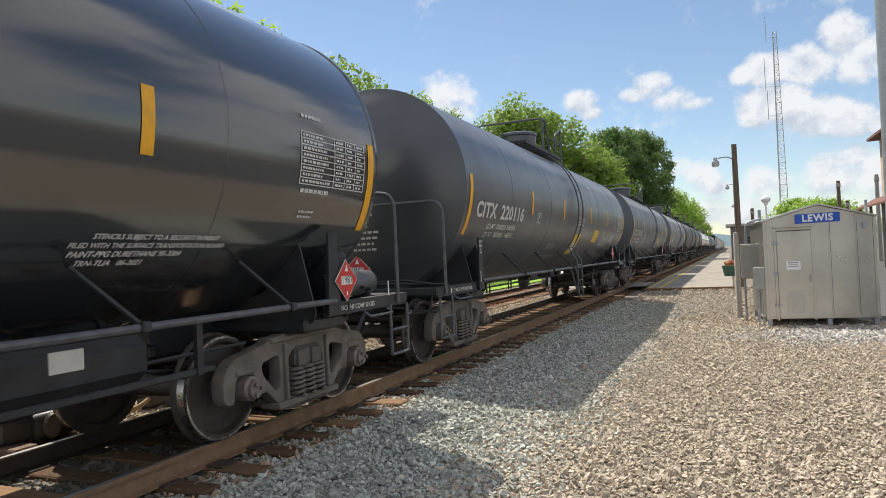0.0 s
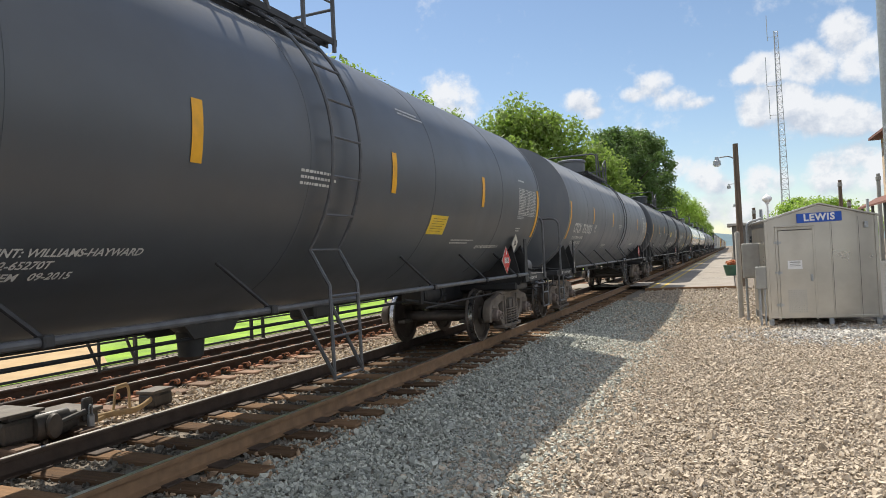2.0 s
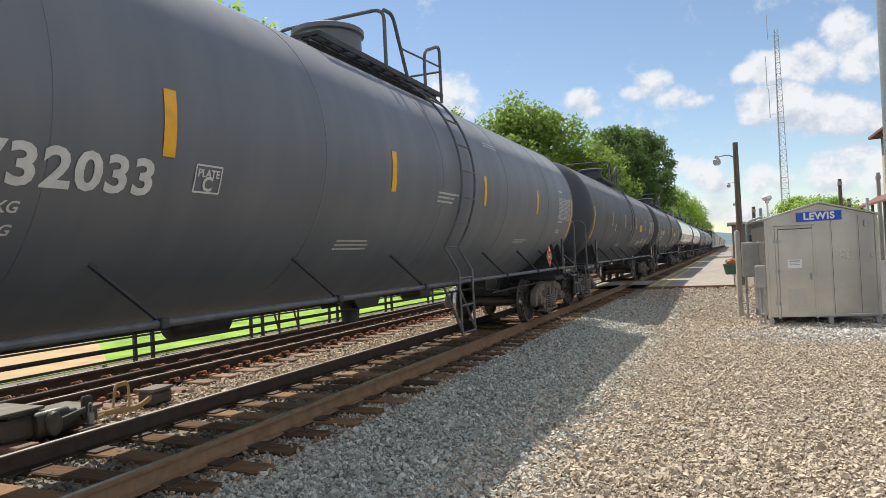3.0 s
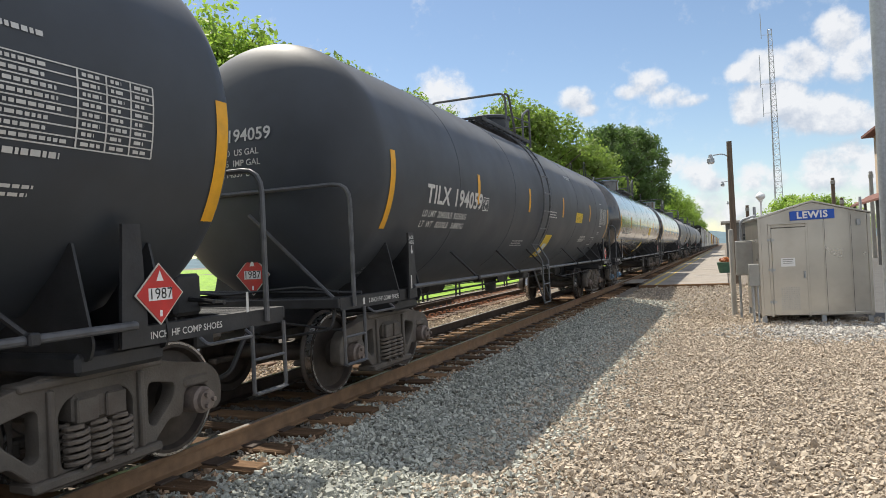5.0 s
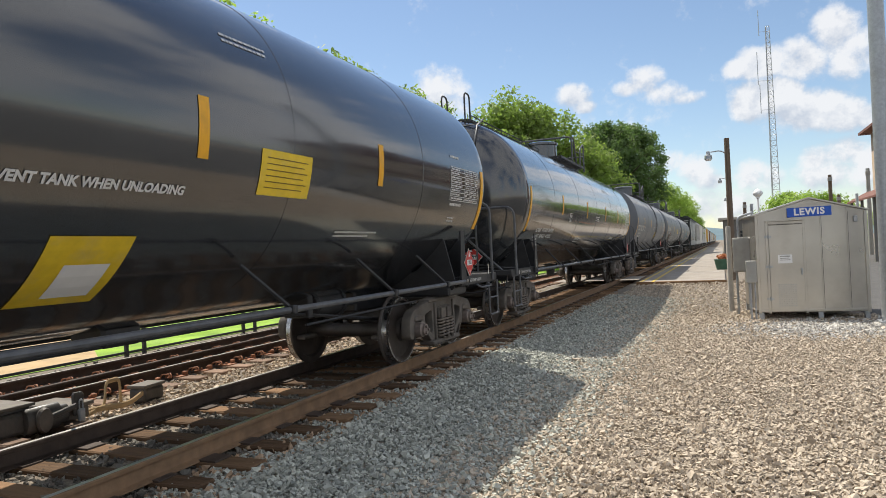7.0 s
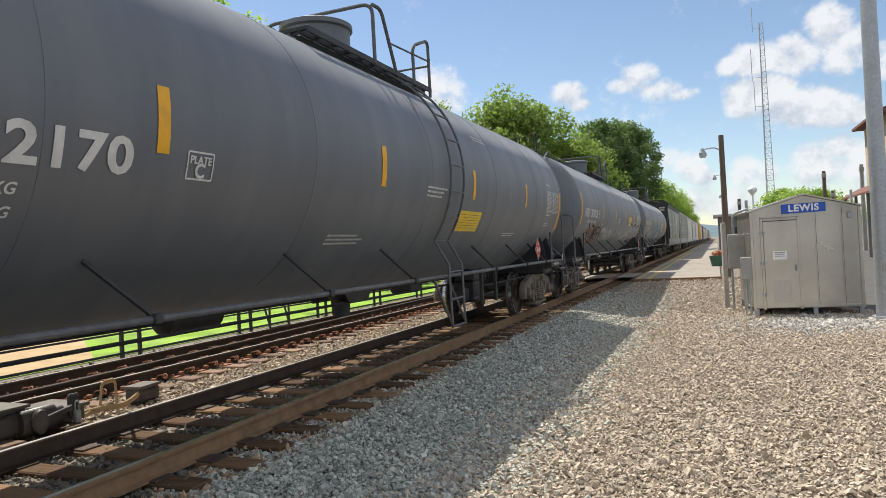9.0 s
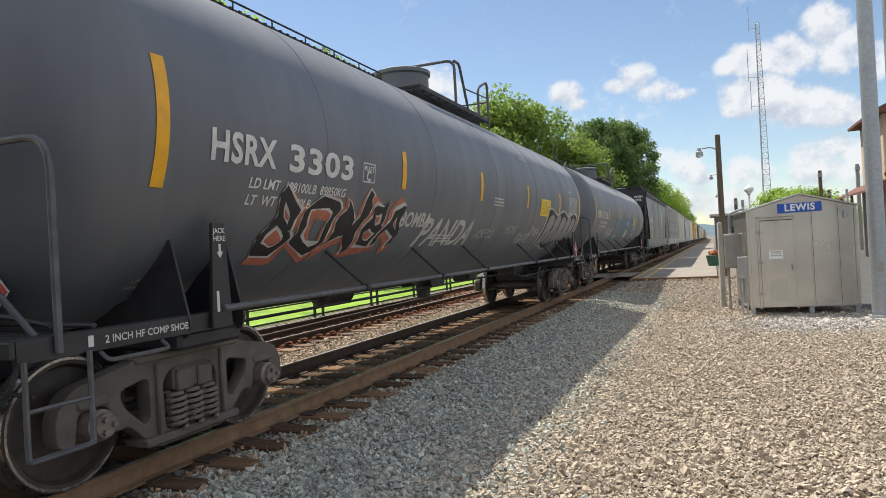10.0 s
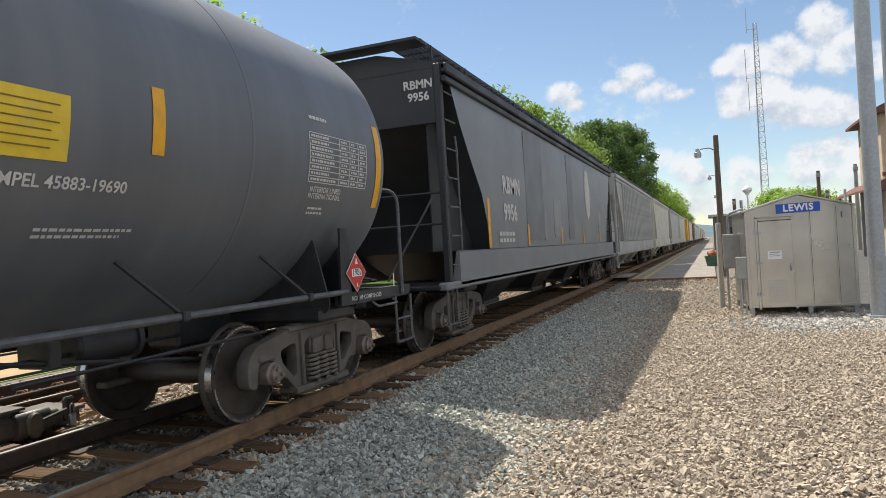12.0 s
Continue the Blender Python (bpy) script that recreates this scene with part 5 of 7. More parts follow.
def tank_car(n, mark, paint, cast=None, cap=None, jacketed=True, long_walk=False, words=(), extra=None, sheen="black",
             strips=(1.56, 4.75, 7.72, 10.75, 13.75, 16.92), shift=0.0, plate_at=(5.46, -14.0), table=0.0, high=0, card=16.65, head=()):
    label = "%s tank car on two trucks in a moving train" % sheen
    car = thing("tank_car", label, "tank car", "cars of the freight train")
    low = paint is M_GLOSS and not jacketed
    shell = part("tank", cached("tank%d" % jacketed, paint, lambda: tank_shell(jacketed, 0.10 if low else 0.055)), None, car)
    for y in (3.62, 6.38, 9.16, 11.94, 14.7):
        part("weld_seam", cached("weld_seam", paint, lambda: Geo().lathe([(-0.022, TR - 0.01), (-0.016, TR + 0.0035), (0.016, TR + 0.0035), (0.022, TR - 0.01)], 96, "y", (0, 0, TZ), ring=True)), None, shell, at=(0, y, 0))
    end_frames(car, M_FRAME, not jacketed)
    brake_gear(car, n == 8, jacketed)
    side_pipes(car, -0.085 if low else 0.0)
    top_fittings(car, paint, long_walk, shift)
    for y in TRUCKS:
        truck(car, y, cast or M_CAST, cap if cap and y < 9 else M_CAP)
    stripes(shell, strips, high)
    part("data_table", cached("data_table", M_WHITE, data_table), None, shell, "white stencilled inspection table", at=(0, table, 0))
    geo = Geo()
    if mark:
        text, m0, m1, ang = mark
        w = m1 - m0
        for word, p, q in zip(text.split(), (m0, m0 + 0.47 * w), (m0 + 0.38 * w, m1)):
            vs, fs = lettering(word, 0.33, bold=0.010, spread=1.08)
            lo, hi = min(v[0] for v in vs), max(v[0] for v in vs)
            geo.add(on_tank([((u - lo) / (hi - lo) * (q - p), v) for u, v, *_ in vs], p, ang), fs)
    items = [(text, yy, ang, size, dict(bold=0.002, slant=0.15, align="LEFT")) for text, yy, ang, size in words]
    py, pa = plate_at
    items += [("PLATE", py, pa + 1.4, 0.08, dict(bold=0.002)), ("C", py, pa - 1.6, 0.15, dict(bold=0.004)), ("LIFT", 1.75, -52.0, 0.07, {}), ("HERE", 1.75, -55.0, 0.07, {})]
    for text, yy, ang, size, opts in items:
        vs, fs = lettering(text, size, **opts)
        geo.add(on_tank(vs, yy, ang), fs)
    tagged(part("lettering", geo.mesh("lettering", 0, False), M_WHITE, shell), "white stencilled car number and weights", kind="stuff")
    g = Geo()
    for a in (pa + 3.6, pa - 3.8):
        patch(g, py - 0.13, py + 0.13, a + 0.25, a - 0.25)
    for yy in (py - 0.13, py + 0.13):
        patch(g, yy - 0.006, yy + 0.006, pa + 3.6, pa - 3.8)
    if n != 2:
        small_print(g, 6.9, -35, 0.8, 3, n, 0.032)
    if n:
        small_print(g, 12.9, -33, 0.9, 2, n + 50, 0.03)
    small_print(g, 11.2, 28, 0.7, 2, n + 90, 0.035)
    small_print(g, 15.65 + table, 9.0, 0.4, 1, n + 3, 0.045)
    if n not in (2, 10):
        small_print(g, 15.65 + table, -16.2, 0.5, 1, n + 5, 0.05)
    small_print(g, 15.7 + table, -23.5, 0.3, 2, n + 7, 0.03)
    if n not in (1, 6, 10):
        small_print(g, 9.0, -9.5, 0.7, 3, n + 12, 0.035)
    tagged(part("small_print", g.mesh("small_print", 0, False), M_WHITE, shell), "lines of small white print", kind="stuff")
    # writing on the head that faces the line ahead
    g = Geo()
    hx = []
    if mark:
        hx += [(mark[0], -0.4 if n == 1 else -0.12, 3.12 if jacketed else 2.95, 0.2)]
    hy = 1.35 - 0.345 if jacketed else 1.35 - 0.60
    hx += [(t_, -0.2, z_, s_) for t_, z_, s_ in head]
    for text, u, z, size in hx:
        vs, fs = lettering(text, size, bold=0.003 if size > 0.15 else 0.0012)
        g.add([(x + u, head_y(x + u, v + z, jacketed), v + z) for x, v, *_ in vs], fs)
    r = random.Random(n)
    for k, (u, z, w, hh) in enumerate([] if n in (2, 4, 5) else [(-0.18, 2.90, 0.75, 0.045), (-0.18, 2.78, 0.55, 0.045)] + [(-0.2 + 0.01 * i, 2.18 - 0.085 * i, 0.6 - 0.06 * (i % 3), 0.035) for i in range(7)]):
        x = u - w / 2
        while x < u + w / 2:
            b = r.uniform(0.03, 0.09)
            q = [(x, z), (x + b, z), (x + b, z + hh), (x, z + hh)]
            g.add([(p, head_y(p, s, jacketed), s) for p, s in q], [(0, 1, 2, 3)])
            x += b + 0.022
    tagged(part("end_lettering", g.mesh("end_lettering", 0, False), M_WHITE, shell), "white stencilled writing on the tank head", kind="stuff")
    if card > 16:
        placard(shell, pose(1.44, 16.42, 1.33), size=0.21)
    else:
        placard(shell, pose(1.34, card, 1.42), size=0.245)
    px = -0.22 if jacketed else -0.04 if n in (4, 5) else 0.42
    placard(shell, pose(px, head_y(px, 1.38, jacketed) - 0.05, 1.38, 0, 0, -90), size=0.24)
    if n == 2:
        card = part("silver_placard", Geo().plate([(-0.22, 0), (0, -0.22), (0.22, 0), (0, 0.22)], -0.004, 0.004), M_SILVERCARD, shell, "pale diamond placard", at=pose(0.5, head_y(0.5, 1.75, True) - 0.03, 1.75, 0, 0, -90))
        part("pictogram", Geo().plate([(-0.09, -0.05), (0.1, -0.06), (0.03, -0.01), (0.07, 0.07), (0.0, 0.03), (-0.04, 0.09), (-0.03, 0.0)], 0.004, 0.007), M_INK, card, "black pictogram")
    # dull white writing on the side sill
    g = Geo()
    for base in (0.95, LEN - 2.1):
        vs, fs = lettering("2 INCH HF COMP SHOES", 0.068, bold=0.001)
        g.add([(1.384, u + base + 0.48, v + 1.05) for u, v, *_ in vs], fs)
        g.add([(1.428, base + u, z) for u, z in ((1.09, 1.12), (1.12, 1.12), (1.12, 1.28), (1.09, 1.28))], [(0, 1, 2, 3)])
        g.add([(1.384, base - 0.02, 1.02), (1.384, base + 0.02, 1.02), (1.384, base + 0.02, 1.09), (1.384, base - 0.02, 1.09)], [(0, 1, 2, 3)])
    tagged(part("sill_lettering", g.mesh("sill_lettering", 0, False), M_WHITE, car), "white writing on the side sill", kind="stuff")
    if extra:
        extra(shell)
    return car


def head_y(x, z, jacketed):
    """The face of the tank head at a place across it."""
    rr = min(1.0, math.hypot(x, z - TZ) / TR)
    if jacketed:
        k = min(1.0, rr * TR / (TR - 0.02))
        return 1.35 - 0.30 * (1 - k ** 2.4) - 0.03 - 0.012
    return 1.35 - 0.62 * math.sqrt(max(0.0, 1 - rr * rr)) - 0.012


def yellow_card(y0, y1, a0, a1, lean=0.0, pale=False):
    def put(shell):
        g = patch(Geo(), y0, y1, a0, a1, TR + OFF, lean)
        c = part("yellow_card", g.mesh("yellow_card", 0, False), M_DECALYELLOW, shell, "yellow printed notice decal")
        b = Geo()
        am, st = (a0 + a1) / 2, (a1 - a0)
        if pale:
            patch(b, y0 + (y1 - y0) * 0.3, y0 + (y1 - y0) * 0.85, a0 + st * 0.35, a0 + st * 0.85, TR + OFF * 1.6, lean * 0.5)
            part("pale_panel", b.mesh("pale_panel", 0, False), M_SIGNWHITE, c)
        else:
            for k in range(6):
                patch(b, y0 + 0.07, y1 - 0.07 - 0.05 * (k % 2), a0 + st * (0.16 + 0.13 * k), a0 + st * (0.182 + 0.13 * k), TR + OFF * 1.6, lean * 0.3)
            part("print", b.mesh("print", 0, False), M_PRINT, c)
    return put


def pale_card(y):
    """A pale diamond placard tilted on its holder at the tank's side."""
    def put(shell):
        c = part("silver_placard", Geo().plate([(-0.17, 0), (0, -0.17), (0.17, 0), (0, 0.17)], -0.004, 0.004), M_SILVERCARD, shell, "pale diamond placard", at=pose(1.36, y, 1.72, 8, 12, 0))
        part("pictogram", Geo().plate([(-0.06, -0.04), (0.07, -0.04), (0.02, 0.0), (0.04, 0.05), (0.0, 0.02), (-0.03, 0.06), (-0.02, 0.0)], 0.004, 0.007), M_INK, c, "black pictogram")
    return put


def graffiti(items):
    def put(shell):
        for name, mat, lab, calls in items:
            g = Geo()
            for fn, args in calls:
                fn(g, *args)
            tagged(part(name, g.mesh(name, 0, False), mat, shell, lab), lab, kind="stuff")
    return put


def both(*fns):
    def put(shell):
        for f in fns:
            f(shell)
    return put


def weights(a, b, c, d, ang):
    return (("LD LMT  " + a + "LB  " + b + "KG", 2.45, ang - 9.4, 0.125), ("LT  WT   " + c + "LB   " + d + "KG", 2.45, ang - 14.8, 0.125))


def small_weights(*rows):
    """The same two lines in smaller letters."""
    return tuple((text, 2.25, ang, 0.1) for text, _, ang, _ in weights(*rows))


def ring_tag(geo, y, ang, r):
    stroke(geo, [(y + r * math.cos(a), ang + math.degrees(r * math.sin(a) / TR)) for a in [2 * math.pi * i / 14 for i in range(15)]], 0.035)


CARS = []


def words_tag(geo, text, y, ang, size, slant, bold):
    vs, fs = lettering(text, size, slant=slant, bold=bold)
    geo.add(on_tank(vs, y, ang), fs)


def block_tag(geo, text, y0, y1, ang, size, bold, up):
    """Large leaning letters with jagged feet, painted by hand."""
    vs, fs = lettering(text, size, slant=0.35, bold=bold)
    lo, hi = min(v[0] for v in vs), max(v[0] for v in vs)
    pts = []
    for u, v, *_ in vs:
        k = (u - lo) / (hi - lo)
        pts.append((k * (y1 - y0) + 0.05 * math.sin(v * 17 + k * 9), v * (1.0 + 0.16 * math.sin(k * 23)) + 0.07 * math.sin(k * 31) + 0.10 * (k - 0.4)))
    geo.add(on_tank(pts, y0, ang, TR + OFF + up), fs)


def swell(geo, y0, y1, hi, lo, r, lean=0.0, cols=26, rows=8):
    """A filled painted shape on the tank's side between an upper and a lower edge, given along 0 to 1."""
    vs = []
    for i in range(cols + 1):
        k = i / cols
        top, low = hi(k), lo(k)
        for j in range(rows + 1):
            q = j / rows
            vs.append(cyl_at(y0 + (y1 - y0) * k - lean * q, top + (low - top) * q, r))
    n = rows + 1
    geo.add(vs, [(i * n + j, i * n + j + 1, (i + 1) * n + j + 1, (i + 1) * n + j) for i in range(cols) for j in range(rows)])


def bubble_letters(part_of):
    """Five swollen unreadable shapes, pale inside, black between, with a white sprayed edge."""
    def top(k):
        return -13.5 + 2.2 * math.sin(k * 15.7 + 0.4) - 2.0 * k

    def low(k):
        return -49.0 + 3.0 * math.sin(k * 12.0) + 6.0 * k
    return {
        "edge": lambda g: swell(g, 13.12, 16.62, lambda k: top(k) + 2.2, lambda k: low(k) - 1.6, TR + OFF, 0.14),
        "gap": lambda g: swell(g, 13.2, 16.54, lambda k: top(k) + 0.6, lambda k: low(k) - 0.2, TR + OFF + 0.003, 0.14),
        "fill": bubble_fill,
    }[part_of]


def bubble_fill(g):
    r = random.Random(31)
    y = 13.3
    for w in (0.70, 0.60, 0.62, 0.56, 0.50):
        f = (y - 13.0) / 3.5
        t0, l0 = -15.5 - 2.0 * f + r.uniform(-1, 1), -46.0 + 6.0 * f + r.uniform(-1.5, 1.5)
        rr = TR + OFF + 0.006
        bulge = lambda k, a: a * math.sin(math.pi * min(1, max(0, k))) ** 0.45
        if r.random() < 0.5:
            swell(g, y, y + w * 0.92, lambda k: t0 - 4 + bulge(k, 5), lambda k: t0 - 9 - bulge(k, 5), rr, 0.05, 10, 4)
            swell(g, y, y + w * 0.42, lambda k: t0 - 9 - bulge(k, 2), lambda k: l0 + 4 - bulge(k, 5), rr, 0.16, 8, 6)
            swell(g, y + w * 0.5, y + w * 0.92, lambda k: t0 - 12 - bulge(k, 2), lambda k: l0 + 5 - bulge(k, 5), rr, 0.16, 8, 6)
        else:
            swell(g, y, y + w * 0.42, lambda k: t0 - 3 + bulge(k, 4), lambda k: l0 + 8 - bulge(k, 2), rr, 0.2, 8, 6)
            swell(g, y + w * 0.5, y + w * 0.92, lambda k: t0 - 4 + bulge(k, 4), lambda k: l0 + 10 - bulge(k, 2), rr, 0.2, 8, 6)
            swell(g, y - 0.02, y + w * 0.9, lambda k: l0 + 9 + bulge(k, 2), lambda k: l0 + 3 - bulge(k, 4), rr, 0.08, 10, 4)
        y += w + 0.04


def under_gear(car):
    """The side hangers of the leading car, with a blank pale card."""
    part("side_hanger", Geo().box(1.26, 1.30, 11.6, 14.7, 0.72, 0.77, 0.01).box(1.27, 1.31, 11.7, 11.76, 0.72, 1.12).box(1.27, 1.31, 14.5, 14.56, 0.72, 1.12)
         .box(0.5, 1.1, 12.0, 14.3, 0.72, 1.06, 0.08), M_FRAME, car)
    part("card_holder", Geo().box(1.33, 1.345, 13.30, 13.53, 0.93, 1.06, 0.004), M_SILVERCARD, car, "blank pale card")


def build_train():
    old = (1.56, 4.91, 7.6, 10.85, 13.55, 16.86)
    new_strips = (1.56, 4.48, 7.75, 10.8, 13.85, 16.86)
    long_strips = (1.56, 4.47, 7.6, 10.8, 13.55, 16.9)
    CARS.append(tank_car(0, None, M_GLOSS, M_CAST, sheen="glossy black", strips=(1.56, 4.75, 7.7, 10.8, 13.92, 16.86), shift=-1.15, extra=graffiti((
        ("maintenance_print", M_WHITE, "four lines of white print", ((words_tag, ("STENCILS SUBJECT TO A SECURITY INTEREST", 14.25, -34.0, 0.056, 0.25, 0.0015)), (words_tag, ("FILED WITH THE SURFACE TRANSPORTATION BOARD", 14.22, -36.6, 0.056, 0.25, 0.0015)),
                                                                     (words_tag, ("PAINT-PPG DURETHANE 95-3304", 14.02, -39.2, 0.064, 0.25, 0.002)), (words_tag, ("TRN-TLIA   06-2021", 13.9, -42.0, 0.064, 0.25, 0.002)))),))))
    under_gear(CARS[0])
    CARS.append(tank_car(1, ("CITX 220116", 1.85, 4.35, -14.2), M_SATIN, M_CAST, words=weights("205800", "93300", "80200", "36400", -14.1), strips=old, shift=-1.15, card=15.34, extra=both(
        yellow_card(9.3, 9.93, -24, -47, 0, True), yellow_card(11.65, 12.33, -18.5, -32), graffiti((
            ("valve_notice", M_WHITE, "three lines of white warning words", ((words_tag, ("HANDLE MUST BE LOCKED", 9.5, -9.3, 0.075, 0.0, 0.0025)), (words_tag, ("AND CHAINED IN CLOSED", 9.5, -12.2, 0.075, 0.0, 0.0025)),
                                                                             (words_tag, ("POSITION BEFORE LOADING", 9.5, -15.1, 0.075, 0.0, 0.0025)), (words_tag, ("VENT TANK WHEN UNLOADING", 7.65, -48, 0.09, 0.0, 0.001)))),
            ("spray_tag", M_CHALK, "white spray-painted tag", ((ring_tag, (14.94, -26.5, 0.42)), (scrawl, (14.6, 15.25, -21, -32, 6, 0.04, 3)),
                                                              (scrawl, (13.1, 14.3, -24, -37, 8, 0.04, 5)))),)))))
    CARS.append(tank_car(2, ("CTCX 301230", 1.77, 4.44, -15.0), M_DULL, M_CAST, words=weights("207200", "93950", "78800", "35750", -15.0), strips=(1.56, 4.98, 7.74, 10.78, 13.74, 16.86), card=15.28, shift=-0.5,
                         head=(("CAPY 30077 US GAL", 2.92, 0.105), ("CAPY 113853 L", 2.79, 0.105), ("SPRG", 2.20, 0.075), ("7 OC D5    7 IC D5", 2.11, 0.075), ("2 OC B353   2 IC B354", 2.02, 0.075),
                               ("36 INCH CLASS C WHLS", 1.93, 0.075), ("YOKE", 1.75, 0.075), ("AAR 16 BR BM", 1.57, 0.075)),
                         extra=both(yellow_card(11.95, 12.5, -20, -30), pale_card(15.75), graffiti((
                             ("block_notice", M_WHITE, "white slanted line of words", ((words_tag, ("(S) NO ADJ. BLOCK SEE NYS-114", 14.58, -37.3, 0.078, 0.2, 0.003)), (words_tag, ("CTCX 301230", 15.79, -16.0, 0.068, 0.0, 0.001)), (words_tag, ("PAINT: WILLIAMS-HAYWARD", 6.95, -38.5, 0.085, 0.2, 0.002)),
                                                                                                       (words_tag, ("62-65270T", 6.68, -42.0, 0.085, 0.2, 0.002)), (words_tag, ("CHEM   09-2015", 6.75, -45.5, 0.085, 0.2, 0.002)))),)))))
    CARS.append(tank_car(3, ("CTCX 732033", 2.12, 4.36, -19.0), M_GREY, M_CAST, words=small_weights("207200", "93900", "79200", "35900", -18.5), sheen="weathered grey", strips=(1.56, 4.46, 7.75, 10.8, 13.85, 16.86), card=15.3, shift=-0.3, plate_at=(4.86, -17.0)))
    CARS.append(tank_car(4, None, M_DEEP, M_CASTDARK, jacketed=False, shift=-1.15, strips=(1.56, 4.7, 7.5, 10.6, 13.7, 17.0), table=-0.38, extra=both(yellow_card(11.8, 12.44, -5, -15.5), graffiti((
        ("spray_tag", M_CHALK, "white spray-painted tag", ((scrawl, (12.0, 12.75, -29, -38, 3, 0.05, 8)), (scrawl, (14.45, 15.1, -25, -34, 5, 0.03, 17)))),
        ("white_panel", M_WHITE, "white outlined panel of print", ((stroke, ([(14.87, -31), (15.34, -31), (15.34, -38), (14.87, -38), (14.87, -31)], 0.03)), (small_print, (13.3, -28.5, 1.0, 3, 66, 0.05)))),)))))
    CARS.append(tank_car(5, ("TILX 194059", 2.48, 4.59, -11.5), M_DEEP, M_CASTDARK, jacketed=False, words=weights("204000", "92550", "82000", "36880", -11.5), shift=-1.8, plate_at=(4.76, -11.9), table=-0.4, head=(("CAPY 30210  US GAL", 2.76, 0.1), ("CAPY 25156  IMP GAL", 2.64, 0.1), ("CAPY 114357 L", 2.52, 0.1)),
                         strips=(1.5, 4.4, 7.33, 10.27, 13.63, 16.7), extra=both(yellow_card(9.2, 9.78, -29, -53, 0, True), yellow_card(11.78, 12.6, -6, -15.5), graffiti((
                             ("white_panel", M_WHITE, "white outlined panel and notice print", ((patch, (14.6, 15.06, -29.5, -30.3)), (patch, (14.6, 15.06, -38.7, -39.5)), (patch, (14.6, 14.62, -30.3, -38.7)), (patch, (15.04, 15.06, -30.3, -38.7)), (small_print, (13.0, -29.0, 1.0, 4, 66, 0.026)))),)))))
    CARS.append(tank_car(6, ("TILX 353027", 2.20, 4.39, -18.1), M_GLOSS, M_CASTDARK, M_BLUECAP, jacketed=False, long_walk=True, words=weights("197600", "89600", "88400", "40100", -20.0), sheen="glossy black",
                         strips=long_strips, plate_at=(4.78, -17.7), extra=both(yellow_card(9.76, 10.4, -35.5, -60, 0, True), yellow_card(11.47, 12.2, -6.5, -21), graffiti((
                             ("vent_notice", M_WHITE, "white line of warning words", ((words_tag, ("VENT TANK WHEN UNLOADING", 10.0, -22, 0.09, 0.15, 0.004)),)),)))))
    CARS.append(tank_car(7, None, M_GLOSS, M_CASTDARK, M_CAP, jacketed=False, long_walk=True, sheen="glossy black", words=weights("197600", "89600", "88400", "40100", -18.5), strips=long_strips))
    CARS.append(tank_car(8, ("CTCX 732170", 1.81, 4.24, -15.0), M_GREY, M_CAST, words=small_weights("207200", "93900", "79200", "35900", -15.0), sheen="weathered grey", strips=new_strips, plate_at=(4.85, -14.5), card=15.3, shift=-0.3,
                         extra=both(yellow_card(10.32, 11.32, -19.5, -32))))
    tags = graffiti((
        ("spray_tag", M_CHALK, "white spray-painted tag", ((scrawl, (12.0, 12.75, -28, -35, 5, 0.025, 25)), (scrawl, (11.2, 12.1, -34, -43, 5, 0.035, 23)), (scrawl, (8.5, 9.5, -31, -37, 6, 0.018, 29)), (words_tag, ("MOVIE", 10.55, -31, 0.26, 0.2, -0.004)),
                                                          (words_tag, ("PANDA", 7.2, -34.5, 0.62, 0.35, 0.012)), (words_tag, ("BOMBA", 5.95, -27, 0.28, 0.0, 0.008)))),
        ("sprayed_edge", M_CHALK, "white sprayed edge of swollen letters", ((bubble_letters("edge"), ()),)),
        ("sprayed_gap", M_INK, "black paint between swollen letters", ((bubble_letters("gap"), ()),)),
        ("sprayed_fill", M_PATCHPALE, "pale grey fill of swollen letters", ((bubble_letters("fill"), ()),)),
        ("letter_shadow", M_PINK, "salmon spray-painted letter shadows", ((block_tag, ("BOMBA", 2.78, 5.55, -33.5, 0.85, 0.075, 0.0)),)),
        ("letter_outline", M_CHALK, "white outline round the painted letters", ((block_tag, ("BOMBA", 2.78, 5.55, -32.0, 0.85, 0.03, 0.004)),)),
        ("letter_fill", M_INK, "black fill of the painted letters", ((block_tag, ("BOMBA", 2.79, 5.54, -32.0, 0.85, 0.006, 0.008)),))))
    CARS.append(tank_car(9, ("HSRX 3303", 1.97, 4.1, -8.2), M_GREY, M_CASTDARK, jacketed=False, long_walk=True, sheen="graffiti-covered grey", words=weights("198100", "89850", "87900", "39870", -8.2),
                         high=8, strips=(1.49, 5.35, 8.3, 11.23, 14.25, 16.84), table=-0.25, plate_at=(4.45, -8.0), extra=both(tags, yellow_card(12.36, 13.24, -3.5, -17.5))))
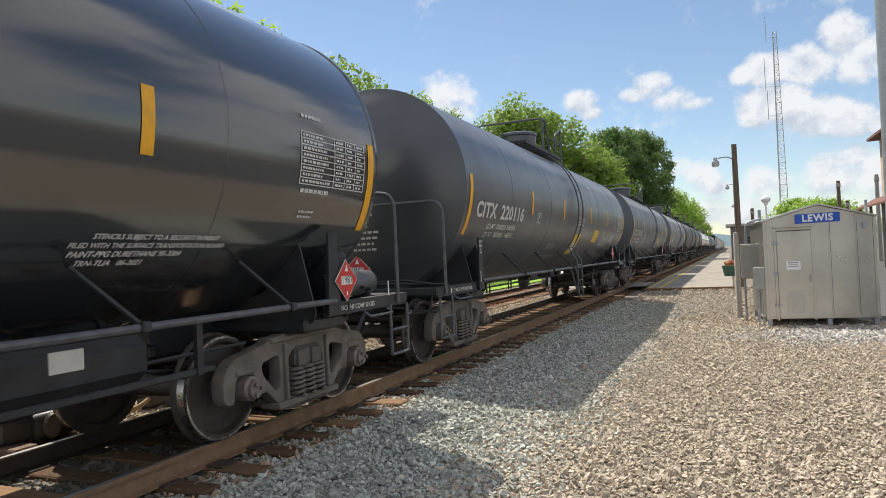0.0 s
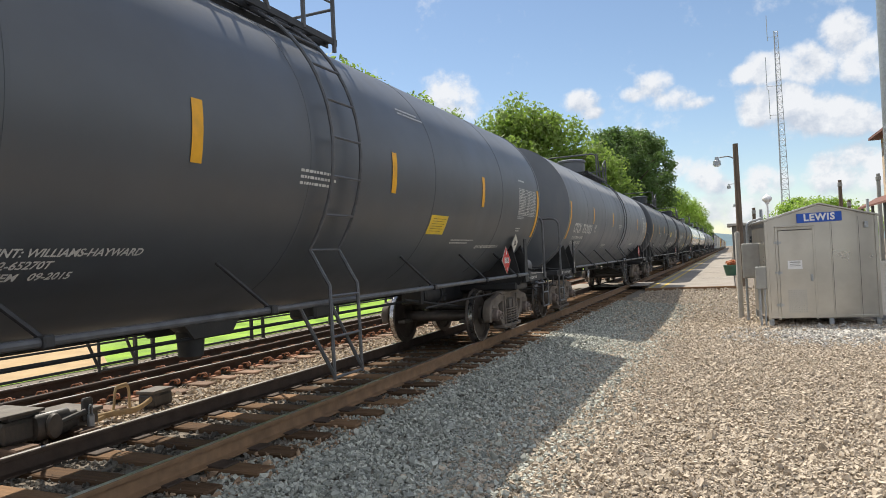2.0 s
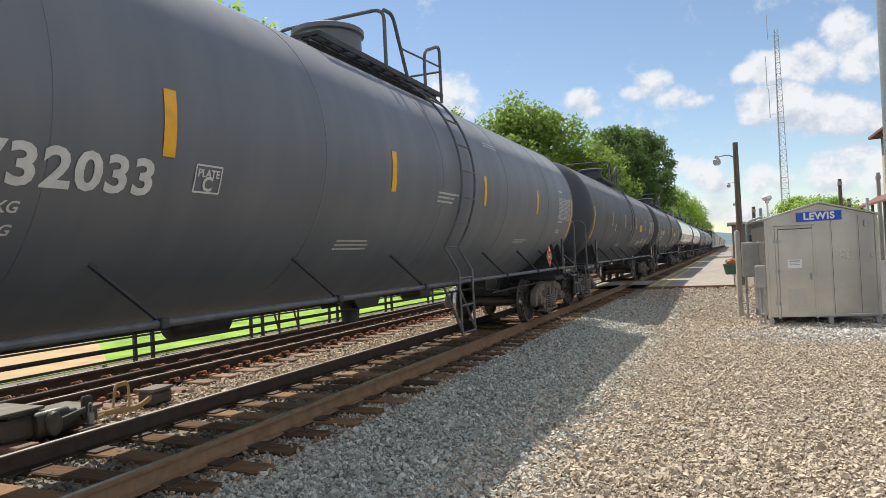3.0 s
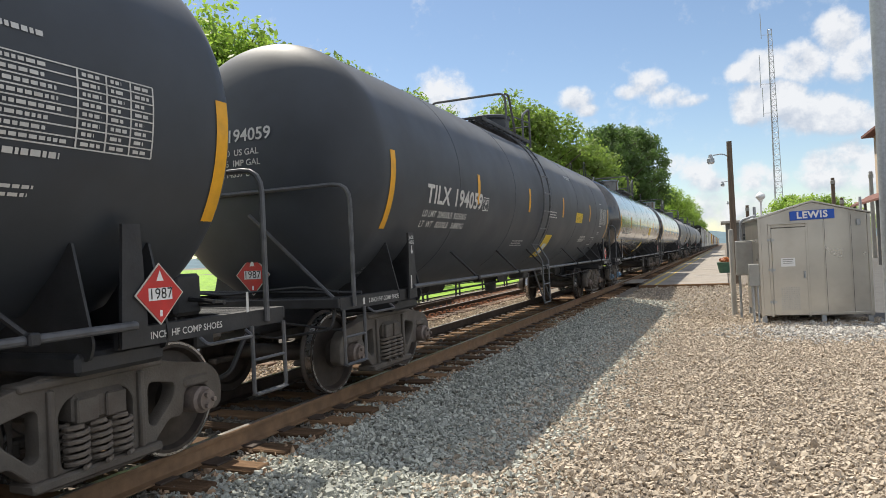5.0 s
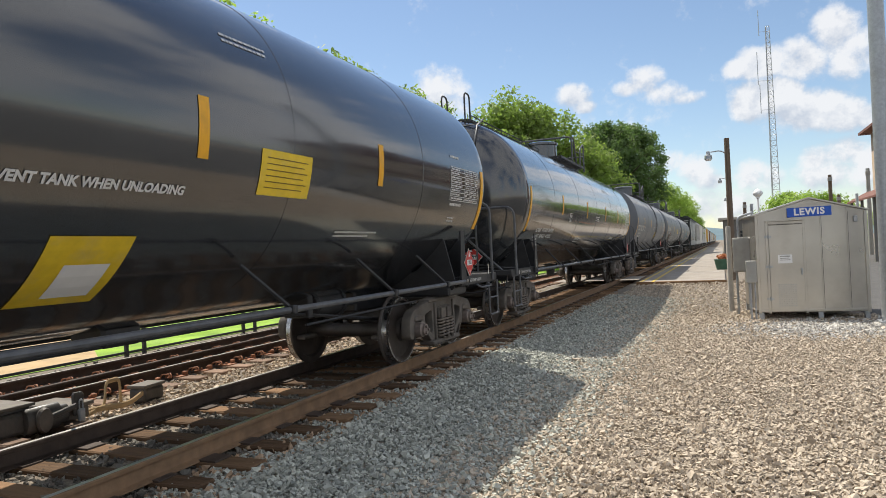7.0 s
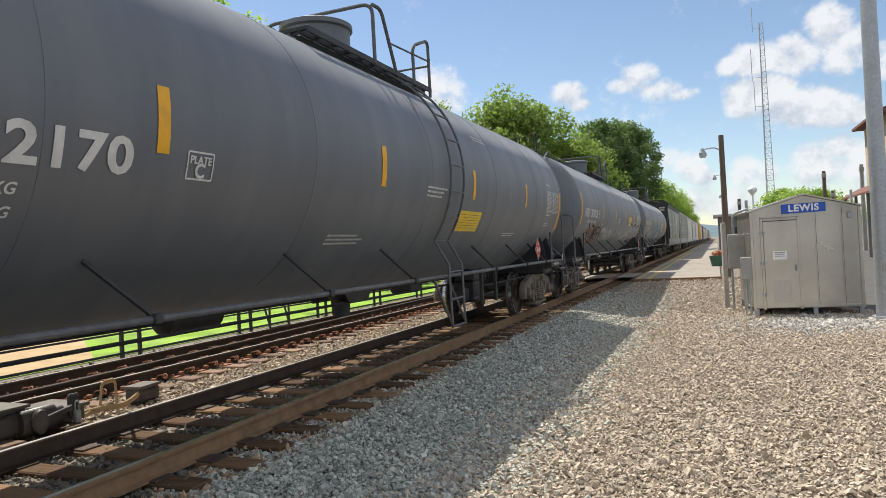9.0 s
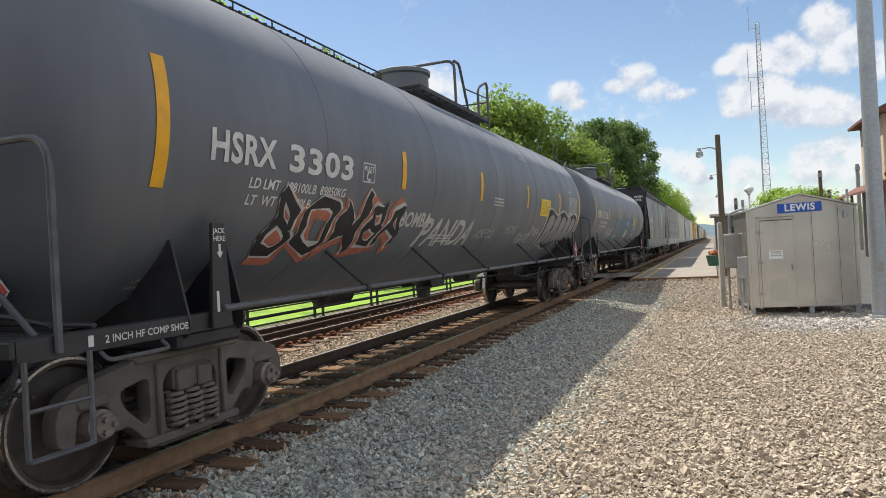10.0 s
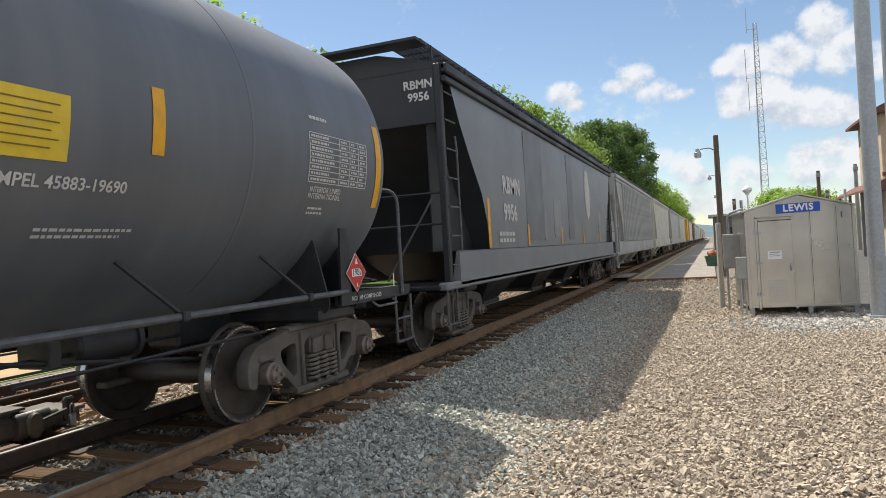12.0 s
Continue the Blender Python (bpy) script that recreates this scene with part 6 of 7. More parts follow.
    tags = graffiti((
        ("spray_tag", M_CHALK, "white spray-painted tag", ((scrawl, (4.44, 6.1, -25, -39, 7, 0.05, 41)),)),
        ("shop_stencil", M_WHITE, "white stencilled shop marks", ((words_tag, ("AMPEL 45883-19690", 13.0, -21.8, 0.11, 0.0, 0.002)), (words_tag, ("INTERIOR LINED", 15.85, -16.6, 0.075, 0.0, 0.001)),
                                                                  (words_tag, ("INTERNATIONAL", 15.85, -19.0, 0.075, 0.0, 0.001)), (words_tag, ("HANDLE MUST BE LOCKED", 10.2, -11.5, 0.075, 0.0, 0.0025)),
                                                                  (words_tag, ("AND CHAINED IN CLOSED", 10.2, -14.4, 0.075, 0.0, 0.0025)), (words_tag, ("POSITION BEFORE LOADING", 10.2, -17.3, 0.075, 0.0, 0.0025)))),
        ("cyan_tag", M_CYAN, "cyan spray-painted letters", ((scrawl, (6.3, 9.2, -8, -38, 4, 0.09, 43)), (scrawl, (9.2, 12.2, -6, -40, 4, 0.1, 47))))))
    CARS.append(tank_car(10, ("HSRX 3156", 1.75, 4.05, -7.5), M_GREY, M_CASTDARK, jacketed=False, long_walk=True, sheen="graffiti-covered grey", words=weights("197300", "89500", "88700", "40200", -7.5),
                         high=8, table=-0.1, strips=(1.49, 4.45, 7.38, 10.4, 13.68, 16.9), plate_at=(4.26, -7.4), extra=both(tags, yellow_card(12.3, 13.0, -2.5, -17), yellow_card(10.0, 10.6, -25, -39, 0, True))))
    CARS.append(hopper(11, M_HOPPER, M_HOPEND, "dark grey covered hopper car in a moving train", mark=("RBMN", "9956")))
    CARS.append(hopper(12, M_SILVER, M_SILVER, "ribbed light grey covered hopper car", ribs=True))
    paints = ((M_IVORY, "ivory covered hopper car"), (M_SILVER, "light grey covered hopper car"), (M_IVORY, "ivory covered hopper car"), (M_CARYELLOW, "yellow boxcar"),
              (M_IVORY, "ivory covered hopper car"), (M_RUSTCAR, "rust brown boxcar"), (M_SILVER, "light grey covered hopper car"))
    for k in range(13, 31):
        m, lab = paints[(k - 13) % 7]
        lab += " far along the train"
        CARS.append(boxcar(k, m, lab) if "boxcar" in lab else hopper(k, m, m, lab))


def hopper(n, paint, ends, label, mark=None, ribs=False):
    car = thing("hopper_car", label, "hopper car", "cars of the freight train")
    HX = 1.52

    def body():
        # side walls bulge a little; the end sheets slope in to the bays
        g = Geo()
        rows = [(4.12, 1.05, HX - 0.03), (3.9, 1.06, HX), (3.4, 1.35, HX + 0.01), (2.9, 1.75, HX + 0.015), (2.4, 2.2, HX + 0.015), (1.95, 2.42, HX + 0.01), (1.5, 2.52, HX)]
        vs = []
        for z, y, x in rows:
            vs += [(x, y, z), (x, LEN - y, z), (-x, LEN - y, z), (-x, y, z)]
        fs = []
        for i in range(len(rows) - 1):
            for j in range(4):
                fs.append((4 * i + j, 4 * i + (j + 1) % 4, 4 * i + 4 + (j + 1) % 4, 4 * i + 4 + j))
        k = 4 * (len(rows) - 1)
        fs += [(0, 1, 2, 3), (k, k + 1, k + 2, k + 3)]
        g.add(vs, fs)
        return g

    def roof():
        g = Geo().plate([(-HX - 0.03, 4.12), (HX + 0.03, 4.12), (HX + 0.03, 4.2), (0.5, 4.46), (-0.5, 4.46), (-HX - 0.03, 4.2)], 0.75, LEN - 0.75, "y")
        for s in (-1, 1):
            g.box(s * (HX + 0.01) - 0.04, s * (HX + 0.01) + 0.04, 0.75, LEN - 0.75, 3.93, 4.02, 0.015).box(s * (HX + 0.02) - 0.05, s * (HX + 0.02) + 0.05, 0.75, LEN - 0.75, 4.06, 4.2, 0.02)
        return g

    def sill():
        g = Geo()
        for s in (-1, 1):
            g.plate([(s * (HX + 0.02), 1.0), (s * (HX + 0.02), 1.48), (s * (HX - 0.03), 1.5), (s * (HX - 0.12), 1.0)], 1.0, LEN - 1.0, "y")
            g.box(s * HX - 0.12, s * HX + 0.02, 0.45, LEN - 0.45, 0.95, 1.06, 0.02)
        return g

    def bay():
        g = Geo()
        v = [(x * w, y * w2, z) for z, w, w2 in ((1.5, 1.45, 1.9), (0.42, 0.55, 0.5)) for x, y in ((-1, -1), (1, -1), (1, 1), (-1, 1))]
        g.add(v, [(0, 1, 2, 3), (4, 5, 6, 7), (0, 1, 5, 4), (1, 2, 6, 5), (2, 3, 7, 6), (3, 0, 4, 7)])
        return g.box(-0.62, 0.62, -0.55, 0.55, 0.36, 0.46, 0.02)

    def slope_sheet():
        g = Geo()
        for s, e in ((0, 1),):
            g.add([(-1.4, s + e * 1.1, 4.05), (1.4, s + e * 1.1, 4.05), (1.4, s + e * 3.6, 1.4), (-1.4, s + e * 3.6, 1.4), (-1.4, s + e * 1.2, 4.05), (1.4, s + e * 1.2, 4.05), (1.4, s + e * 3.7, 1.4), (-1.4, s + e * 3.7, 1.4)],
                  [(0, 1, 2, 3), (7, 6, 5, 4), (0, 4, 5, 1), (3, 2, 6, 7)])
        return g

    def end_frame():
        g = Geo()
        for s, e in ((0, 1),):
            for k in (-1, 1):
                g.box(k * 1.44 - 0.05, k * 1.44 + 0.05, s + e * 0.78 - 0.06, s + e * 0.78 + 0.06, 0.9, 4.2, 0.015)
                g.plate([(s + e * 0.8, 1.5), (s + e * 2.6, 1.5), (s + e * 2.5, 1.62), (s + e * 1.0, 3.5), (s + e * 0.85, 3.5)], k * 1.2 - 0.01, k * 1.2 + 0.01, "x")
            g.box(-1.45, 1.45, s + e * 0.78 - 0.04, s + e * 0.78 + 0.04, 3.35, 4.15, 0.01)
            g.box(-1.45, 1.45, s + e * 0.45, s + e * 1.9, 0.96, 1.02, 0.01)
            g.box(-0.2, 0.2, s + e * 0.5, s + e * 3.2, 0.72, 1.0, 0.03)
            g.box(-1.3, 1.3, s + e * 1.8, s + e * 2.4, 0.84, 0.98, 0.03)
            for z in (1.9, 2.35):
                g.tube([(-1.44, s + e * 0.78, z), (1.44, s + e * 0.78, z)], 0.02, 6)
        return g

    def ladders():
        g = Geo()
        for s, e in ((0, 1),):
            for k in (1,):
                for z in (1.3, 1.72, 2.14, 2.56, 2.98, 3.4, 3.8):
                    g.tube([(k * 1.5, s + e * 0.8, z), (k * 1.5, s + e * 1.22, z)], 0.013, 6)
                g.tube([(k * 1.5, s + e * 1.22, 1.0), (k * 1.5, s + e * 1.22, 3.0), (k * 1.5, s + e * 1.18, 3.2)], 0.018, 6)
                g.bend([(k * 1.46, s + e * 0.62, 1.0), (k * 1.46, s + e * 0.62, 0.45), (k * 1.46, s + e * 1.0, 0.45), (k * 1.46, s + e * 1.0, 1.0)], 0.018, 6, 0.04)
                g.tube([(k * 0.5, s + e * 0.7, 1.1), (k * 1.3, s + e * 0.7, 2.3)], 0.015, 6)
        return g

    def walk_boards():
        g = Geo()
        for s in (-1, 1):
            for k in range(9):
                x = s * (0.75 + 0.065 * k)
                g.box(x - 0.004, x + 0.004, 0.6, LEN - 0.6, 4.50, 4.55)
            for k in range(60):
                yy = 0.62 + k * (LEN - 1.24) / 59
                g.box(s * 1.0 - 0.28, s * 1.0 + 0.28, yy - 0.006, yy + 0.006, 4.52, 4.545)
            for k in range(12):
                yy = 1.0 + k * (LEN - 2.0) / 11
                g.box(s * 1.27 - 0.015, s * 1.27 + 0.015, yy - 0.02, yy + 0.02, 4.15, 4.55)
        g.box(-1.27, 1.27, 0.45, 0.8, 4.50, 4.54).box(-1.27, 1.27, LEN - 0.8, LEN - 0.45, 4.50, 4.54)
        for k in range(6):
            g.lathe([(4.44, 0.36), (4.58, 0.36), (4.62, 0.3), (4.63, 0.03)], 20, "z", (0, 2.6 + k * 2.62, 0))
        return g

    def rib():
        return Geo().box(-0.05, 0.05, -0.045, 0.045, 1.5, 3.95, 0.02)

    def shaded_ends():
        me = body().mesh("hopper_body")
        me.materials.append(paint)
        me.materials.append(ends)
        # faces turned to the car's ends get the end colour, with shade painted in
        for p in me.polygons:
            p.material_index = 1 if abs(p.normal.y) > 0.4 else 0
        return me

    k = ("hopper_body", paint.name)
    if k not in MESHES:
        MESHES[k] = shaded_ends()
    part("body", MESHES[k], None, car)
    part("roof", cached("hopper_roof", ends, roof), None, car)
    part("side_sill", cached("hopper_sill", paint, sill), None, car)
    for c in (5.2, 9.16, 13.1):
        part("discharge_bay", cached("hopper_bay", ends, bay), None, car, at=(0, c, 0))
    for m in (pose(0, 0, 0), pose(0, LEN, 0, 0, 0, 180)):
        part("slope_sheet", cached("hopper_slope", ends, slope_sheet), None, car, at=m)
        part("end_frame", cached("hopper_ends", ends, end_frame), None, car, at=m)
        for k in (1, -1):
            part("ladder", cached("hopper_ladder", M_RAILING if mark else ends, ladders), None, car, at=m @ Matrix.Diagonal((k, 1, 1, 1)))
    part("roof_walk", cached("hopper_walk", M_FRAME, walk_boards), None, car)
    if ribs:
        for s in (-1, 1):
            for k in range(22):
                part("side_rib", cached("hopper_rib", paint, rib), None, car, at=(s * (HX + 0.04), 2.75 + k * (LEN - 5.5) / 21, 0))
    for y in TRUCKS:
        truck(car, y, M_CASTDARK, M_CAP)
    if mark:
        g = Geo()
        for text, yy, z, size in ((mark[0], 3.95, 2.63, 0.42), (mark[1], 3.80, 2.13, 0.42)):
            vs, fs = lettering(text, size, bold=0.014, spread=1.05)
            g.add([(HX + 0.026, u + yy, v + z) for u, v, *_ in vs], fs)
        for text, z, size in ((mark[0], 3.93, 0.17), (mark[1], 3.75, 0.17)):
            vs, fs = lettering(text, size, bold=0.005)
            g.add([(u + 1.14, 0.735, v + z) for u, v, *_ in vs], fs)
        for k in range(2):
            for j in range(5):
                g.add([(HX + 0.022, 3.05 + j * 0.2 + a, 1.72 - k * 0.12 + b) for a, b in ((0, 0), (0.15, 0), (0.15, 0.07), (0, 0.07))], [(0, 1, 2, 3)])
        tagged(part("lettering", g.mesh("lettering", 0, False), M_WHITE, car), "white painted car number", kind="stuff")
        g = Geo()
        g.add([(HX + 0.024, 12.2 + a * 1.6, 2.85 + b) for a, b in ((0.0, -0.65), (0.22, -0.5), (0.3, 0.2), (0.12, 0.8), (-0.1, 0.85), (-0.25, 0.3), (-0.15, -0.4))], [tuple(range(7))])
        part("painted_emblem", g.mesh("painted_emblem", 0, False), M_SILVERCARD, car, "faded pale painted emblem")
        for yy, w, z0, z1, mt in ((5.75, 1.5, 1.62, 3.86, M_PATCHDARK), (6.62, 0.22, 1.62, 2.3, M_PATCHPALE), (7.9, 0.8, 1.7, 2.6, M_PATCHPALE), (9.6, 0.7, 1.62, 3.86, M_PATCHDARK), (14.4, 0.5, 1.8, 2.5, M_PATCHPALE)):
            part("paint_patch", Geo().plate(rounded([(yy - w / 2, z0), (yy + w / 2, z0), (yy + w / 2, z1), (yy - w / 2, z1)], 0.12), HX - 0.01, HX + 0.0185), mt, car, "repainted patch of grey paint")
        for yy, z0, z1 in ((2.5, 1.52, 2.35), (5.06, 1.52, 1.95), (8.3, 1.52, 1.95), (11.3, 1.52, 1.95), (14.3, 1.52, 1.95)):
            part("reflective_strip", Geo().box(HX + 0.016, HX + 0.022, yy - 0.06, yy + 0.06, z0, z1), M_YELLOW, car)
    return car


def boxcar(n, paint, label):
    car = thing("boxcar", label, "boxcar", "cars of the freight train")

    def body():
        g = Geo().box(-1.5, 1.5, 0.6, LEN - 0.6, 1.05, 4.3, 0.04)
        for s in (-1, 1):
            for k in range(20):
                yy = 0.9 + k * (LEN - 1.8) / 19
                g.box(s * 1.51 - 0.03, s * 1.51 + 0.03, yy - 0.04, yy + 0.04, 1.1, 4.2, 0.01)
        return g

    def under():
        return Geo().box(-1.35, 1.35, 0.5, LEN - 0.5, 0.75, 1.05, 0.03)
    part("body", cached("boxcar_body", paint, body), None, car)
    part("roof", cached("boxcar_roof", paint, lambda: Geo().plate([(-1.55, 4.3), (1.55, 4.3), (1.55, 4.36), (0, 4.55), (-1.55, 4.36)], 0.55, LEN - 0.55, "y")), None, car)
    part("door", cached("boxcar_door", paint, lambda: Geo().box(1.52, 1.60, 7.6, 10.8, 1.1, 4.1, 0.02).box(-1.60, -1.52, 7.6, 10.8, 1.1, 4.1, 0.02)), None, car)
    part("underframe", cached("boxcar_under", M_FRAME, under), None, car)
    for y in TRUCKS:
        truck(car, y, M_CASTDARK, M_CAP)
    return car


build_train()


# ---- yard, platform and station ----
def shed():
    """The signal bungalow; local x runs along its front, y into it."""
    t = thing("signal_shed", "bare aluminium signal shed with a blue name sign", "shed", at=(0.745, 17.4, -0.45, 0, 0, 5.0))
    W, D, E, A = 2.28, 2.5, 2.46, 2.78
    body = Geo().plate([(0, 0.21), (W, 0.21), (W, E), (W / 2, A), (0, E)], 0.0, D, "y")
    part("wall", body, M_ALU, t)
    g = Geo()
    for s in (0, 1):
        x0, x1 = (-0.06, W / 2) if s == 0 else (W + 0.06, W / 2)
        g.plate([(x0, E - 0.012), (x1, A + 0.01), (x1, A + 0.045), (x0, E + 0.025)], -0.06, D + 0.06, "y")
    part("roof", g, M_ALU, t, "shallow aluminium gable roof")
    part("skid", Geo().box(0.0, W, -0.012, 0.05, 0.18, 0.25, 0.01), M_ALU, t)
    for x in (0.05, W / 2 + 0.15, W - 0.05):
        for y in (0.06, D - 0.06):
            part("foot", Geo().box(x - 0.05, x + 0.05, y - 0.05, y + 0.05, -0.06, 0.21, 0.005), M_GALV, t)
    part("corner_post", Geo().box(-0.02, 0.05, -0.02, 0.05, 0.16, E, 0.006), M_ALU, t)
    part("corner_post", Geo().box(W - 0.05, W + 0.02, -0.02, 0.05, 0.16, E, 0.006), M_ALU, t)
    for x in (1.36, 1.9):
        part("seam_strip", Geo().box(x - 0.012, x + 0.012, -0.008, 0.0, 0.16, E + 0.1, 0.002), M_ALU, t)
    d = part("door", Geo().box(0.26, 0.98, -0.035, -0.003, 0.19, 2.22, 0.006), M_ALU, t)
    part("door_frame", Geo().box(0.20, 0.26, -0.02, 0.0, 0.15, 2.30, 0.004).box(0.98, 1.03, -0.02, 0.0, 0.15, 2.30, 0.004).box(0.26, 0.98, -0.02, 0.0, 2.24, 2.30, 0.004), M_ALU, t)
    part("door_gap", Geo().box(0.252, 0.988, -0.0035, -0.001, 0.18, 2.232), M_INK, t, "dark gap round the door")
    for x in (1.36, 1.9):
        part("panel_joint", Geo().box(x + 0.012, x + 0.02, -0.003, 0.001, 0.22, E), M_INK, t, "dark panel joint")
    part("door_hood", Geo().box(0.2, 1.02, -0.1, 0.0, 2.30, 2.33, 0.004), M_ALU, t)
    for z in (0.5, 1.25, 1.95):
        part("hinge", Geo().tube([(0.25, -0.045, z - 0.05), (0.25, -0.045, z + 0.05)], 0.016, 8).box(0.17, 0.32, -0.045, -0.03, z - 0.025, z + 0.025, 0.003), M_GALV, d)
    part("handle", Geo().box(0.9, 0.95, -0.05, -0.034, 1.05, 1.2, 0.005).tube([(0.925, -0.075, 1.16), (0.925, -0.075, 1.04)], 0.013, 8), M_GALV, d)
    g = Geo()
    for k in range(8):
        for j in range(12):
            x, z = 0.42 + k * 0.05, 0.32 + j * 0.045
            g.box(x, x + 0.03, -0.042, -0.034, z, z + 0.018, 0.003)
    part("louvre", g, M_GALV, d, "punched louvre vent")
    n = part("notice", Geo().box(0.44, 0.74, -0.042, -0.035, 1.32, 1.52, 0.002), M_SIGNWHITE, d, "white paper notice")
    part("print", Geo().box(0.48, 0.70, -0.0445, -0.0415, 1.47, 1.495).box(0.48, 0.68, -0.0445, -0.0415, 1.43, 1.445).box(0.48, 0.7, -0.0445, -0.0415, 1.39, 1.405), M_GREYBOX, n)
    s = part("name_sign", Geo().box(0.70, 1.62, -0.03, -0.004, 2.37, 2.585, 0.004), M_BLUE, t, "blue enamel name sign", at=(0, 0, 0, 0, -0.6, 0))
    vs, fs = lettering("LEWIS", 0.215, bold=0.008, spread=1.12)
    part("letters", Geo().add([(u + 1.16, -0.0345, v + 2.477) for u, v, *_ in vs], fs).mesh("letters", 0, False), M_SIGNWHITE, s, "white capital letters")
    part("vent_pipe", Geo().tube([(2.2, 0.3, 2.4), (2.2, 0.3, 2.85)], 0.03, 10), M_GALV, t)
    part("bracket", Geo().box(2.02, 2.1, -0.06, 0.0, 2.2, 2.34, 0.01), M_GALV, t)


shed()


def meter_boxes():
    t = thing("meter_cabinet", "grey electrical meter cabinet on pipe legs", "cabinet", at=(0.44, 18.6, -0.46))
    part("box", Geo().box(-0.2, 0.24, 0, 0.22, 1.1, 1.98, 0.02), M_GREYBOX, t)
    part("door", Geo().box(-0.17, 0.21, -0.015, 0.0, 1.14, 1.94, 0.006), M_GREYBOX, t)
    for x in (-0.12, 0.16):
        part("leg", Geo().tube([(x, 0.12, -0.05), (x, 0.12, 1.1)], 0.03, 8), M_GALV, t)
    part("conduit", Geo().bend([(-0.05, 0.12, 1.95), (-0.05, 0.12, 2.5), (0.3, 0.12, 2.6)], 0.03, 8), M_GALV, t)
    u = thing("junction_cabinet", "small grey junction box on a post", "junction box", at=(0.62, 17.3, -0.46))
    part("box", Geo().box(-0.13, 0.1, -0.05, 0.1, 0.9, 1.42, 0.015), M_GREYBOX, u)
    part("post", Geo().tube([(-0.05, 0.05, -0.05), (-0.05, 0.05, 0.92)], 0.025, 8).tube([(0.05, 0.05, -0.05), (0.05, 0.05, 0.92)], 0.02, 8), M_GALV, u)
    v = thing("tall_conduit", "weathered grey conduit box behind the shed", "conduit box", at=(0.75, 20.4, -0.46))
    part("box", Geo().box(-0.14, 0.14, -0.1, 0.1, 1.5, 2.5, 0.02), M_GREYBOX, v)
    part("pipe", Geo().tube([(0, 0, -0.05), (0, 0, 1.5)], 0.04, 8).tube([(0.05, 0, 2.5), (0.05, 0, 2.9)], 0.04, 8), M_GALV, v)


meter_boxes()


def bollard():
    t = thing("bollard", "tall weathered grey timber post", "post", at=(0.165, 19.6, -0.46))
    part("post", Geo().lathe([(-0.05, 0.07), (2.26, 0.066), (2.3, 0.055), (2.31, 0.01)], 14, "z"), M_CONCRETE, t)


bollard()


def steel_masts():
    for x, y, r, h, lab in ((3.16, 16.35, 0.165, 9.0, "tall grey galvanised steel mast on a concrete foot"), (3.70, 16.9, 0.12, 9.0, "slim dark steel mast beside the tall mast")):
        t = thing("steel_mast", lab, "mast", "masts beside the shed", at=(x, y, -0.46))
        part("shaft", Geo().lathe([(0.1, r), (h, r * 0.86), (h + 0.02, 0.02)], 24, "z"), M_GALV, t)
        part("base_plate", Geo().box(-r * 1.35, r * 1.35, -r * 1.35, r * 1.35, 0.07, 0.12, 0.008), M_GALV, t)
        part("footing", Geo().lathe([(-0.2, r * 2.0), (0.05, r * 2.0), (0.07, r * 1.9), (0.071, 0.02)], 24, "z"), M_CONCRETE, t)
        for k in range(4):
            a = math.pi / 4 + k * math.pi / 2
            part("anchor_bolt", Geo().tube([(r * 1.55 * math.cos(a), r * 1.55 * math.sin(a), 0.08), (r * 1.55 * math.cos(a), r * 1.55 * math.sin(a), 0.2)], 0.02, 6), M_GALV, t)
        part("label_plate", Geo().box(-0.06, 0.06, -r - 0.02, -r + 0.005, 1.05, 1.25, 0.004), M_GREYBOX, t)


steel_masts()


def platform():
    t = thing("platform", "worn asphalt station platform with a timber edge", "platform", kind="structure")
    part("deck", Geo().box(-3.28, 0.06, 28.4, 160, -0.5, -0.10, 0.01), M_ASPHALT, t)
    part("front_edge", Geo().box(-3.3, 0.1, 28.25, 28.4, -0.5, -0.085, 0.01), M_DARKTIE, t)
    part("warning_line", Geo().box(-2.75, -2.63, 28.5, 158, -0.099, -0.094), M_LINEYELLOW, t)
    part("edge_line", Geo().box(-3.2, -3.1, 28.5, 158, -0.099, -0.094), M_LINEYELLOW, t)
    for y in (36, 44, 54):
        part("joint", Geo().box(-3.2, 0.0, y, y + 0.12, -0.099, -0.095), M_CONCRETE, t)


platform()
sheet("crossing", [-6.9, -5.84], [29, 32.5], lambda x, y: -0.03, M_ASPHALT, "asphalt crossing panel beside the rails", "crossing")
sheet("crossing", [-5.6, -4.33], [29, 32.5], lambda x, y: -0.03, M_ASPHALT, "asphalt crossing panel between the rails", "crossing")
sheet("crossing", [-4.1, -3.3], [29, 32.5], lambda x, y: -0.03, M_ASPHALT, "asphalt crossing panel beside the platform", "crossing")


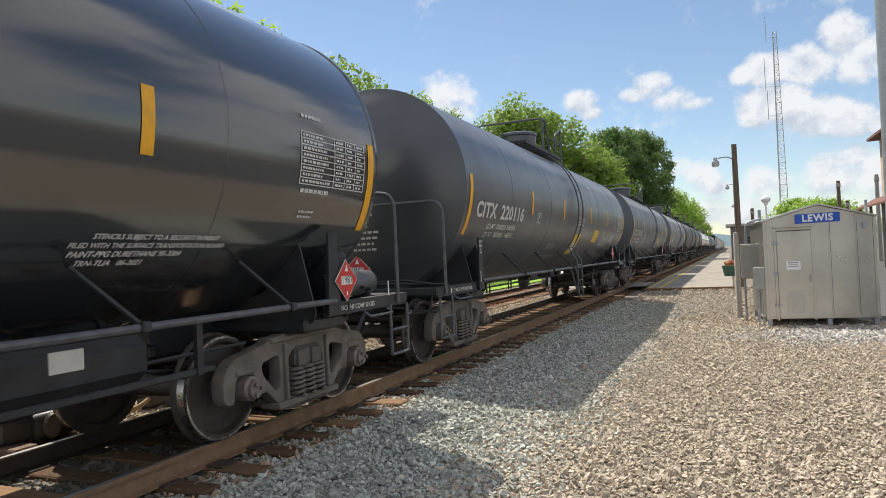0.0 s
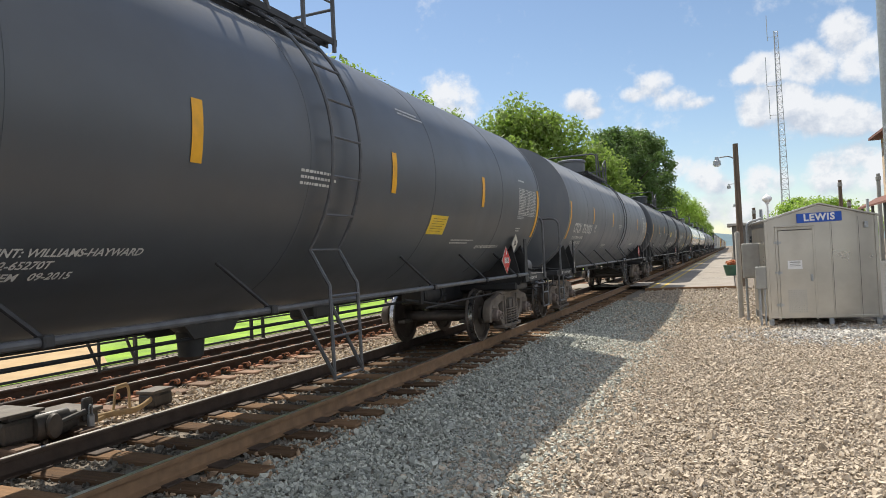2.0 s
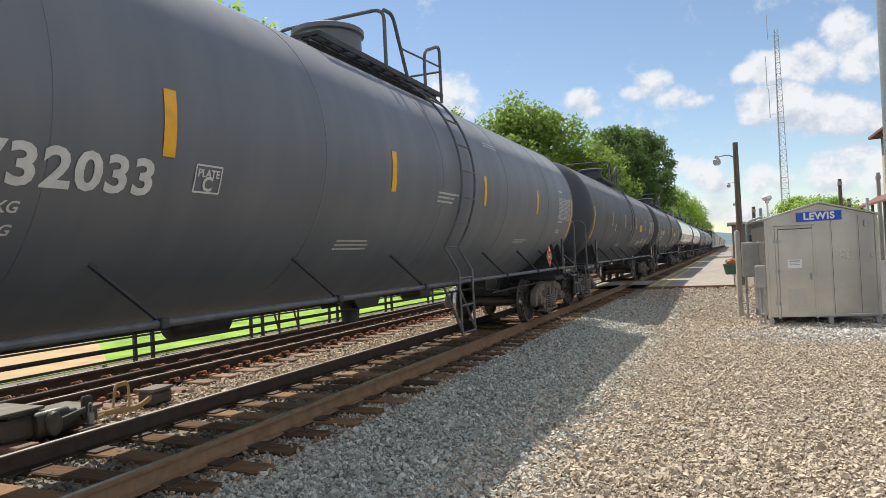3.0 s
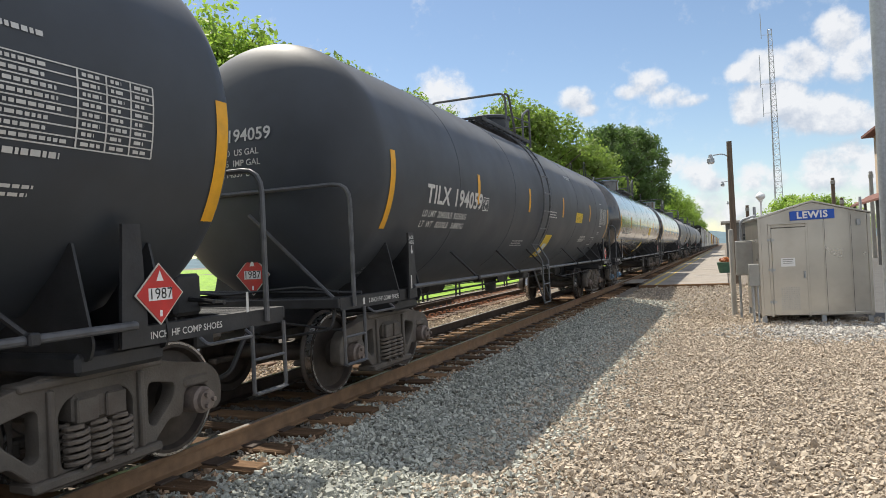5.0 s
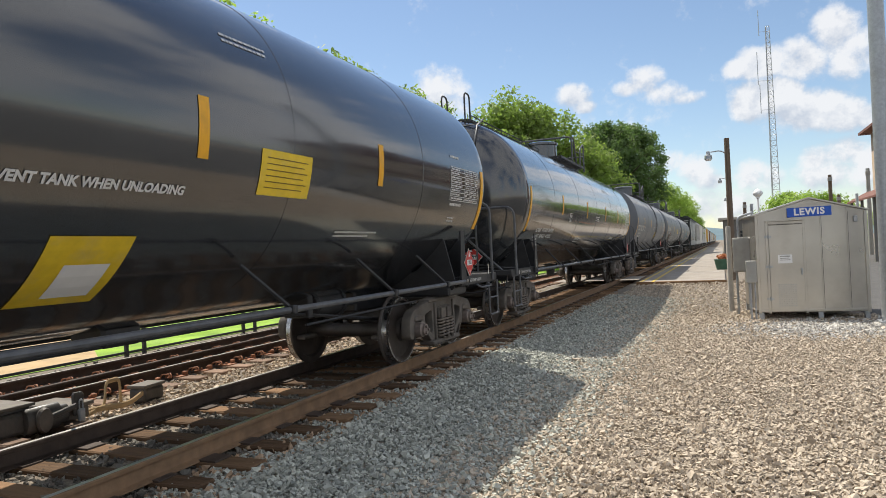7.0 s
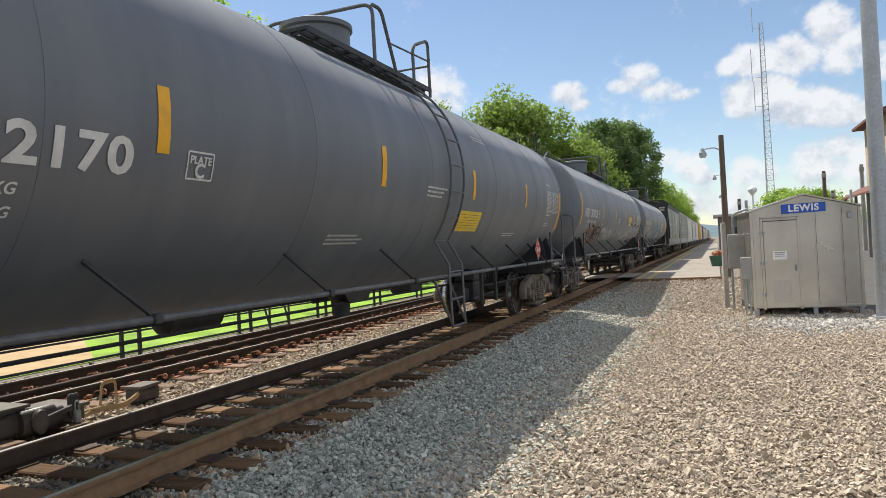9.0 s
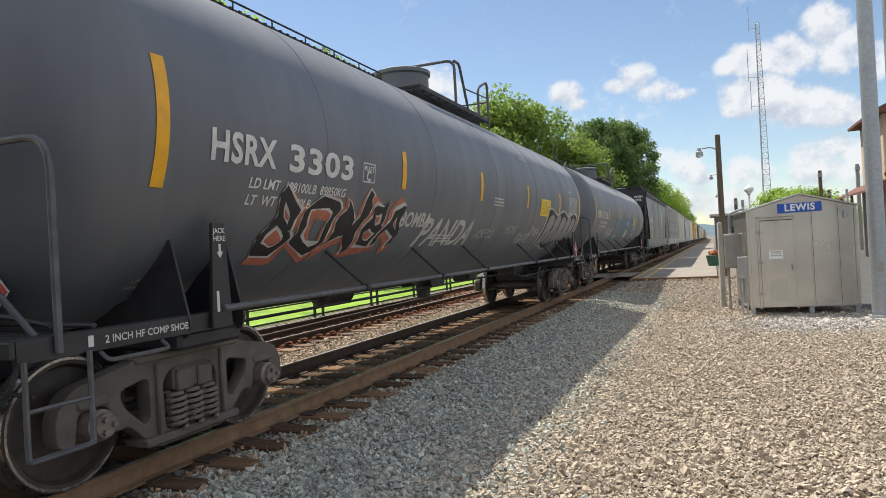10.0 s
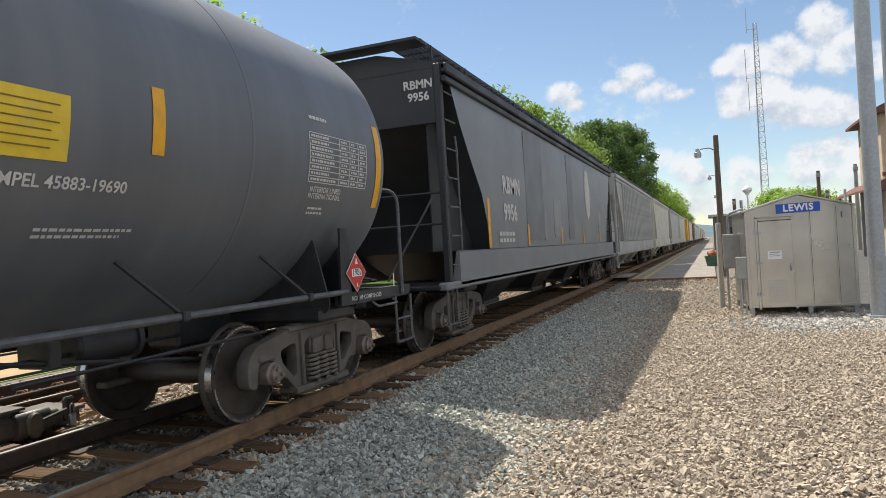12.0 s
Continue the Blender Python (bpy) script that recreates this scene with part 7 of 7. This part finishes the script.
def lamp_pole(x, y, top, lab, lean=0.0, arm=True):
    t = thing("lamp_pole", lab, "lamp pole", "lamp poles along the platform", at=(x, y, -0.46, 0, lean, 0))
    part("pole", Geo().lathe([(-0.1, 0.135), (top, 0.10), (top + 0.01, 0.02)], 16, "z"), M_POLE, t)
    if arm:
        z = top - 0.55
        part("arm", Geo().bend([(0, 0, z - 0.1), (-0.25, 0, z + 0.08), (-0.62, 0, z + 0.05)], 0.025, 8, 0.2), M_GALV, t)
        h = part("lamp_head", Geo().lathe([(z - 0.24, 0.02), (z - 0.24, 0.15), (z - 0.08, 0.14), (z - 0.05, 0.09), (z + 0.08, 0.07), (z + 0.1, 0.01)], 18, "z", (-0.72, 0, 0)), M_GALV, t)
        part("lens", Geo().lathe([(z - 0.30, 0.02), (z - 0.30, 0.10), (z - 0.235, 0.14), (z - 0.235, 0.02)], 18, "z", (-0.72, 0, 0)), M_SIGNWHITE, h, "white glass lamp bowl")


lamp_pole(0.36, 29.6, 6.05, "dark wooden lamp pole with a curved lamp arm")
lamp_pole(0.80, 58.0, 7.3, "dark wooden lamp pole farther along the platform")
lamp_pole(1.35, 92.0, 7.6, "distant wooden lamp pole by the platform")


def globe_lamp():
    t = thing("globe_lamp", "white globe lamp on a slim white post", "lamp post", at=(1.62, 34.0, -0.46))
    part("post", Geo().lathe([(-0.1, 0.07), (0.3, 0.07), (0.35, 0.045), (3.75, 0.04), (3.76, 0.09), (3.82, 0.09)], 14, "z"), M_SIGNWHITE, t)
    part("globe", Geo().lathe([(3.8 + 0.42 * k / 12, max(0.01, 0.21 * math.sin(math.pi * (0.08 + 0.92 * k / 12)))) for k in range(13)], 20, "z"), M_SIGNWHITE, t, "white glass globe")


globe_lamp()


def planter():
    t = thing("planter", "green tub of red flowers at the platform edge", "planter", at=(-0.02, 38.5, -0.1))
    part("tub", Geo().lathe([(0.0, 0.3), (0.0, 0.3), (0.55, 0.42), (0.56, 0.38), (0.5, 0.36)], 18, "z"), M_TERRACOTTA, t)
    me = leaf_cloud("flowers", [((0, 0, 0.60), 0.26, 1.0)], 700, 0.045, 5)
    part("flower_mound", me, M_FLOWERRED, t, "red geranium blossoms")


def hut():
    t = thing("platform_hut", "small grey flat-roofed hut beside the platform", "hut", at=(0.15, 42.0, -0.46))
    part("wall", Geo().box(-0.05, 1.9, 0, 3.0, 0, 3.05, 0.02), M_HUT, t)
    part("roof", Geo().box(-0.3, 2.1, -0.25, 3.2, 3.05, 3.2, 0.02), M_CONCRETE, t)
    w = part("window", Geo().box(0.85, 1.6, -0.03, 0.0, 1.3, 2.4, 0.01), M_GLASS, t, "dark barred window")
    for k in range(5):
        part("bar", Geo().box(0.85, 1.6, -0.05, -0.03, 1.42 + k * 0.2, 1.46 + k * 0.2), M_HUT, w)


hut()


def station():
    t = thing("station_building", "tan station building with red-brown roofs", "station building", at=(8.5, 43.2, -0.46))
    part("wall", Geo().box(0.5, 16, 0.5, 6.5, 0, 8.25, 0.03), M_CREAM, t)
    part("roof", Geo().plate([(-0.1, 8.2), (16.8, 8.2), (16.8, 8.35), (8.2, 12.1), (-0.1, 8.35)], -0.2, 7.0, "y"), M_BRICK, t, "red-brown pitched roof with deep eaves")
    part("awning", Geo().plate([(-0.6, 3.9), (0.5, 4.5), (0.5, 4.62), (-0.6, 4.02)], 0.5, 9, "y").plate([(-0.6, 3.9), (16, 3.9), (16, 4.02), (0.5, 4.62), (-0.6, 4.02)], -0.9, 0.5, "y"), M_BRICK, t, "red-brown platform awning")
    for y in (1.0, 4.5, 8.0):
        part("awning_post", Geo().box(-0.55, -0.4, y, y + 0.15, 0, 4.05, 0.01), M_HUT, t)
    for x, z in ((1.3, 5.4), (3.6, 5.4), (1.3, 1.0), (3.6, 1.0)):
        w = part("window", Geo().box(x, x + 1.0, 0.42, 0.5, z, z + 1.7, 0.01), M_GLASS, t)
        part("window_frame", Geo().box(x - 0.08, x, 0.4, 0.5, z - 0.08, z + 1.78).box(x + 1.0, x + 1.08, 0.4, 0.5, z - 0.08, z + 1.78).box(x, x + 1.0, 0.4, 0.5, z + 1.7, z + 1.78).box(x, x + 1.0, 0.4, 0.5, z - 0.08, z), M_BRICK, w)
    part("belt_course", Geo().box(0.46, 16.0, 0.44, 0.52, 4.75, 4.95, 0.01), M_BRICK, t)


station()


def utility_poles():
    for x, y, top, lab in ((10.2, 58.0, 6.7, "grey utility pole beyond the shed"), (8.0, 60.0, 6.6, "dark utility pole behind the trees"), (9.4, 66.0, 5.3, "short utility pole behind the trees"),
                           (1.9, 62.0, 5.0, "slim utility pole beside the platform")):
        t = thing("utility_pole", lab, "utility pole", "utility poles beyond the shed", at=(x, y, -0.46))
        part("pole", Geo().lathe([(-0.1, 0.17), (top, 0.13), (top + 0.01, 0.02)], 12, "z"), M_GREYBOX if x > 10 else M_POLE, t)
        part("cap", Geo().box(-0.15, 0.15, -0.15, 0.15, top - 0.5, top - 0.2, 0.02), M_GREYBOX, t)


utility_poles()


def radio_tower():
    t = thing("radio_tower", "tall slender lattice radio tower", "radio tower", at=(14.05, 205.0, -0.5, 0, 0, 20))
    H, w0, w1 = 60.0, 1.45, 0.6
    def corner(k, z):
        w = w0 + (w1 - w0) * z / H
        a = math.radians(90 + 120 * k)
        return Vector((w * math.cos(a), w * math.sin(a), z))
    for k in range(3):
        part("leg", Geo().tube([corner(k, 0), corner(k, H)], 0.09, 6), M_GALV, t)
    g = Geo()
    n = 40
    for i in range(n):
        a, b = H * i / n, H * (i + 1) / n
        for k in range(3):
            g.tube([corner(k, a), corner((k + 1) % 3, b)], 0.04, 4, caps=False)
            g.tube([corner(k, b), corner((k + 1) % 3, b)], 0.04, 4, caps=False)
    part("lattice", g, M_GALV, t)
    for z, h, d in ((45, 8, -3.0), (58.5, 6, -2.2), (37, 7, -2.6)):
        part("antenna", Geo().tube([(d, 0, z - 1), (d, 0, z + h)], 0.09, 6).tube([(d, 0, z), (0, 0, z)], 0.06, 5), M_GALV, t)


radio_tower()


# ---- plants ----
def leaf_cloud(name, clumps, count, size, seed, flat=0.0):
    """Many single leaves gathered in clumps: (centre, radius, share)."""
    r = np.random.default_rng(seed)
    c = np.array([k[0] for k in clumps], float)
    rad = np.array([k[1] for k in clumps], float)
    share = np.array([k[2] for k in clumps], float) * rad ** 2
    pick = r.choice(len(clumps), count, p=share / share.sum())
    d = r.normal(size=(count, 3))
    d /= np.linalg.norm(d, axis=1, keepdims=True)
    p = c[pick] + d * (rad[pick] * (0.25 + 0.95 * r.random(count) ** 0.7))[:, None] * np.array([1, 1, 0.8])
    nrm = d * 0.7 + r.normal(size=(count, 3)) * 0.7
    nrm[:, 2] += 0.25
    nrm /= np.linalg.norm(nrm, axis=1, keepdims=True)
    a = np.cross(nrm, r.normal(size=(count, 3)))
    a /= np.linalg.norm(a, axis=1, keepdims=True)
    b = np.cross(nrm, a)
    s = size * r.lognormal(0, 0.3, count)
    k = np.array([(-1, 0), (0.1, -0.55), (1, 0), (0.1, 0.55)])
    v = p[:, None] + (a[:, None] * k[None, :, :1] + b[:, None] * k[None, :, 1:]) * s[:, None, None]
    me = bpy.data.meshes.new(name)
    me.vertices.add(count * 4)
    me.vertices.foreach_set("co", v.reshape(-1).astype(np.float32))
    me.loops.add(count * 4)
    me.loops.foreach_set("vertex_index", np.arange(count * 4, dtype=np.int32))
    me.polygons.add(count)
    me.polygons.foreach_set("loop_start", np.arange(0, count * 4, 4, dtype=np.int32))
    me.update(calc_edges=True)
    return me


def tree_meshes(seed, h, w, bare, count, size):
    r = random.Random(seed)
    trunk = Geo()
    top = h * 0.72
    trunk.tube([(0, 0, -0.2), (r.uniform(-0.1, 0.1), 0, h * 0.25), (r.uniform(-0.3, 0.3), r.uniform(-0.3, 0.3), h * 0.5), (0, 0, top)], 0.026 * h, 10, 0.006 * h)
    clumps = []
    for k in range(60):
        z = h * (bare + (0.97 - bare) * ((k + r.random()) / 60))
        q = (z / h - bare) / (1 - bare)
        reach = w * 0.5 * math.sqrt(max(0.05, math.sin(math.pi * min(0.97, 0.16 + 0.8 * q)))) * r.choice((0.6, 0.75, 0.9, 1.0, 1.12))
        a = k * 2.4 + r.uniform(-0.4, 0.4)
        e = (reach * math.cos(a), reach * math.sin(a), z)
        s = (0, 0, max(h * 0.2, z - reach * 0.7))
        trunk.tube([s, (e[0] * 0.5, e[1] * 0.5, (s[2] + z) / 2 + 0.1), e], 0.009 * h, 6, 0.002 * h)
        clumps.append((e, w * r.uniform(0.06, 0.14), 1.0))
        if r.random() < 0.6:
            clumps.append(((e[0] * 0.55, e[1] * 0.55, z + r.uniform(-0.05, 0.05) * h), w * r.uniform(0.10, 0.16), 0.8))
    for k in range(8):
        a = r.uniform(0, 6.28)
        clumps.append(((w * 0.16 * math.cos(a), w * 0.16 * math.sin(a), h * r.uniform(0.84, 0.95)), w * r.uniform(0.08, 0.14), 1.0))
    return trunk.mesh("trunk"), leaf_cloud("crown", clumps, count, size, seed)


def plant_trees():
    kinds = {}
    for key, seed, h, w, bare, count, size in (("broad", 3, 14, 11, 0.22, 34000, 0.14), ("tall", 5, 16, 9, 0.2, 34000, 0.14), ("round", 8, 12, 11, 0.18, 28000, 0.15), ("airy", 12, 15, 10, 0.3, 13000, 0.15),
                                               ("bush", 14, 6, 7, 0.08, 11000, 0.12)):
        kinds[key] = tree_meshes(seed, h, w, bare, count, size)
    spots = (
        ("broad", -16.0, 58, 1.04, 30, M_LEAF), ("round", -13.4, 64, 0.95, 200, M_LEAF), ("tall", -12.9, 90, 1.12, 60, M_LEAFDARK), ("tall", -11.9, 98, 1.16, 140, M_LEAFDARK),
        ("round", -9.6, 120, 0.95, 20, M_LEAFLIGHT), ("round", -9.0, 150, 0.9, 170, M_LEAFLIGHT), ("broad", -9.0, 185, 0.75, 70, M_LEAF), ("round", -9.2, 230, 0.8, 10, M_LEAFLIGHT),
        ("broad", -26.0, 31.0, 1.08, 75, M_LEAFLIGHT), ("airy", -24.5, 47, 1.0, 0, M_LEAF), ("airy", -24.0, 36, 0.99, 80, M_LEAF), ("airy", -27.5, 35.5, 1.03, 150, M_LEAFDARK), ("airy", -24.0, 54, 0.99, 220, M_LEAF), ("broad", -31.0, 45, 0.9, 40, M_LEAF), ("airy", -27.0, 26, 0.98, 140, M_LEAFLIGHT), ("tall", -33.0, 30, 0.9, 10, M_LEAFDARK),
        ("tall", -31.0, 17, 1.0, 50, M_LEAFDARK), ("broad", -36.0, 10, 1.05, 120, M_LEAF), ("airy", -29.0, 11, 1.1, 300, M_LEAF),
        ("round", -22.0, 85, 0.95, 33, M_LEAFDARK), ("broad", -19.0, 105, 0.95, 0, M_LEAF), ("tall", -17.0, 130, 0.9, 10, M_LEAFDARK),
    )
    seen = {}
    for key, x, y, s, rz, mat in spots:
        tr, cr = kinds[key]
        k = (key, mat.name)
        if k not in seen:
            c = cr.copy()
            c.materials.append(mat)
            if not tr.materials:
                tr.materials.append(M_BARK)
            seen[k] = c
        lab = {"airy": "slender open-crowned tree behind the lawn", "tall": "tall dense tree behind the railway", "round": "rounded leafy tree beside the railway"}.get(key, "broad leafy deciduous tree beside the lawn")
        t = thing("tree", lab, "tree", "trees behind the tracks", at=Matrix.Translation((x, y, -0.3)) @ pose(0, 0, 0, 0, 0, rz) @ Matrix.Scale(s, 4))
        part("trunk", tr, None, t)
        part("crown", seen[k], None, t)
    tr, cr = kinds["bush"]
    b = cr.copy()
    b.materials.append(M_LEAFLIGHT)
    tr.materials.append(M_BARK)
    for x, y, s, rz in ((7.0, 82, 1.0, 0), (10.0, 84, 1.05, 120), (8.4, 90, 1.15, 40), (12.5, 88, 0.9, 200)):
        t = thing("tree", "low light green tree beyond the shed", "tree", "trees beyond the shed", at=Matrix.Translation((x, y, -0.46)) @ pose(0, 0, 0, 0, 0, rz) @ Matrix.Scale(s, 4))
        part("trunk", tr, None, t)
        part("crown", b, None, t)


plant_trees()
planter()


def spruce(x, y, h, seed):
    t = thing("spruce", "blue-green spruce tree behind the flower bed", "spruce tree", "spruces behind the lawn", at=(x, y, -0.3))
    r = random.Random(seed)
    clumps, lim = [], Geo()
    for k in range(70):
        q = k / 70
        z = h * (0.04 + 0.94 * q)
        reach = h * 0.26 * (1 - q) + 0.1
        for j in range(max(3, int(9 * (1 - q)))):
            a = r.uniform(0, 6.283)
            for f in (0.5, 0.75, 1.0):
                clumps.append(((reach * f * math.cos(a), reach * f * math.sin(a), z - 0.16 * reach * f), 0.10 + 0.16 * (1 - q), 1.0))
            if j == 0:
                lim.tube([(0, 0, z), (reach * math.cos(a), reach * math.sin(a), z - 0.16 * reach)], 0.03, 5, 0.008)
    lim.tube([(0, 0, -0.2), (0, 0, h)], 0.016 * h, 8, 0.02)
    part("trunk", lim, M_BARK, t)
    part("crown", leaf_cloud("crown", clumps, 16000, 0.085, seed), M_SPRUCE, t)


spruce(-27.2, 19.6, 9.5, 3)
spruce(-28.5, 15.5, 9.0, 9)


def flower_bed():
    r = random.Random(2)
    cl = [((r.uniform(-1.3, 1.3), r.uniform(-5, 5), 0.3 + 0.75 * r.random()), 0.42, 1.0) for k in range(60)]
    t = thing("flower_bed", "flower bed of orange blossoms edged with low shrubs", "flower bed", at=(-22.6, 15.5, -0.29))
    part("blossoms", leaf_cloud("blossoms", [(c, q, s) for c, q, s in cl], 12000, 0.06, 4), M_FLOWER, t, "orange and yellow blossoms")
    part("foliage", leaf_cloud("foliage", [((c[0] + 0.05, c[1], c[2] - 0.12), q, s) for c, q, s in cl] + [((1.7, -5 + k * 0.5, 0.2), 0.3, 1.0) for k in range(21)], 14000, 0.06, 6), M_LEAFLIGHT, t, "light green foliage")


flower_bed()


def ridge():
    g = Geo()
    r = random.Random(11)
    vs, fs = [], []
    n = 60
    for i in range(n + 1):
        a = radians(-75 + 150 * i / n)
        h = 60 + 26 * math.sin(i * 0.35) + 14 * math.sin(i * 0.9 + 1) + r.uniform(-4, 4)
        for d, z in ((2200, -1.0), (2420, h * 0.75), (2650, h), (2900, h * 0.5)):
            vs.append((d * math.sin(a), d * math.cos(a), z))
    for i in range(n):
        for j in range(3):
            fs.append((4 * i + j, 4 * i + 4 + j, 4 * i + 5 + j, 4 * i + 1 + j))
    tagged(part("backdrop", g.add(vs, fs).mesh("backdrop", 80), M_HILL, None), "blue-green wooded ridge on the horizon", "hill", kind="structure")


ridge()


# ---- what moves ----
FIRST = 7.66                   # the coupler between the first two cars at the start


def run(t):
    """Metres that the train has rolled towards the viewer."""
    return 14.925 * t + 0.0502 * t * t - 0.0021 * t ** 3


AHEAD = {2.5: 0.02, 3.0: 0.15, 3.5: 0.12, 4.0: 0.06}


def motions():
    for i, car in enumerate(CARS):
        y0 = FIRST + LEN * (i - 1)
        walk(car, [(k * 0.5, pose(XC, y0 - run(k * 0.5) - AHEAD.get(k * 0.5, 0.0), 0)) for k in range(25)])
    for ws, off in AXLES:
        walk(ws, [(k / 30, pose(0, off, WHEEL_R, math.degrees(run(k / 30) / WHEEL_R) % 360, 0, 0)) for k in range(361)])


motions()
